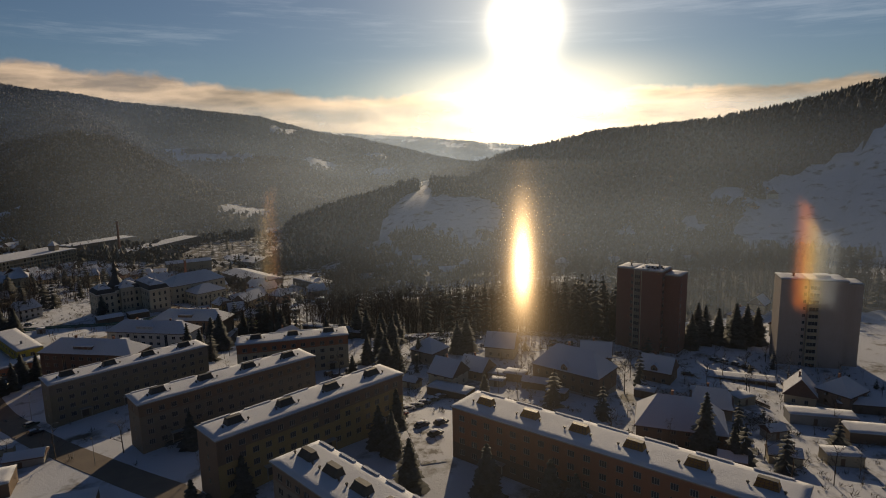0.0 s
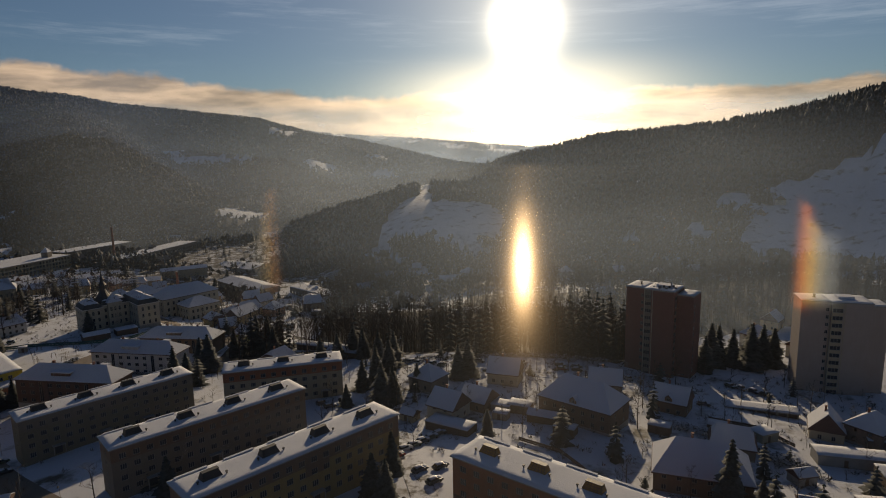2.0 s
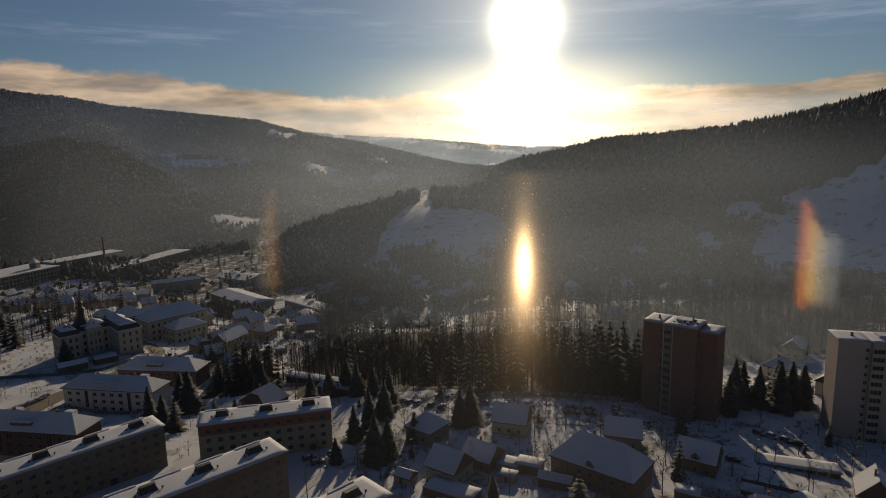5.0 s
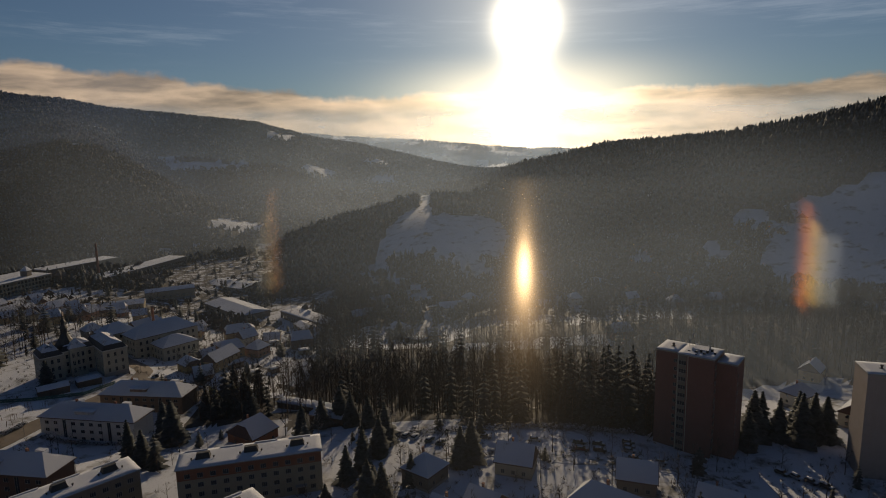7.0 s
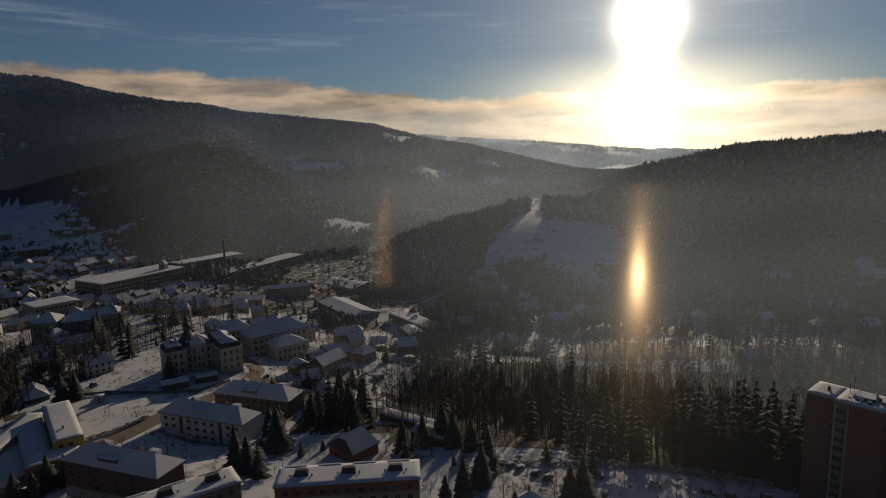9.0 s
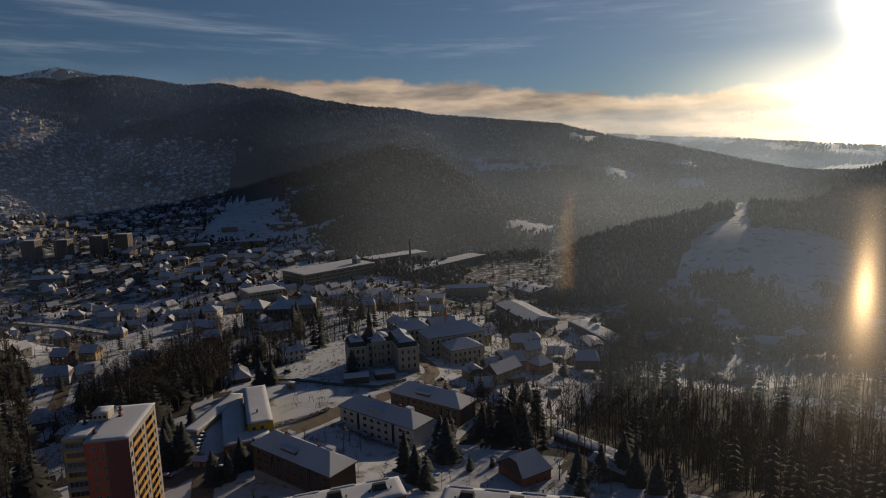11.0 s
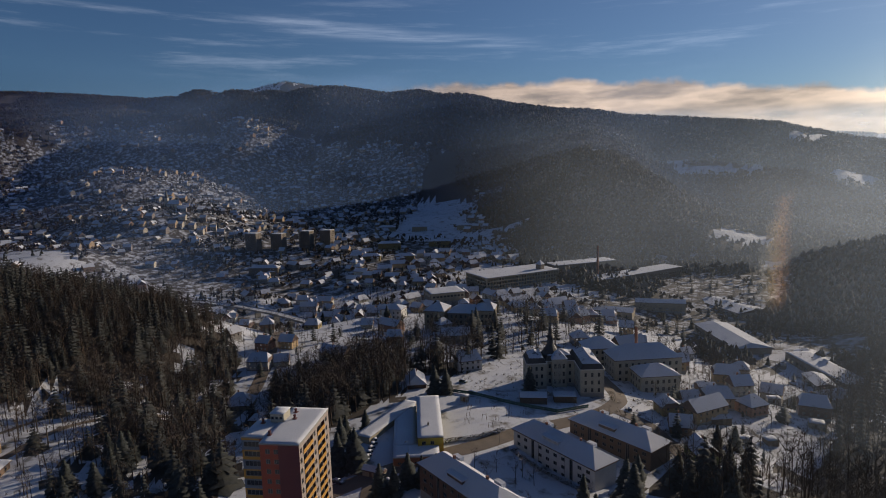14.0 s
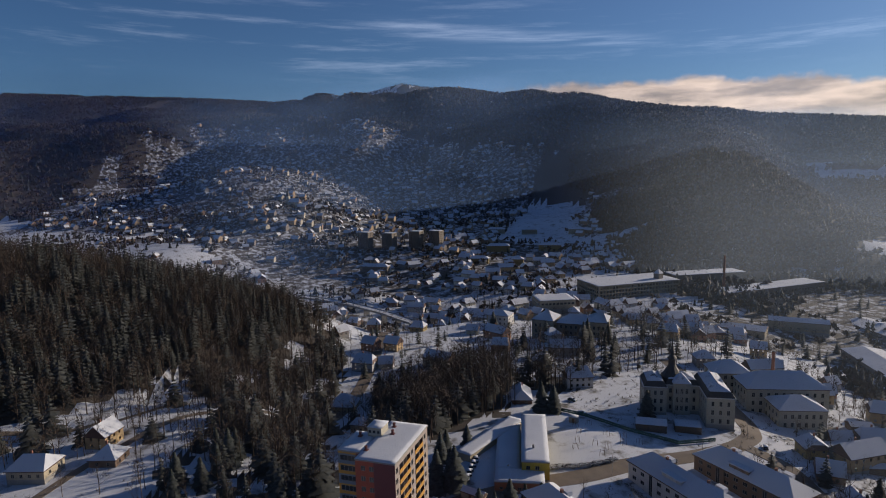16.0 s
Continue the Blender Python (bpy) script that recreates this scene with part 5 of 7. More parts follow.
p = spots(-190, 330, 445, 665, 4.6, 0.85)
p = p[~inside(p, MEADOW) & off_houses(p, BROOK_HOUSES, 11) & (blotch(p, 90, 61) > -0.55) & (p[:, 1] > 480 - 0.1 * p[:, 0]) & ~strip(p, -60, 560, 100, 480, 6) & ~strip(p, 100, 480, 330, 430, 6)]
p = p[~oval(p, -185, 580, 62, 50) & ~oval(p, -112, 515, 40, 45) & ~oval(p, -150, 600, 50, 40) & ~oval(p, 365, 528, 100, 82)]
grove("slope_wood", "dark bare trees and spruces on the slope across the brook", p, [(0.4, FAR_BARE[0], 1), (0.3, FAR_BARE[1], 1), (0.16, FAR_SPRUCE[0], 0), (0.14, FAR_SPRUCE[2], 0)], 6, 14, [FAR_NEEDLES, FAR_TWIG], "trees", wide=1.2, floor=8)

# long wooded hill with its spur, and the woods above the town
p = spots(-2300, 500, 640, 2620, 8.2)
d, e = near_crest(p, LONG_HILL), near_crest(p, SPUR)
z = heights(p[:, 0], p[:, 1])
lumps = blotch(p, 420, 3)
keep = ((d < 700) & (z > 62 + 30 * lumps)) | ((e < 235) & (z > -36)) | ((p[:, 0] > -620) & (p[:, 1] > 1010) & (near_crest(p, RIGHT_HILL) > 120) & (z < 60))
keep &= ~strip(p, -780, 800, -1050, 1150, 62) & ~((blotch(p, 230, 5) > 1.05) & (d > 120))
keep &= (signed(p, LONG_HILL) > -70) & ~inside(swayed(p), TOWN_EDGE)
keep &= ~oval(p, -640, 1330, 70, 45) & ~oval(p, -470, 1180, 40, 40)
p = p[keep]
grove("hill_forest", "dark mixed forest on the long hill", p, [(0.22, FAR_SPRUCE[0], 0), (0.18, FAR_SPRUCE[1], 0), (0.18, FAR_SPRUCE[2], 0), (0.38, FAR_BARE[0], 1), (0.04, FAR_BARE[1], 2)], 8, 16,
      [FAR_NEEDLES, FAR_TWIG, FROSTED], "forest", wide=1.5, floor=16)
p = spots(-1150, -420, 930, 1640, 8)
e = near_crest(p, SPUR)
p = p[(e < 130) & (blotch(p, 160, 9) > -0.1)]
grove("frosted_wood", "rime-whitened birches on the spur", p, [(0.5, FAR_BARE[0], 0), (0.5, FAR_BARE[1], 0)], 8, 15, [FROSTED], "forest", wide=1.5)

# uplands to the west
p = spots(-3320, -850, -150, 1500, 10)
z = heights(p[:, 0], p[:, 1])
p = p[(z > 22) & ~inside(swayed(p), TOWN_EDGE) & (blotch(p, 330, 11) + 0.7 * blotch(p, 110, 12) > -1.0) & (near_crest(p, KNOLL) > 200)]
grove("upland_forest", "patches of dark upland forest", p, [(0.16, FAR_SPRUCE[0], 0), (0.16, FAR_SPRUCE[1], 0), (0.36, FAR_BARE[0], 1), (0.32, FAR_BARE[1], 1)], 7, 14, [FOREST_SPRUCE, TWIG], "forest", wide=1.6, floor=20)
p = spots(-4300, -3300, 1700, 3100, 24)
p = p[(blotch(p, 300, 13) > -0.7) & ~strip(p, -3960, 1940, -3740, 2230, 38) & ~oval(p, -3673, 2386, 60, 40)]
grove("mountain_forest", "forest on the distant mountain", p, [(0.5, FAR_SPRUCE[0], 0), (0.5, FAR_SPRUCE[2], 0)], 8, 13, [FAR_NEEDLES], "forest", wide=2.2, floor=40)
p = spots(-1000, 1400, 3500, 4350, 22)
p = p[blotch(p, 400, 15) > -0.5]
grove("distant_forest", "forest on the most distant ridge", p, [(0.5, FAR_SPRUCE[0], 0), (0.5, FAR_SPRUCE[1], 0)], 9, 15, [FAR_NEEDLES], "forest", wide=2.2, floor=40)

# knoll beside the town: spruces above, bare trees at its foot
p = spots(-520, -215, -40, 290, 3.6)
d = near_crest(p, KNOLL)
z = heights(p[:, 0], p[:, 1])
road = strip(p, -235, 80, -268, 111, 5) | strip(p, -268, 111, -299, 151, 5) | strip(p, -330, 60, -304, 119, 4)
keep = (d < 150) & ~road
q = p[keep & (z > 3 + 4 * blotch(p, 70, 17)) & (p[:, 0] < -322)]
bushy = blotch(q, 60, 19) > -0.1
grove("knoll_forest", "dark spruce forest on the knoll", q[bushy], [(0.24, MID_SPRUCE[0], 0), (0.22, MID_SPRUCE[1], 0), (0.2, MID_SPRUCE[2], 0), (0.18, MID_BARE[0], 1), (0.16, MID_BARE[1], 1)], 10, 20, [FOREST_SPRUCE, TWIG], "forest", floor=8)
grove("knoll_beeches", "brown leafless trees on the knoll", q[~bushy], [(0.3, MID_BARE[0], 1), (0.3, MID_BARE[1], 1), (0.25, MID_BARE[2], 1), (0.15, MID_SPRUCE[1], 0)], 10, 17, [FOREST_SPRUCE, TWIG], "forest", floor=8, wide=1.4)
foot = (d < 240) & ~road & ~oval(p, -262, 116, 11, 11) & ~oval(p, -262, 94, 13, 12) & ((d >= 150) | (z <= 3 + 4 * blotch(p, 70, 17)) | (p[:, 0] >= -322)) & (p[:, 0] < -222)
q = p[foot & (rng.random(len(p)) < 0.3) & (p[:, 1] < 172) & (p[:, 0] < -240)]
grove("bare_wood", "thin bare wood over snowy ground", q, [(0.45, MID_BARE[0], 1), (0.3, MID_BARE[1], 1), (0.17, MID_BARE[2], 1), (0.08, MID_SPRUCE[0], 0)], 11, 18, [FOREST_SPRUCE, TWIG], "trees", wide=1.3)

p = spots(-430, -205, 165, 300, 4.8, 0.9)
lane = strip(p, -290, 200, -302, 228, 7) | strip(p, -302, 228, -351, 269, 9) | oval(p, -296, 222, 15, 13) | oval(p, -258, 214, 11, 11) | strip(p, -262, 213, -228, 193, 8) | strip(p, -299, 151, -290, 200, 5) | strip(p, -199, 222, -212, 262, 8) | oval(p, -233, 290, 13, 10) | oval(p, -340, 266, 22, 16)
lane |= (p[:, 1] > 232 - 0.35 * (p[:, 0] + 300)) & (p[:, 0] < -285)
p = p[~lane & (p[:, 0] + p[:, 1] * 0.35 < -138)]
grove("bank_wood", "dense mixed wood on the bank below the tower", p, [(0.32, MID_BARE[0], 1), (0.28, MID_BARE[1], 1), (0.22, MID_BARE[2], 1), (0.1, MID_SPRUCE[0], 0), (0.08, MID_SPRUCE[2], 0)], 12, 19, [FOREST_SPRUCE, TWIG], "trees", floor=8, wide=1.4)

p = spots(-258, -190, 122, 182, 5.0, 0.36)
p = p[(p[:, 0] + p[:, 1] * 0.35 < -140) & ~strip(p, -235, 80, -256, 98, 5) & (p[:, 0] + p[:, 1] > -122)]
grove("bank_wood", "dark spruces and bare trees on the slope beside the tower", p, [(0.32, MID_BARE[0], 1), (0.28, MID_BARE[1], 1), (0.2, MID_BARE[2], 1), (0.1, MID_SPRUCE[1], 0), (0.1, MID_SPRUCE[2], 0)], 9, 16, [FOREST_SPRUCE, TWIG], "trees", floor=8, wide=1.1)

p = spots(-304, -224, 230, 328, 3.7, 0.9)
p = p[~strip(p, -250, 305, -303, 345, 5) & ~oval(p, -233, 289, 14, 11) & (p[:, 1] > 205 - 0.5 * (p[:, 0] + 224)) & (p[:, 1] < 330 + 0.3 * (p[:, 0] + 224)) & ~strip(p, -290, 212, -302, 228, 8)]
grove("bank_wood", "tall brown leafless trees on the bank below the villa", p, [(0.34, MID_BARE[0], 1), (0.32, MID_BARE[1], 1), (0.28, MID_BARE[2], 1), (0.06, MID_SPRUCE[1], 0)], 13, 21, [FOREST_SPRUCE, TWIG], "trees", floor=8, wide=1.3)

# belts of bare trees along the brook and behind the blocks
p = np.concatenate([spots(-98, 75, 252, 302, 3.9, 0.9), spots(-72, 270, 302, 440, 4.6, 0.9), spots(-200, -98, 430, 470, 8, 0.5), spots(-96, -48, 425, 600, 5, 0.8)])
keep = ~oval(p, -58, 286, 18, 9) & ~oval(p, -66, 252, 12, 11) & ~oval(p, -5, 262, 20, 6) & (p[:, 1] > 262 - 0.2 * (p[:, 0] + 20))
keep &= ~oval(p, 60, 396, 62, 13) & ~oval(p, -28, 446, 42, 42) & ~oval(p, 150, 300, 34, 22) & (near_crest(p, [(-90, 375, 0), (-60, 350, 0)]) > 4)
grove("tree_belt", "tall bare trees along the wooded brook", p[keep], [(0.36, MID_BARE[0], 1), (0.32, MID_BARE[1], 1), (0.26, MID_BARE[2], 1), (0.06, MID_SPRUCE[1], 0)], 13, 23, [FOREST_SPRUCE, TWIG], "trees", floor=11)
p = spots(35, 84, 256, 290, 5, 0.9)
grove("spruce_belt", "tall dark spruces beside the tower", p[p[:, 0] + p[:, 1] * 0.4 > 150], [(0.4, MID_SPRUCE[0], 0), (0.3, MID_SPRUCE[1], 0), (0.3, MID_SPRUCE[2], 0)], 17, 26, [FOREST_SPRUCE], "trees", floor=9)
p = spots(-330, -225, 340, 470, 7.5, 0.6)
grove("park_trees", "park trees round the snowy square", p[~oval(p, -300, 405, 40, 26)], [(0.4, MID_BARE[0], 1), (0.46, MID_BARE[1], 1), (0.07, MID_SPRUCE[1], 0), (0.07, MID_SPRUCE[2], 0)], 11, 20, [FOREST_SPRUCE, TWIG], "trees", wide=1.5)
p = np.concatenate([spots(-560, -240, 240, 620, 8, 0.65), spots(-240, 240, 440, 640, 10, 0.7), spots(-320, -120, 640, 900, 8.5, 0.7), spots(-240, -70, 300, 480, 7, 0.6), spots(25, 150, 120, 240, 8, 0.5), spots(-25, 30, 165, 240, 7, 0.35), spots(-150, 20, 225, 260, 7, 0.5), spots(-150, -20, 130, 225, 11, 0.35), spots(-320, -200, 290, 420, 10, 0.5)])
z = heights(p[:, 0], p[:, 1])
p = p[(z < 110) & ~oval(p, -185, 320, 55, 60)]
grove("town_trees", "scattered garden and street trees", p, [(0.36, MID_BARE[0], 1), (0.3, MID_BARE[1], 1), (0.18, MID_BARE[2], 2), (0.08, MID_SPRUCE[1], 0), (0.08, MID_SPRUCE[2], 0)], 4, 12, [SPRUCE, TWIG, FROSTED], "trees", wide=1.4)

p = np.concatenate([spots(-1950, -480, 100, 1180, 9.0, 0.9), spots(-480, -150, 560, 900, 10, 0.8)])
p = p[(blotch(p, 150, 31) + 0.9 * blotch(p, 50, 32) > np.where(p[:, 0] < -1050, -0.4, 0.0)) & ~strip(p, -780, 800, -1050, 1150, 50) & ~strip(p, -900, 330, -517, 511, 14) & (near_crest(p, KNOLL) > 170)]
grove("town_trees", "dark trees between the houses of the far slope", p, [(0.36, FAR_BARE[0], 1), (0.3, FAR_BARE[1], 1), (0.18, FAR_SPRUCE[0], 0), (0.16, FAR_SPRUCE[2], 0)], 4, 11, [FOREST_SPRUCE, TWIG], "trees", wide=1.4)


def big_conifer(name, label, x, y, h, seed):
    sv, st = conifer_shape(18, 12, seed, 0.27, 0.085)
    t = thing(name, pose(x, y, height(x, y) - 0.2), label, "spruce tree", "large garden spruces")
    part("crown", arrays_mesh("crown", sv * h, st, [SPRUCE]), t, "dark snow-laden boughs")
    s = Shape()
    s.tube(0, 0, -0.5, h * 0.55, h * 0.018, h * 0.008, 7)
    s.tube(0, 0, h * 0.55, h * 0.96, h * 0.008, 0.02, 6)
    part("trunk", s.mesh("trunk", [TRUNK]), t)
    return t


PROTO = [big_conifer("spruce", "tall snow-dusted spruce standing alone", *a) for a in ((-105, 236.7, 15, 201), (-24.6, 218.7, 15, 202), (61.5, 134, 17, 203), (-73.4, 149.3, 11, 204))]
GARDEN_SPRUCES = [(-28.6, 212.5, 12), (-20.7, 228.9, 14), (-19.7, 237.5, 15), (4.8, 219.5, 13), (8.3, 222.8, 14), (-12.9, 132.2, 12), (-16.4, 136.7, 11), (11.7, 172.7, 8), (-32, 198.5, 8), (-20.4, 197.4, 15), (-16.8, 199.4, 13), (-9.5, 209, 10),
    (66.3, 129.7, 10), (102.4, 240.3, 15), (108, 247.9, 18), (116, 246, 16), (122, 243, 19), (128, 246, 18), (125, 250, 17), (133, 247, 16), (113, 252, 16), (-35, 262, 14), (-52, 256, 12), (-40, 268, 15),
    (-46, 262, 12), (-28, 258, 13), (-49, 106, 12), (-45, 104, 10), (20, 108, 12), (24, 104, 11)]
BLOCK_SPRUCES = [(-75, 150, 11), (-43, 117, 10), (-86, 296, 15), (-109, 277, 11), (-96, 330, 10), (-98, 317, 12), (-85, 310, 11), (40, 92, 12), (-8, 118, 12), (8, 113, 13), (-13, 148, 11), (-31, 446, 16), (-97.8, 231.5, 13), (-104.6, 260.8, 15), (-97.8, 252.9, 17), (-86.8, 284.2, 16), (-78.1, 278.9, 14), (-71.7, 152, 12), (-65.8, 145.2, 10),
    (-159.8, 217.1, 12), (-156, 220, 11), (-152, 223, 12), (-185.9, 207.4, 15), (-182.6, 212.4, 16), (-161.8, 206.7, 12), (-158.2, 209.8, 11), (-88.3, 287.9, 13), (-84.3, 291.7, 15), (-98.2, 284.4, 13), (-182.6, 313, 14)]
BANK_SPRUCES = [(-187, 214, 13), (-201, 219, 12), (-203, 223, 11), (-303, 254.8, 12), (-307.8, 250.6, 12), (-283.5, 290.4, 13), (-296, 286, 12), (-279.6, 301.5, 14), (-213.4, 280.9, 14), (-209.5, 284.5, 13), (-252, 165.4, 14), (-242.4, 154.5, 15), (-275, 189, 12), (-288, 201.4, 13), (-237.8, 135.8, 12),
    (-236.4, 149.1, 13), (-250.1, 152.1, 12), (-246.3, 158.1, 13), (-253.4, 171, 11), (-232.5, 142.6, 11), (-228.9, 133, 11), (-264.4, 186.4, 12), (-280.6, 207.5, 11), (-205, 234, 9), (-380, 388, 14), (-372, 384, 12), (-292, 396, 16),
    (-280, 402, 15)]
for k, (x, y, h) in enumerate(GARDEN_SPRUCES + BLOCK_SPRUCES + BANK_SPRUCES):
    src = PROTO[k % 4]
    c = copy_thing(src, pose(x, y, height(x, y) - 0.2, 0, 0, 57 * k % 360))
    f = h / (15, 15, 17, 11)[k % 4]
    c.scale = (f * (1.15 + 0.06 * (k % 5)), f * (1.15 + 0.06 * (k % 5)), f)


# darker, patchy ground under the woods
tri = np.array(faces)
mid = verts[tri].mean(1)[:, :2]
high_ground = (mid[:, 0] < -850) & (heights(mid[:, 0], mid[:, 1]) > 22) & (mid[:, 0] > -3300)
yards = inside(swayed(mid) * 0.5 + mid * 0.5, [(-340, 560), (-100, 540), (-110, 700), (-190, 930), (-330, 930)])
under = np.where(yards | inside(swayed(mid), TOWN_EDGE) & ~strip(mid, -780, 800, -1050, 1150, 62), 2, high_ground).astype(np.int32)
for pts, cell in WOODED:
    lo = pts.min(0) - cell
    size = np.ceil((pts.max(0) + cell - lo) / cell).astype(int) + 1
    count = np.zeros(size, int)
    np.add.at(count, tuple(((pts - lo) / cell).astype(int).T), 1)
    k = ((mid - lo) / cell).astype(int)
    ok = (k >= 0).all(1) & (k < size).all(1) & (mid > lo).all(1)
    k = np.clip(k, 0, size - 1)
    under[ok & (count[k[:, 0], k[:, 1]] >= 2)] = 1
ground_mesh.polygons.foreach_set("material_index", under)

# shrubs and dead stalks standing in the snow
def tufts(name, label, pts, high, seed):
    r = np.random.default_rng(seed)
    n, m = len(pts), 22
    z = heights(pts[:, 0], pts[:, 1])
    size = high * (0.4 + 0.9 * r.random(n))
    root = np.stack([pts[:, 0], pts[:, 1], z], 1)[:, None, :] + r.normal(0, 0.25, (n, m, 3)) * np.array([1, 1, 0]) * size[:, None, None]
    tip = root + np.stack([r.normal(0, 0.5, (n, m)), r.normal(0, 0.5, (n, m)), 0.35 + r.random((n, m))], -1) * size[:, None, None]
    side = root + r.normal(0, 0.055, (n, m, 3)) * size[:, None, None] + (tip - root) * 0.45
    v = np.stack([root, side, tip], 2).reshape(-1, 3)
    return tagged(new(name, arrays_mesh(name, v, np.arange(len(v)).reshape(-1, 3), [HEDGE])), label, "shrubs", kind="stuff")


p = np.concatenate([spots(20, 150, 118, 235, 3.0, 0.5), spots(-25, 30, 160, 240, 3.2, 0.4), spots(-160, 20, 140, 262, 6, 0.25), spots(-145, -62, 295, 470, 3.4, 0.6), spots(-300, -145, 300, 470, 4, 0.55), spots(-20, 80, 225, 262, 4, 0.5), spots(-330, -215, 80, 240, 5, 0.4), spots(-700, -300, 230, 620, 10, 0.5)])
tufts("garden_shrubs", "leafless shrubs and dry stalks in snowy gardens", p, 1.3, 5)


# ---- houses ----
def house(label, x, y, z, rot, L, W, H, rise, hip, wall=None, dormers=0, seed=0, panes=True, group="houses of the town", over=0.5):
    b = thing("house", pose(x, y, z, 0, 0, rot), label, "house", group)
    st = 2 if H > 4.4 else 1
    wall = wall or HOUSE_WALL
    nb = max(2, int(L / 3.2))
    front, side = rows_of(L, nb, st, 1.0, 2.7, 1.1, 1.3, 0.7), rows_of(W, 2, st, 1.0, 2.7, 1.0, 1.3, 0.9)
    walls(b, 0, 0, L, W, H, (front, side, front, side), [wall, GREY], lambda k, xx, zz: 1 if zz < 0.5 else 0, bands=(0.5,), bars=1, deep=3.5, glaze=(0, 1, 3) if panes else ())
    hip_roof(b, 0, 0, L, W, H, rise, over, hip)
    if hip < 1:
        s = Shape()
        top = H + rise * W / (W + 2 * over) - 0.02
        inset = (W / 2 + over) * hip
        s.face(((0, 0, H), (0, W / 2, top), (0, W, H)) if hip == 0 else ((0, 0, H), (0, W / 2, H + 0.2), (0, W, H)))
        s.face(((L, 0, H), (L, W, H), (L, W / 2, top)) if hip == 0 else ((L, 0, H), (L, W, H), (L, W / 2, H + 0.2)))
        part("gable", s.mesh("gable", [wall]), b)
        if hip == 0 and panes:
            add_window(b, L + 0.03, W / 2, H + 0.4, 90, 1.0, 1.2, 1)
            add_window(b, -0.03, W / 2, H + 0.4, 270, 1.0, 1.2, 1)
    chimney(b, L * 0.4, W * 0.56, H + rise * 0.55, H + rise + 1.0)
    for k in range(dormers):
        s = Shape()
        xm, hw = L * (k + 0.75) / (dormers + 0.5), 1.1
        s.face(((xm - hw, -0.1, H + 0.2), (xm + hw, -0.1, H + 0.2), (xm + hw, -0.1, H + 1.5), (xm, -0.1, H + 2.5), (xm - hw, -0.1, H + 1.5)))
        d = part("dormer", s.mesh("dormer", [wall]), b)
        s = Shape()
        for sg in (-1, 1):
            s.face(((xm + sg * (hw + 0.3), -0.5, H + 1.35), (xm, -0.5, H + 2.65), (xm, W * 0.5, H + 2.65), (xm + sg * (hw + 0.3), W * 0.35, H + 1.35)))
        part("snow_cover", s.mesh("dormer_snow", [ROOF_SNOW]), d)
        add_window(b, xm, -0.15, H + 0.5, 0, 0.9, 1.0, 1)
    return b


BEIGE = plaster("beige_render", (0.42, 0.36, 0.26))
house("two-storey house with hipped snowy roof and dark walls", -12.3, 209.9, 6.8, -37, 9.6, 9.5, 4.3, 4.2, 1.0, GREYBROWN, seed=1)
house("large dark guesthouse with a gabled dormer and snowy hipped roof", 28.1, 184.7, 8.0, -40, 22.6, 13, 6.2, 6.0, 0.8, BROWN, dormers=1, seed=2)
house("gabled house with a steep snow-covered roof", 14.8, 213.9, 6.0, -19, 10.7, 9, 4.2, 4.6, 0.0, BEIGE, seed=3)
house("yellowish gabled house with a brick chimney", -5.5, 185.4, 7.0, -35, 9.2, 9.5, 4.6, 4.2, 0.0, CREAM, seed=4)
house("low gabled house behind the yellow one", 4.5, 193.5, 6.5, -35, 9, 8.5, 3.4, 3.6, 0.0, BROWN, seed=5)
house("gabled house with snow-loaded roof near the tower", 48, 205, 5.0, -18, 10.5, 9.6, 4.3, 4.0, 0.0, GREYBROWN, seed=6)
house("house with cross gable and dark timber walls", 65.1, 193.8, 4.0, -35, 10.5, 9, 4.3, 4.2, 0.0, BROWN, dormers=1, seed=7)
house("big old house with a wide snowy roof and dark walls", 47.8, 142.4, 8.2, -20, 21, 14, 5.0, 6.0, 0.7, BROWN, dormers=0, seed=8)
house("steep-gabled house with snowy roof beside low sheds", 111.5, 171, 3.0, 60, 9, 8.5, 3.6, 5.2, 0.0, BEIGE, seed=9)
house("snow-covered cottage among garden sheds", 70, 163, 5.6, -25, 11, 9, 3.4, 4.2, 0.4, GREYBROWN, seed=10)
house("snow-roofed villa on the slope across the brook", -40.5, 453.6, -27, -33, 15, 12, 5.2, 4.2, 0.5, CREAM, seed=11)
house("red-brown house with broken snow on the roof", -66.5, 245, -2.0, 59, 11.6, 13, 4.6, 4.8, 0.3, ORANGE, seed=12)
house("green gabled house by the side road", -107, 309, -6.6, -40, 11, 8.5, 4.0, 3.6, 0.0, GREEN, seed=13)
house("ochre house with half-bare roof below the school", -136, 343, -9, -40, 9, 9, 5.0, 3.2, 0.3, OCHRE, seed=14)
house("grand grey house with hipped sunlit roof", -303, 219, -21.5, 50, 13, 12, 7.0, 5.0, 0.8, SAND, seed=15)
house("small hipped house at the end of the lane", -262, 211.5, -11, 40, 7, 7, 3.8, 2.4, 1.0, SAND, seed=16)
house("red brick house behind the nursery", -240, 286, -6, -38, 15, 9, 4.8, 4.0, 0.6, RUST, seed=17)
house("snow-roofed forest cottage with red chimney", -266, 112, 1.5, 55, 9.5, 9.5, 3.2, 4.0, 1.0, BROWN, seed=18)
house("house with wide snowy roof at the wood's edge", -270, 88, 3, 55, 13, 11, 3.4, 3.6, 0.5, BEIGE, seed=19)
house("yellow timbered house at the end of the bridge", -415, 334, -22, 40, 11, 10, 6.0, 4.0, 0.5, OCHRE, seed=20)
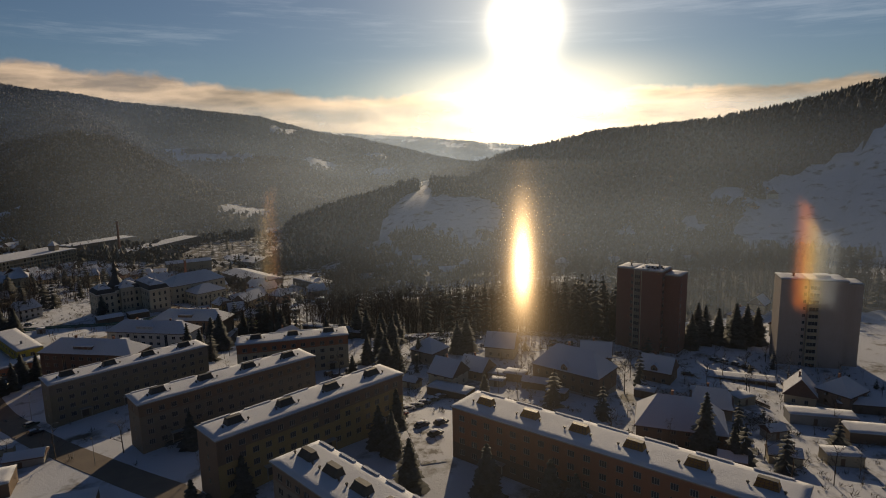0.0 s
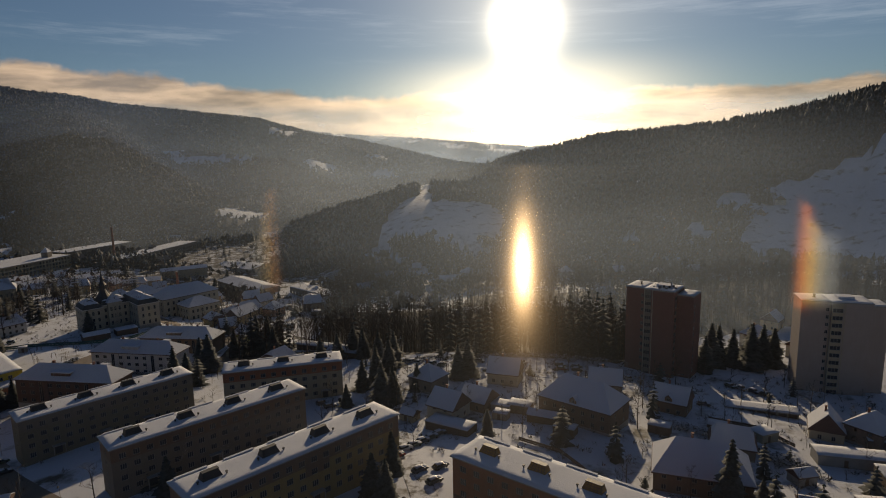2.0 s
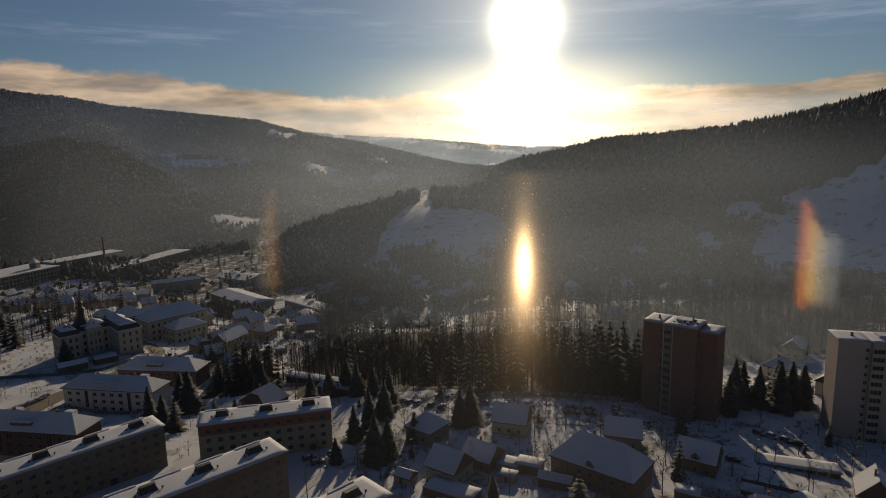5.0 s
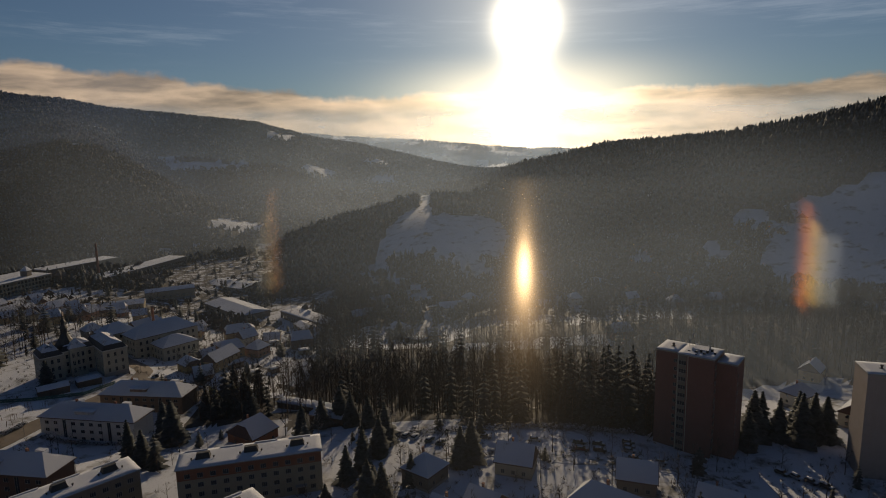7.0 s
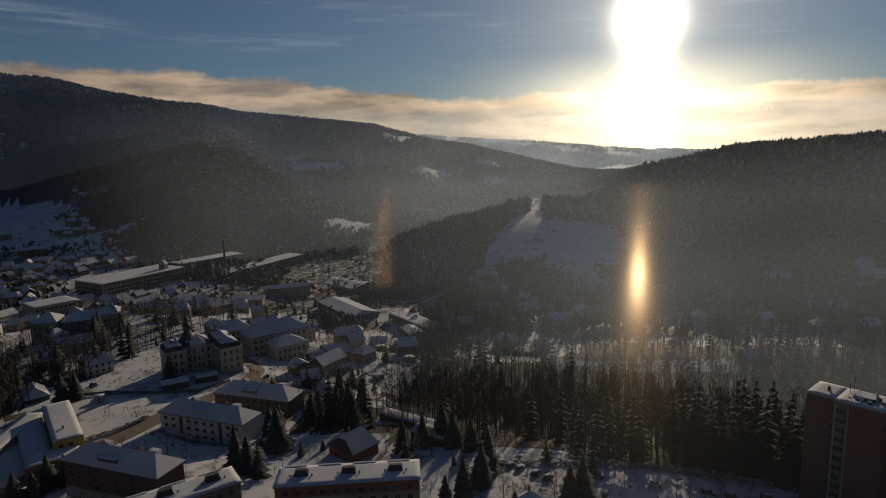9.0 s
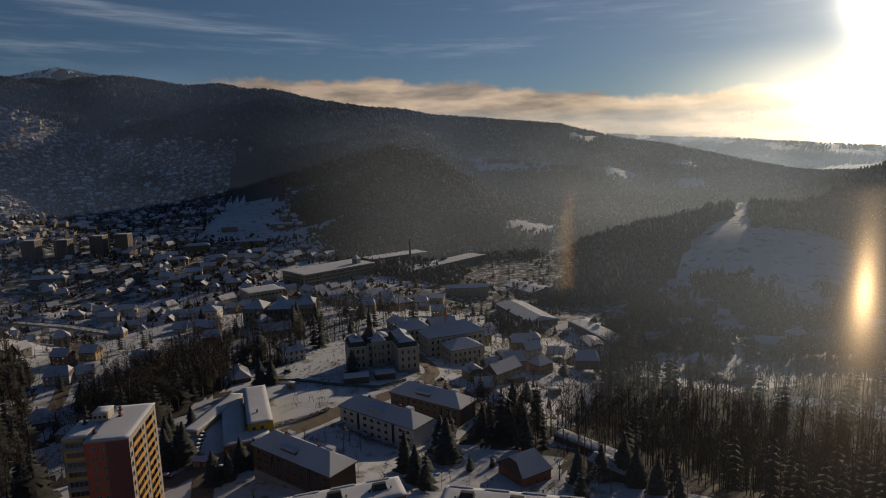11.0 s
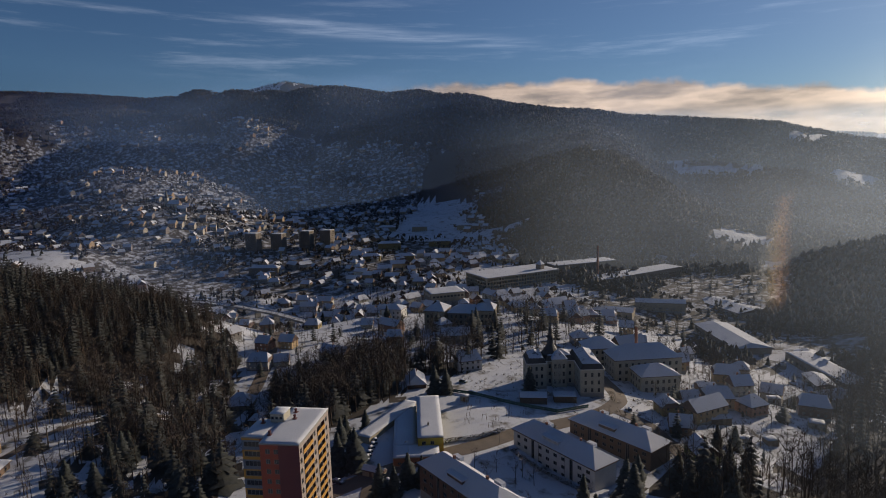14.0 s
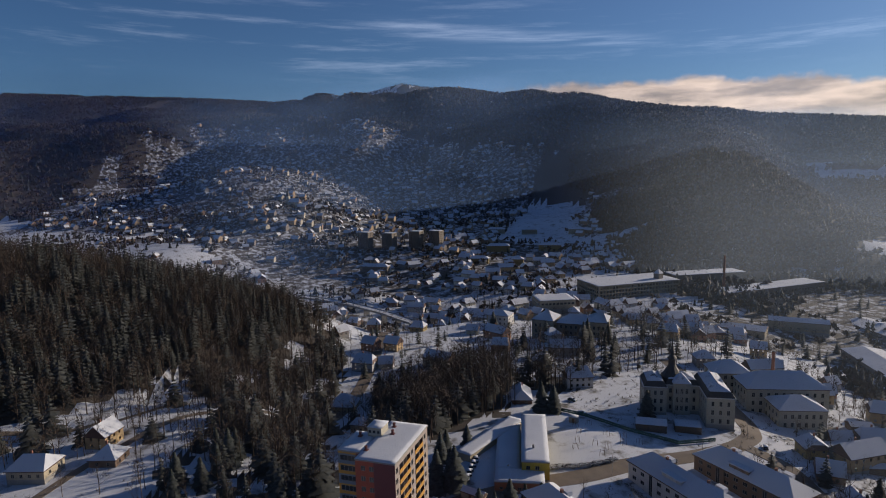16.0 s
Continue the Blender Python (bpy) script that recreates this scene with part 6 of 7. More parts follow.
house("dark house on the bank under the spruces", -319, 337, -13, 45, 11, 9, 5.0, 4.0, 0.3, BROWN, seed=21)

# more houses of the lower town
PROTOS = [house("pale house with a snow-covered gable roof", -379, 275, height(-379, 275), 25, 10, 8.5, 5.2, 4.2, 0.0, seed=31, panes=False),
          house("house with a hipped roof under snow", -431, 306, height(-431, 306), 60, 10, 9.5, 5.0, 4.0, 0.8, seed=32, panes=False),
          house("small cottage with a steep snowy roof", -405, 271, height(-405, 271), 100, 8.5, 7.5, 3.2, 4.2, 0.0, seed=33, panes=False),
          house("wide two-storey house with snowy roof", -345, 252, height(-345, 252), 40, 13, 9.5, 5.4, 4.4, 0.4, seed=34, panes=False),
          house("terraced house with long snowy roof", -497, 443, height(-497, 443), 35, 18, 9.5, 5.6, 4.2, 0.0, seed=35, panes=False)]
for k, (x, y, r) in enumerate(LANE_HOUSES + SCHOOL_HOUSES + BROOK_HOUSES):
    copy_thing(PROTOS[(k * 7 + k // 3) % 5], pose(x, y, height(x, y) - 0.1, 0, 0, r))

# the town on the far slope
p = spots(-1950, -250, 100, 1180, 18.5, 0.85)
z = heights(p[:, 0], p[:, 1])
busy = [(-440, 640, 95), (-330, 660, 90), (-360, 740, 80), (-315, 405, 50), (-360, 450, 45), (-390, 395, 22), (-280, 620, 60), (-215, 600, 70), (-190, 345, 45), (-170, 385, 45), (-330, 260, 45), (-250, 260, 60),
        (-870, 545, 55), (-700, 680, 60), (-370, 330, 40), (-420, 290, 40), (-150, 330, 40), (-300, 560, 30), (-190, 580, 70), (-120, 520, 70)]
keep = (inside(swayed(p), TOWN_EDGE) | (p[:, 0] > -640)) & ((p[:, 0] > -1100) | (rng.random(len(p)) < 0.6)) & (near_crest(p, SPUR) > 225) & (near_crest(p, KNOLL) > 160) & ~strip(p, -780, 800, -1050, 1150, 66)
keep &= ~strip(p, -760, 300, -611, 376, 24) & ~strip(p, -611, 376, -455, 380, 24) & ~strip(p, -900, 330, -517, 511, 26) & ~strip(p, -534, 382, -290, 212, 12) & (blotch(p, 190, 21) > -0.95) & ((p[:, 0] > -640) | (blotch(p, 120, 51) + 0.5 * blotch(p, 45, 52) > -0.2))
for bx, by, br in busy:
    keep &= np.hypot(p[:, 0] - bx, p[:, 1] - by) > br
p = p[keep]
turns = blotch(p, 260, 23)
far_shape = Shape()
order = np.argsort(np.hypot(p[:, 0] + 30, p[:, 1] - 110))
for k, i in enumerate(order):
    x, y = float(p[i, 0]), float(p[i, 1])
    spin = float(40 + 50 * turns[i]) + (90 if k % 3 == 0 else 0)
    if k < 215:
        copy_thing(PROTOS[(k * 3 + k // 5) % 5], pose(x, y, height(x, y) - 0.2, 0, 0, spin))
    else:
        m = pose(x, y, height(x, y) - 0.5, 0, 0, spin)
        L, W, H, rise = 7.5 + (k * 7 % 6), 7 + (k % 3), 3.2 + 1.2 * (k % 3), 3.2 + 0.5 * (k % 4)
        coat = 3 + k * 5 % 4
        q = Shape()
        q.box(0, 0, -2, L, W, H, coat)
        r0, r1 = (-0.4, W / 2, H + rise), (L + 0.4, W / 2, H + rise)
        a = [(-0.4, -0.4, H - 0.05), (L + 0.4, -0.4, H - 0.05), (L + 0.4, W + 0.4, H - 0.05), (-0.4, W + 0.4, H - 0.05)]
        q.face((a[0], a[1], r1, r0), 1)
        q.face((a[2], a[3], r0, r1), 1)
        q.face((a[1], a[2], r1), coat)
        q.face((a[3], a[0], r0), coat)
        q.box(L * 0.4, W * 0.55, H + rise * 0.5, L * 0.4 + 0.7, W * 0.55 + 0.7, H + rise + 1, 2)
        for px in (L * 0.2, L * 0.6):
            q.box(px, -0.06, 1.2, px + 1.2, 0.02, 2.6, 2)
            q.box(px, W - 0.02, 1.2, px + 1.2, W + 0.06, 2.6, 2)
        base = len(far_shape.v)
        far_shape.v += [tuple(m @ Vector(c)) for c in q.v]
        far_shape.f += [tuple(i2 + base for i2 in f) for f in q.f]
        far_shape.m += q.m
coats = [plaster("far_house_render", c) for c in ((0.42, 0.38, 0.31), (0.3, 0.2, 0.13), (0.22, 0.19, 0.17), (0.38, 0.28, 0.18))]
tagged(new("far_houses", far_shape.mesh("far_houses", [GREY, ROOF_SNOW, DARK, *coats])), "many small snow-roofed houses on the far slope", "houses", kind="stuff")

# blocks of flats in the far town
for lab, x, y, rot, L, W, H, st, mat in (("grey eight-storey tower of flats in the valley haze", -850, 505, 30, 18, 15, 24, 8, GREYBROWN), ("grey eight-storey tower of flats in the valley haze", -832, 536, 30, 18, 15, 24, 8, GREYBROWN),
                                         ("grey eight-storey tower of flats in the valley haze", -817, 575, 30, 18, 15, 25, 8, GREYBROWN), ("grey eight-storey tower of flats in the valley haze", -799, 600, 30, 18, 15, 25, 8, GREYBROWN),
                                         ("yellowish three-storey block of flats in the valley", -733, 660, 45, 34, 11, 9, 3, OCHRE), ("yellowish three-storey block of flats in the valley", -693, 728, 45, 34, 11, 9, 3, OCHRE),
                                         ("ochre three-storey block of flats in the valley", -851, 755, 45, 30, 11, 9, 3, SAND), ("ochre three-storey block of flats in the valley", -802, 791, 45, 26, 11, 9, 3, SAND),
                                         ("ochre three-storey block of flats in the valley", -746, 846, 45, 26, 11, 9, 3, SAND), ("yellowish three-storey block of flats in the valley", -672, 582, 45, 26, 11, 8, 3, OCHRE),
                                         ("yellowish three-storey block of flats in the valley", -635, 611, 45, 26, 11, 8, 3, OCHRE), ("long grey block of flats by the valley road", -765, 465, 40, 40, 11, 10, 3, GREYBROWN)):
    b = thing("far_block", pose(x, y, height(x, y) - 0.5, 0, 0, rot), lab, "apartment block", "blocks of flats in the far town")
    fl = (H - 1) / st
    walls(b, 0, 0, L, W, H, (rows_of(L, max(4, int(L / 3.4)), st, 1.0, fl, 1.5, 1.4), rows_of(W, 3, st, 1.0, fl, 1.3, 1.4), [], rows_of(W, 3, st, 1.0, fl, 1.3, 1.4)), [mat], lambda k, x, z: 0, glaze=())
    if st > 3:
        flat_roof(b, 0, 0, L, W, H, 90, 0.5)
    else:
        hip_roof(b, 0, 0, L, W, H, 3.4, 0.5)
ch = thing("church", pose(-1130, 500, height(-1130, 500), 0, 0, 40), "small church with a slim spire on the far slope", "church")
s = Shape()
s.box(0, 0, -2, 22, 11, 9)
part("nave", s.mesh("nave", [CREAM]), ch)
hip_roof(ch, 0, 0, 22, 11, 9, 7, 0.4, 0.3)
s = Shape()
s.box(-6, 2.5, -2, 0, 8.5, 20)
part("tower", s.mesh("tower", [CREAM]), ch)
s = Shape()
s.tube(-3, 5.5, 20, 36, 3.6, 0.1, 8)
part("spire", s.mesh("spire", [DARK]), ch)

# ---- sheds and garages among the gardens ----
GARDEN_SHEDS = [('long low shed with sagging snowy roof', -5.9, 177.4, -30, 13.7, 6, 2.6),
    ('small garden shed under snow', -14, 185, -30, 5, 4, 2.4),
    ('flat tin shed under snow', 14, 190, -25, 6, 5, 2.5),
    ('flat shed lit by low sun', 19, 189, -25, 7, 5, 2.8),
    ('long low shed under snow', 24, 181, -25, 9, 4, 2.4),
    ('small shed half buried in snow', 14, 184, -25, 4.5, 3.5, 2.2),
    ('long flat-roofed shed under snow', 96, 158, -15, 17, 6, 2.8),
    ('long flat-roofed shed under snow', 116, 168, -15, 16, 6, 2.8),
    ('flat-roofed workshop under snow', 104, 145, -15, 20, 7, 3.0),
    ('small shed in a snowy garden', 88, 170, 20, 6, 5, 2.5),
    ('small shed in a snowy garden', 84, 146, 10, 5, 4, 2.3),
    ('small shed in a snowy garden', 58, 176, -30, 6, 4, 2.3),
    ('small shed in a snowy garden', 76, 178, -30, 5, 4, 2.3),
    ('small shed in a snowy garden', 76, 132, -20, 7, 5, 2.4)]
STREET_SHEDS = [('snow-covered garage beside the lane', -128, 352, 50, 14, 6, 2.8),
    ('snow-covered garage beside the lane', -121, 330, 50, 6, 4, 2.4),
    ('flat brick store under snow', -52, 268, -20, 16, 8, 3.0),
    ('low kiosk with snowy roof', -26, 434, -33, 14, 7, 3.5),
    ('garden hut on the playground', -197, 281, 30, 3.5, 3, 2.4),
    ('low store by the town hall', -178, 300, 40, 12, 7, 2.8),
    ('low store by the town hall', -168, 312, 40, 10, 7, 2.8),
    ('small snow-covered bus shelter by the street', -123, 150, 20, 6, 2.5, 2.4),
    ('snow-covered garage by the street', -112, 141, 20, 9, 5, 2.6),
    ('snow-covered garage by the street', -84, 115, 20, 9, 6, 2.6),
    ('flat pavilion roof under snow', -114, 121, 25, 15, 9, 3.4),
    ('carport roof by the tower', -177, 211, 20, 8, 3, 2.4)]
SCHOOL_SHEDS = [('garden shed under snow below the school', -98, 336, 30, 6, 4, 2.4),
    ('garden shed under snow below the school', -90, 350, 55, 5, 4, 2.3),
    ('greenhouse-like low shed under snow', -112, 348, 50, 9, 3.5, 2.2),
    ('garden shed under snow below the school', -84, 384, 20, 6, 5, 2.5),
    ('garden shed under snow below the school', -108, 408, 35, 6, 4, 2.4),
    ('low garage under snow by the lane', -134, 388, 45, 9, 6, 2.6),
    ('snowy shed between the garden houses', 30, 172, -30, 6, 4, 2.4),
    ('snowy shed between the garden houses', 90, 132, -10, 8, 5, 2.6),
    ('snowy shed between the garden houses', 62, 128, -25, 6, 4, 2.4)]
for k, (lab, x, y, rot, L, W, H) in enumerate(GARDEN_SHEDS + STREET_SHEDS + SCHOOL_SHEDS):
    b = thing("shed", pose(x, y, height(x, y) - 0.1, 0, 0, rot), lab, "shed", "sheds and small outbuildings")
    walls(b, 0, 0, L, W, H, ([(L * 0.35, 0.05, L * 0.35 + 1.0, 2.0)], [], [], []), [(WOOD, SAND, GREY, BROWN)[k % 4]], lambda k, x, z: 0, glaze=(), deep=2)
    s = Shape()
    s.box(L * 0.35 + 0.01, 0.06, 0.05, L * 0.35 + 0.99, 0.1, 1.99)
    part("door", s.mesh("door", [WOOD]), b)
    if k % 3 == 1:
        hip_roof(b, 0, 0, L, W, H, 1.3, 0.3, 0.0)
    else:
        flat_roof(b, 0, 0, L, W, H, 100 + k, 0.15)


# ---- cars ----
def car(x, y, rot):
    c = thing("car", pose(x, y, height(x, y) + 0.05, 0, 0, rot), "parked car with snow on roof and bonnet", "car", "parked cars")
    s = Shape()
    prof = [(-2.1, 0.3), (2.1, 0.3), (2.15, 0.62), (1.95, 0.82), (1.0, 0.95), (-1.9, 0.98), (-2.15, 0.75)]
    for sg in (-0.85, 0.85):
        s.face([(a, sg, b) for a, b in (prof if sg < 0 else prof[::-1])])
    for i in range(len(prof)):
        (a, b), (e, f) = prof[i], prof[(i + 1) % len(prof)]
        s.face(((a, -0.85, b), (a, 0.85, b), (e, 0.85, f), (e, -0.85, f)))
    part("body", s.mesh("body", [CAR_PAINT]), c)
    s = Shape()
    lo, hi = [(-1.75, -0.78), (0.95, -0.78), (0.95, 0.78), (-1.75, 0.78)], [(-1.35, -0.62), (0.25, -0.62), (0.25, 0.62), (-1.35, 0.62)]
    for i in range(4):
        j = (i + 1) % 4
        s.face(((*lo[i], 0.96), (*lo[j], 0.96), (*hi[j], 1.42), (*hi[i], 1.42)))
    part("cabin_glazing", s.mesh("cabin_glazing", [GLASS]), c)
    part("snow_cover", snow_slab(-1.45, -0.68, 0.35, 0.68, 1.42, 0.14, 3, 0.5, 0.03).mesh("roof_snow", [ROOF_SNOW], True), c, "snow on the car roof")
    part("snow_cover", snow_slab(0.98, -0.7, 2.0, 0.7, 0.9, 0.1, 4, 0.4, 0.02).mesh("bonnet_snow", [ROOF_SNOW], True), c, "snow on the bonnet")
    for wx in (-1.3, 1.3):
        for wy in (-0.86, 0.7):
            w = Shape()
            ring = [(0.31 * math.cos(a * 0.5236), 0.31 * math.sin(a * 0.5236)) for a in range(12)]
            w.face([(wx + a, wy, 0.31 + b) for a, b in ring])
            w.face([(wx + a, wy + 0.16, 0.31 + b) for a, b in ring[::-1]])
            for i in range(12):
                (a, b), (e, f) = ring[i], ring[(i + 1) % 12]
                w.face(((wx + a, wy, 0.31 + b), (wx + a, wy + 0.16, 0.31 + b), (wx + e, wy + 0.16, 0.31 + f), (wx + e, wy, 0.31 + f)))
            part("wheel", w.mesh("wheel", [TYRE]), c)
    return c


first = car(-10.8, 161.6, 35)
LOT_CARS = [(-8.5, 164.4, 35), (-6.3, 167.3, 35), (-4.0, 170.2, 35), (-1.8, 173, 35), (-12.5, 157, 35), (-2.8, 142.5, 40), (-6.4, 148.4, 40), (-1.4, 150, 40), (83.7, 198.2, -20), (104, 222, -60), (107, 219.5, -60), (110, 217, -60),
    (113, 214.5, -60), (-40.5, 201.3, 20), (-37.4, 198.3, 20), (-33.4, 203.1, 20), (44.8, 236.6, -15), (44.3, 231.2, -15), (51.3, 236.8, -15), (50.2, 231.5, -15), (62.5, 241.5, -15), (61.5, 237.7, -15), (60.6, 233.9, -15), (60.3, 227.3, -10),
    (30.1, 236.7, -10), (13.6, 238.3, -10)]
STREET_CARS = [(-16.6, 244.4, 60), (-13, 242.4, 60), (-10, 240.2, 60), (-4.9, 237.1, 60), (-1.2, 234.6, 60), (68.5, 226.8, -30), (-190.7, 226.4, -35), (-188.9, 223.9, -35), (-186.7, 221.5, -35), (-192.7, 229, -35), (-184.5, 219, -35), (-180, 203, 20),
    (-165.9, 214.1, 20), (-215.4, 302.2, 10), (-201.1, 293, 40), (-141, 331, 120), (-120, 165, 45), (-126, 172, 60), (-113, 178, 50), (-80, 158, 45), (-99, 118, 20), (-92, 121, 70)]
for x, y, r in LOT_CARS + STREET_CARS:
    copy_thing(first, pose(x, y, height(x, y) + 0.05, 0, 0, r))


# ---- viaduct, fences, hedges, lamps ----
via = thing("road_viaduct", pose(0, 0, 0), "concrete road viaduct with snowy deck across the valley", "bridge")
deck = [(-760, 300), (-715, 331), (-663, 359), (-611, 376), (-553, 386), (-500, 388), (-455, 380)]
s = Shape()
for (ax, ay), (bx, by) in zip(deck, deck[1:]):
    d = math.hypot(bx - ax, by - ay)
    nx, ny = -(by - ay) / d * 4.5, (bx - ax) / d * 4.5
    q = [(ax - nx, ay - ny), (bx - nx, by - ny), (bx + nx, by + ny), (ax + nx, ay + ny)]
    s.face([(*v, -38.6) for v in q], 1)
    s.face([(*v, -40.0) for v in q[::-1]])
    s.face(((*q[0], -40), (*q[1], -40), (*q[1], -38), (*q[0], -38)))
    s.face(((*q[2], -40), (*q[3], -40), (*q[3], -38), (*q[2], -38)))
part("deck", s.mesh("deck", [GREY, ROAD]), via)
for k in range(len(deck) - 1):
    for u in (0.0, 0.5):
        x, y = deck[k][0] + (deck[k + 1][0] - deck[k][0]) * u, deck[k][1] + (deck[k + 1][1] - deck[k][1]) * u
        s = Shape()
        s.box(x - 1, y - 3, height(x, y) - 2, x + 1, y + 3, -40.0)
        part("pier", s.mesh("pier", [GREY]), via)


def fence(label, pts, high, mat, gap=2.5):
    f = thing("fence", pose(0, 0, 0), label, "fence")
    for (ax, ay), (bx, by) in zip(pts, pts[1:]):
        n = max(1, int(math.hypot(bx - ax, by - ay) / gap))
        for k in range(n):
            x0, y0, x1, y1 = ax + (bx - ax) * k / n, ay + (by - ay) * k / n, ax + (bx - ax) * (k + 1) / n, ay + (by - ay) * (k + 1) / n
            z0, z1 = height(x0, y0), height(x1, y1)
            s = Shape()
            s.limb((x0, y0, z0 - 0.3), (x0, y0, z0 + high + 0.1), 0.06, 0.06, 5)
            part("post", s.mesh("post", [mat]), f)
            s = Shape()
            for h0, h1 in ((0.15, high * 0.5), (high * 0.5 + 0.06, high)):
                s.face(((x0, y0, z0 + h0), (x1, y1, z1 + h0), (x1, y1, z1 + h1), (x0, y0, z0 + h1)))
                s.face(((x0 + 0.04, y0 + 0.04, z0 + h1), (x1 + 0.04, y1 + 0.04, z1 + h1), (x1 + 0.04, y1 + 0.04, z1 + h0), (x0 + 0.04, y0 + 0.04, z0 + h0)))
                s.face(((x0, y0, z0 + h1), (x1, y1, z1 + h1), (x1 + 0.04, y1 + 0.04, z1 + h1), (x0 + 0.04, y0 + 0.04, z0 + h1)))
            part("panel", s.mesh("panel", [mat]), f)
    return f


TEAL = plain("green_mesh_fence", (0.04, 0.11, 0.09), 0.7, 0.3)
fence("green fence round the playground and town hall yard", [(-212, 286), (-198, 292), (-178, 296), (-160, 303), (-154, 318)], 1.7, TEAL)
fence("weathered wooden garden fence", [(80, 186), (92, 180), (96, 168)], 1.2, WOOD)
fence("weathered wooden garden fence", [(20, 168), (30, 160), (34, 150)], 1.2, WOOD)
fence("low stone wall along the forest road", [(-261, 139.6), (-271, 156), (-284, 176)], 1.1, GREY, 3.0)


def hedge(label, pts, high, wide, seed):
    """A row of twiggy tufts."""
    r = np.random.default_rng(seed)
    v, t = [], []
    for (ax, ay), (bx, by) in zip(pts, pts[1:]):
        n = int(math.hypot(bx - ax, by - ay) * 60)
        for k in range(n):
            u = r.random()
            x, y = ax + (bx - ax) * u + r.normal() * wide * 0.3, ay + (by - ay) * u + r.normal() * wide * 0.3
            z = height(ax + (bx - ax) * u, ay + (by - ay) * u) + high * r.random() ** 0.7
            m = len(v)
            for _ in range(3):
                v.append((x + r.normal() * 0.27, y + r.normal() * 0.27, z + r.normal() * 0.16))
            t.append((m, m + 1, m + 2))
    return tagged(new("hedge", arrays_mesh("hedge", np.array(v), np.array(t), [HEDGE])), label, "hedge", kind="stuff")


hedge("dark clipped hedge between playground and road", [(-172, 246), (-166, 258), (-163.5, 271)], 1.5, 1.3, 1)
hedge("dark hedge behind the white apartment house", [(-157, 278), (-152, 290)], 1.3, 1.1, 2)
hedge("row of shrubs before the white apartment house", [(-152, 262), (-120, 257)], 1.0, 1.4, 3)
hedge("bushes in the snowy gardens", [(84, 160), (92, 152), (80, 172), (64, 182)], 1.8, 3.0, 4)
hedge("bushes below the bare trees", [(-20, 243), (10, 246), (40, 250), (66, 250)], 1.2, 3.0, 5)

lp = None
for x, y in ((-106, 152), (-88, 140), (-14, 168), (79, 208), (66, 222), (-172, 228), (-158, 262), (-152, 306), (-149, 332), (30, 226), (-130, 178), (-9, 196)):
    if lp is None:
        lp = thing("street_lamp", pose(x, y, height(x, y)), "grey steel street lamp beside the road", "street lamp", "street lamps")
        s = Shape()
        s.tube(0, 0, -0.3, 7.5, 0.09, 0.05, 7)
        s.limb((0, 0, 7.4), (1.4, 0, 7.9), 0.05, 0.04, 6)
        part("pole", s.mesh("pole", [GREY]), lp)
        s = Shape()
        s.box(1.2, -0.15, 7.8, 2.0, 0.15, 7.98)
        part("lamp_head", s.mesh("lamp_head", [DARK]), lp)
    else:
        copy_thing(lp, pose(x, y, height(x, y), 0, 0, x * 13 % 360))

# playground pieces on the snow
for k, (x, y) in enumerate(((-180.6, 283.4), (-176, 272), (-170, 282), (-186, 276), (-167, 290), (-190, 287), (-178, 266), (-172, 276), (-183, 270), (-193, 279), (-169, 268), (-174, 287))):
    t = thing("climbing_frame", pose(x, y, height(x, y), 0, 0, 40 * k), "small playground climbing frame standing in snow", "climbing frame", "playground frames")
    for px, py in ((0, 0), (2, 0), (0, 1.4), (2, 1.4)):
        s = Shape()
        s.limb((px, py, -0.2), (px + (0.3 if px == 0 else -0.3), py, 2.0), 0.07, 0.06, 5)
        part("leg", s.mesh("leg", [WOOD]), t)
    s = Shape()
    s.limb((0.3, 0.7, 2.0), (1.7, 0.7, 2.0), 0.06, 0.06, 5)
    part("beam", s.mesh("beam", [(RED_TIN, WOOD)[k % 2]]), t)


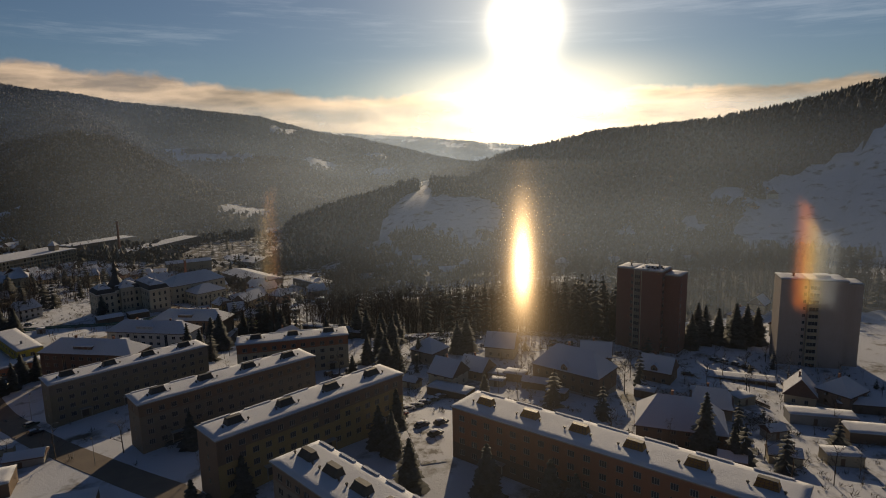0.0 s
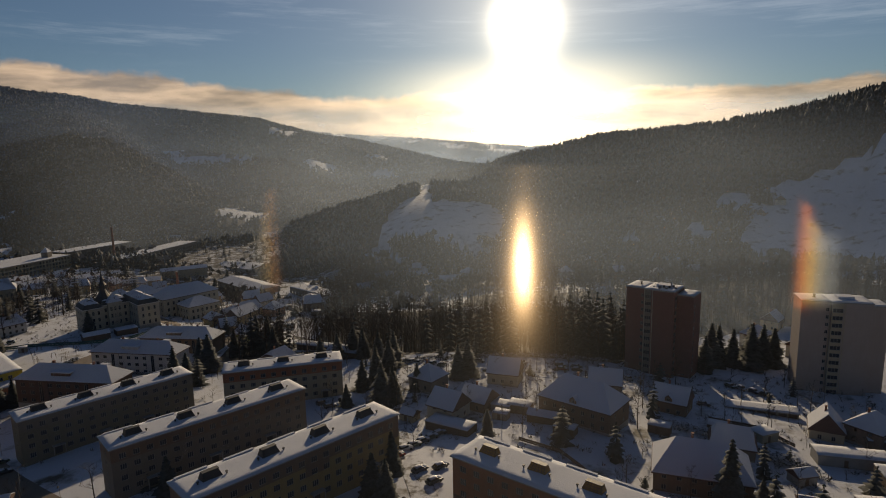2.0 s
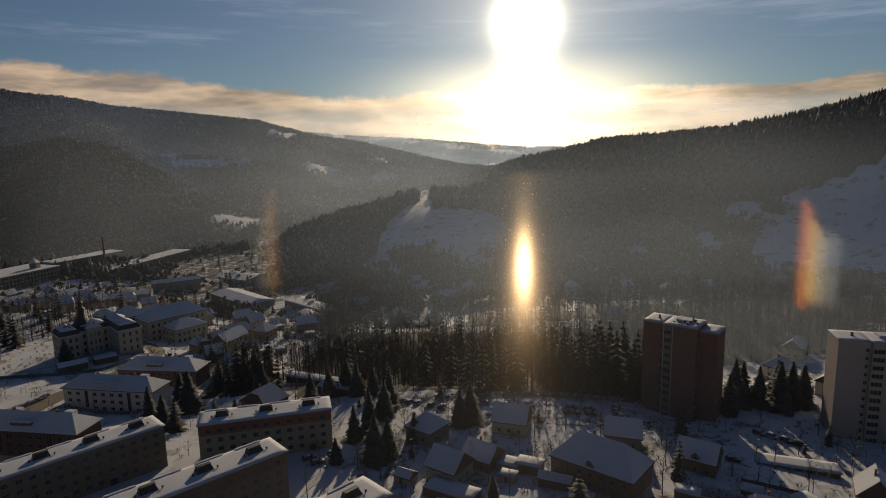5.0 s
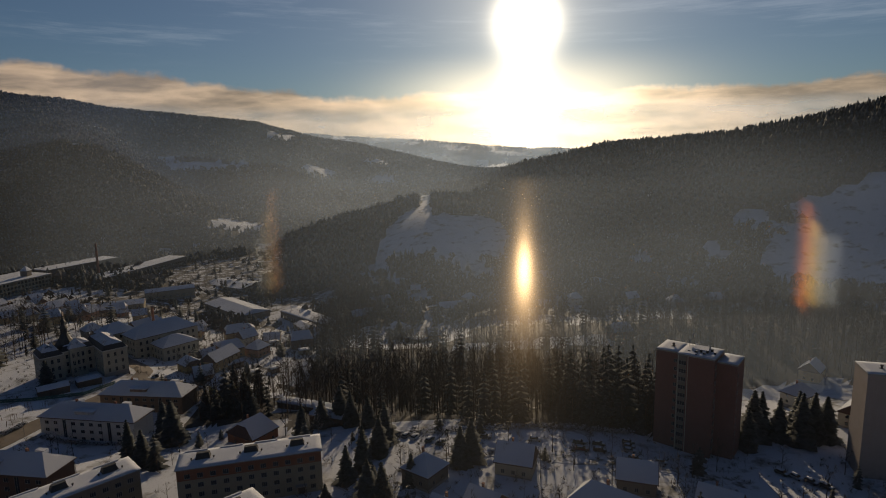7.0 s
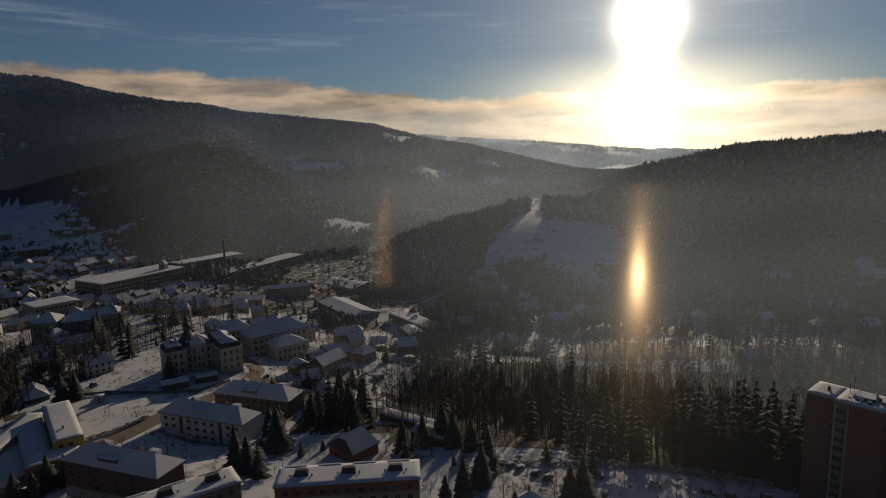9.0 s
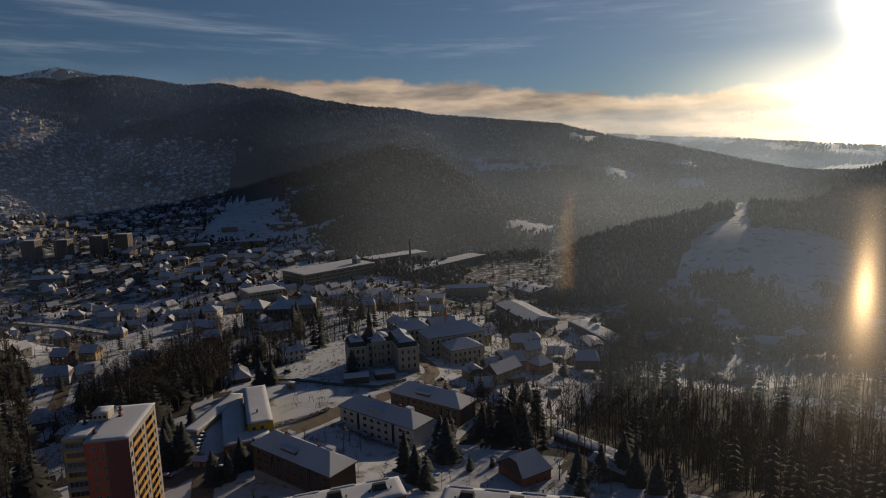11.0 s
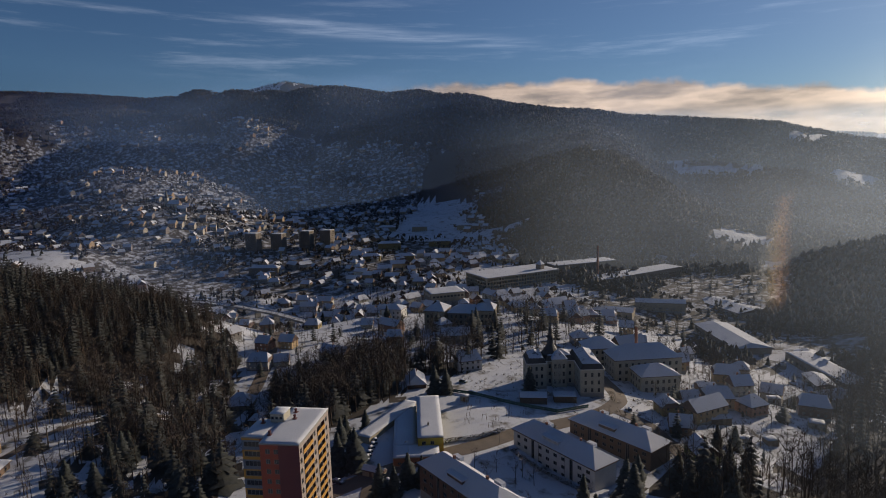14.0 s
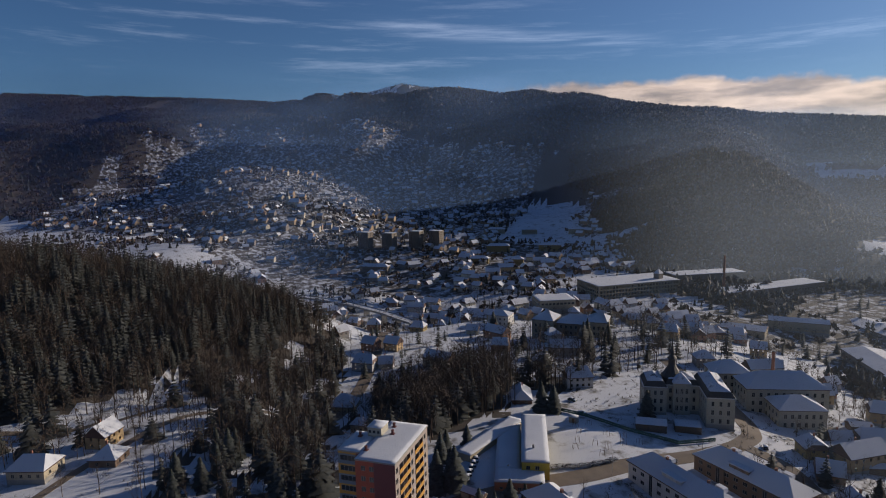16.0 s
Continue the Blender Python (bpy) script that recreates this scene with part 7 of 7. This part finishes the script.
# ---- haze sheets and aimed sun glints in the cold air ----
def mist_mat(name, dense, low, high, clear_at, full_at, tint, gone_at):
    """Haze put in as a thin tinted sheet that the low sun shines through, thickest at mid height."""
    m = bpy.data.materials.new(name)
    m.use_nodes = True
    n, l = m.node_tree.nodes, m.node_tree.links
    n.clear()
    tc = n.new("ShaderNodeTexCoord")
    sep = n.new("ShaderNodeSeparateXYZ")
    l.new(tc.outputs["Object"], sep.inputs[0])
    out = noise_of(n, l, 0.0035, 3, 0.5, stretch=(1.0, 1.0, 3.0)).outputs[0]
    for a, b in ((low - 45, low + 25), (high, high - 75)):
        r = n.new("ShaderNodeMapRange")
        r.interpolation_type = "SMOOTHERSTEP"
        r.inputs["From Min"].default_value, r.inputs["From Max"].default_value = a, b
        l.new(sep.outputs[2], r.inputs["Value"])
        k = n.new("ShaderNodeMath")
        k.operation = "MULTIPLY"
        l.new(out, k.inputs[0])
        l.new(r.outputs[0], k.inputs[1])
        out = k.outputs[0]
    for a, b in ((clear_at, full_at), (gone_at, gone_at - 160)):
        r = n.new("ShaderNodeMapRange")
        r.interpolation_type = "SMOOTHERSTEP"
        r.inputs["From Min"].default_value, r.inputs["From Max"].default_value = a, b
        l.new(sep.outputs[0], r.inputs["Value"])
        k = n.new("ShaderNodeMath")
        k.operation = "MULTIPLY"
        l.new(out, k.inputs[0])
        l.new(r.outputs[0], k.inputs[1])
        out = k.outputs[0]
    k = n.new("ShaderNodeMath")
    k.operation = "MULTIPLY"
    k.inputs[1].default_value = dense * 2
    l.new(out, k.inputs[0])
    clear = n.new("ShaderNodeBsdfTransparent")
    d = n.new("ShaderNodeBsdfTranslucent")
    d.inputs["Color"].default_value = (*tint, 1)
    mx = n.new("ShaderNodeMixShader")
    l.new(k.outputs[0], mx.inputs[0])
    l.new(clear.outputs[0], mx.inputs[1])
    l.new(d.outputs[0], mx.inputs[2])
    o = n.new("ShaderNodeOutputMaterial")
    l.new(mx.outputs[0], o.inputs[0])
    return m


# blue of distance, put into the colour of the western haze sheets
BLUE_HAZE = (0.32, 0.52, 1.0)


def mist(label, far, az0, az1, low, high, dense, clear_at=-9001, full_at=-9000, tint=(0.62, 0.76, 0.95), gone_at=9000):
    """An upright curved sheet standing in for the haze hanging in the valley."""
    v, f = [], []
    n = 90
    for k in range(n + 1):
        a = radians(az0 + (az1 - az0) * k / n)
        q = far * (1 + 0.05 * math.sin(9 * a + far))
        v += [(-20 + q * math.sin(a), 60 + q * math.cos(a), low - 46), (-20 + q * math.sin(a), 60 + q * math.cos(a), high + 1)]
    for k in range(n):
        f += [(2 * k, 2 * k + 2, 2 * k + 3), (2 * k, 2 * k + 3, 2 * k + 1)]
    me = arrays_mesh("haze_sheet", np.array(v), np.array(f), [mist_mat("haze_sheet", dense, low, high, clear_at, full_at, tint, gone_at)])
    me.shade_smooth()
    return tagged(new("haze_sheet", me), label, "mist", kind="stuff")


mist("thin frosty mist among the bare trees", 290, -30, 70, -45, 80, 0.068, -165, 30)
mist("thin sunlit frosty mist below the hillside", 405, -62, 60, 15, 140, 0.085, -350, 60)
mist("sunlit veil of mist in the gap of the hills", 820, -64, 9, -30, 190, 0.125, -680, -110, (0.64, 0.76, 0.93), 130)
mist("blue-tinted haze sheet over the far town", 560, -110, -50, -30, 220, 0.05, -425, -600, BLUE_HAZE)
mist("blue-tinted haze sheet over the upper town", 1250, -112, -14, 0, 300, 0.062, -330, -720, BLUE_HAZE)
mist("blue-tinted haze sheet before the long hill", 1500, -45, 30, 10, 240, 0.03, -1050, -800, (0.42, 0.66, 1.0))
mist("blue-tinted haze sheet below the uplands", 1780, -112, -36, 20, 330, 0.055, -1050, -1500, BLUE_HAZE)
mist("blue-tinted haze sheet before the farthest uplands", 2500, -112, -38, 60, 480, 0.06, -1540, -2000, BLUE_HAZE)
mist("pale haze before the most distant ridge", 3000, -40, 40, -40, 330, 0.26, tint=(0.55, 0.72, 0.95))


def glint_sheet_mat(name):
    """Clear sheet for ice crystals: aimed lobes put in a sun glint below the horizon, a glow and coloured columns to
    either hand.
    """
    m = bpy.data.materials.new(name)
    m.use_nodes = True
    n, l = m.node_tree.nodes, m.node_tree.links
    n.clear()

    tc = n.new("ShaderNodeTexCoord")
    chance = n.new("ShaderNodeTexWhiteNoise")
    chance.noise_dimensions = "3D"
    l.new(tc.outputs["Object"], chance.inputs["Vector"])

    def lobe(normal, rough, colour, sway=(0, 0, 0)):
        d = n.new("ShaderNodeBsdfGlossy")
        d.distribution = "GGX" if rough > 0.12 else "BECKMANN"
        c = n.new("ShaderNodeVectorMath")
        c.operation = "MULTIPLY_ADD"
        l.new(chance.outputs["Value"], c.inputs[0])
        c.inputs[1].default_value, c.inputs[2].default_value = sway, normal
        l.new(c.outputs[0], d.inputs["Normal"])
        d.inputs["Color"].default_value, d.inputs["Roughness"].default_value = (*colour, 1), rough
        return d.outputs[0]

    def thinning(centre, full_at, gone_at, low):
        v = n.new("ShaderNodeVectorMath")
        v.operation = "DISTANCE"
        l.new(tc.outputs["Object"], v.inputs[0])
        v.inputs[1].default_value = centre
        r = n.new("ShaderNodeMapRange")
        r.interpolation_type = "SMOOTHSTEP"
        for key, x in zip(("From Min", "From Max", "To Min", "To Max"), (full_at, gone_at, 1.0, low)):
            r.inputs[key].default_value = x
        l.new(v.outputs["Value"], r.inputs["Value"])
        return r.outputs[0]

    def times(a, b):
        k = n.new("ShaderNodeMath")
        k.operation = "MULTIPLY"
        for sock, v in zip(k.inputs, (a, b)):
            if isinstance(v, float):
                sock.default_value = v
            else:
                l.new(v, sock)
        return k.outputs[0]

    def blend(fac, a, b):
        x = n.new("ShaderNodeMixShader")
        l.new(fac, x.inputs[0])
        l.new(a, x.inputs[1])
        l.new(b, x.inputs[2])
        return x.outputs[0]

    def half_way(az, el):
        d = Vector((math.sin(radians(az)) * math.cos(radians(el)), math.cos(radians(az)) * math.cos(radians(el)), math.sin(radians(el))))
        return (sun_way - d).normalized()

    rim = thinning((20, 250, 68), 280.0, 560.0, 0.0)
    level = times(times(thinning((12, 60, 68), 30.0, 230.0, 0.26), rim), GLINT_WEIGHT)
    # normal aimed to set the painted-in glint at a chosen dip
    shader = blend(level, n.new("ShaderNodeBsdfTransparent").outputs[0], lobe(half_way(7.6, -11.2), 0.165, (1.0, 0.78, 0.55)))
    # broad rough lobe put in as a glow that lifts the darks
    shader = blend(times(rim, GLOW_DENSITY), shader, lobe(half_way(7.6, -11.2), 0.62, (0.8, 0.9, 1.0)))
    # sundog columns put in as coloured lobes, each aimed at its heading
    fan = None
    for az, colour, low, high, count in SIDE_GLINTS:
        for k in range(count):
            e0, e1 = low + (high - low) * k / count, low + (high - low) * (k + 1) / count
            f = lobe(half_way(az, e0), 0.07, colour, half_way(az, e1) - half_way(az, e0))
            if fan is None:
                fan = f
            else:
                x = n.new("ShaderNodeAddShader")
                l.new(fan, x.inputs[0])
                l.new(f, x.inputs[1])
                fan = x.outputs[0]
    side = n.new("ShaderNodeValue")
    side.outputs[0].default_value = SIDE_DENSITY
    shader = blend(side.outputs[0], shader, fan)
    l.new(shader, n.new("ShaderNodeOutputMaterial").inputs[0])
    return m


GLINT_WEIGHT, GLOW_DENSITY, SIDE_DENSITY = 0.006, 0.0058, 0.000024
# heading, colour, lowest and highest elevation of the coloured columns put in by aimed lobes
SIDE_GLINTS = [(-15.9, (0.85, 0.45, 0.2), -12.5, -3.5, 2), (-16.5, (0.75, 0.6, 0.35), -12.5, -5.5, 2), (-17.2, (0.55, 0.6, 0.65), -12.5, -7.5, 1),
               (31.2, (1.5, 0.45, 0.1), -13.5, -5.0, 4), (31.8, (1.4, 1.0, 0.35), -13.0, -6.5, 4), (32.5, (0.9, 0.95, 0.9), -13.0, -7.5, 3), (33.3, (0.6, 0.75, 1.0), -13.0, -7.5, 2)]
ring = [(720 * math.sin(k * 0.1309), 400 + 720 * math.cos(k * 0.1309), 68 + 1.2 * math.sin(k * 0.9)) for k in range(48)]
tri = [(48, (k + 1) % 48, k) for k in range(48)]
tagged(new("glint_sheet", arrays_mesh("glint_sheet", np.array(ring + [(0, 400, 68)]), np.array(tri), [glint_sheet_mat("glint_sheet")])), "clear sheet with sun glints put in to stand for ice crystals", "ice crystals", kind="stuff")
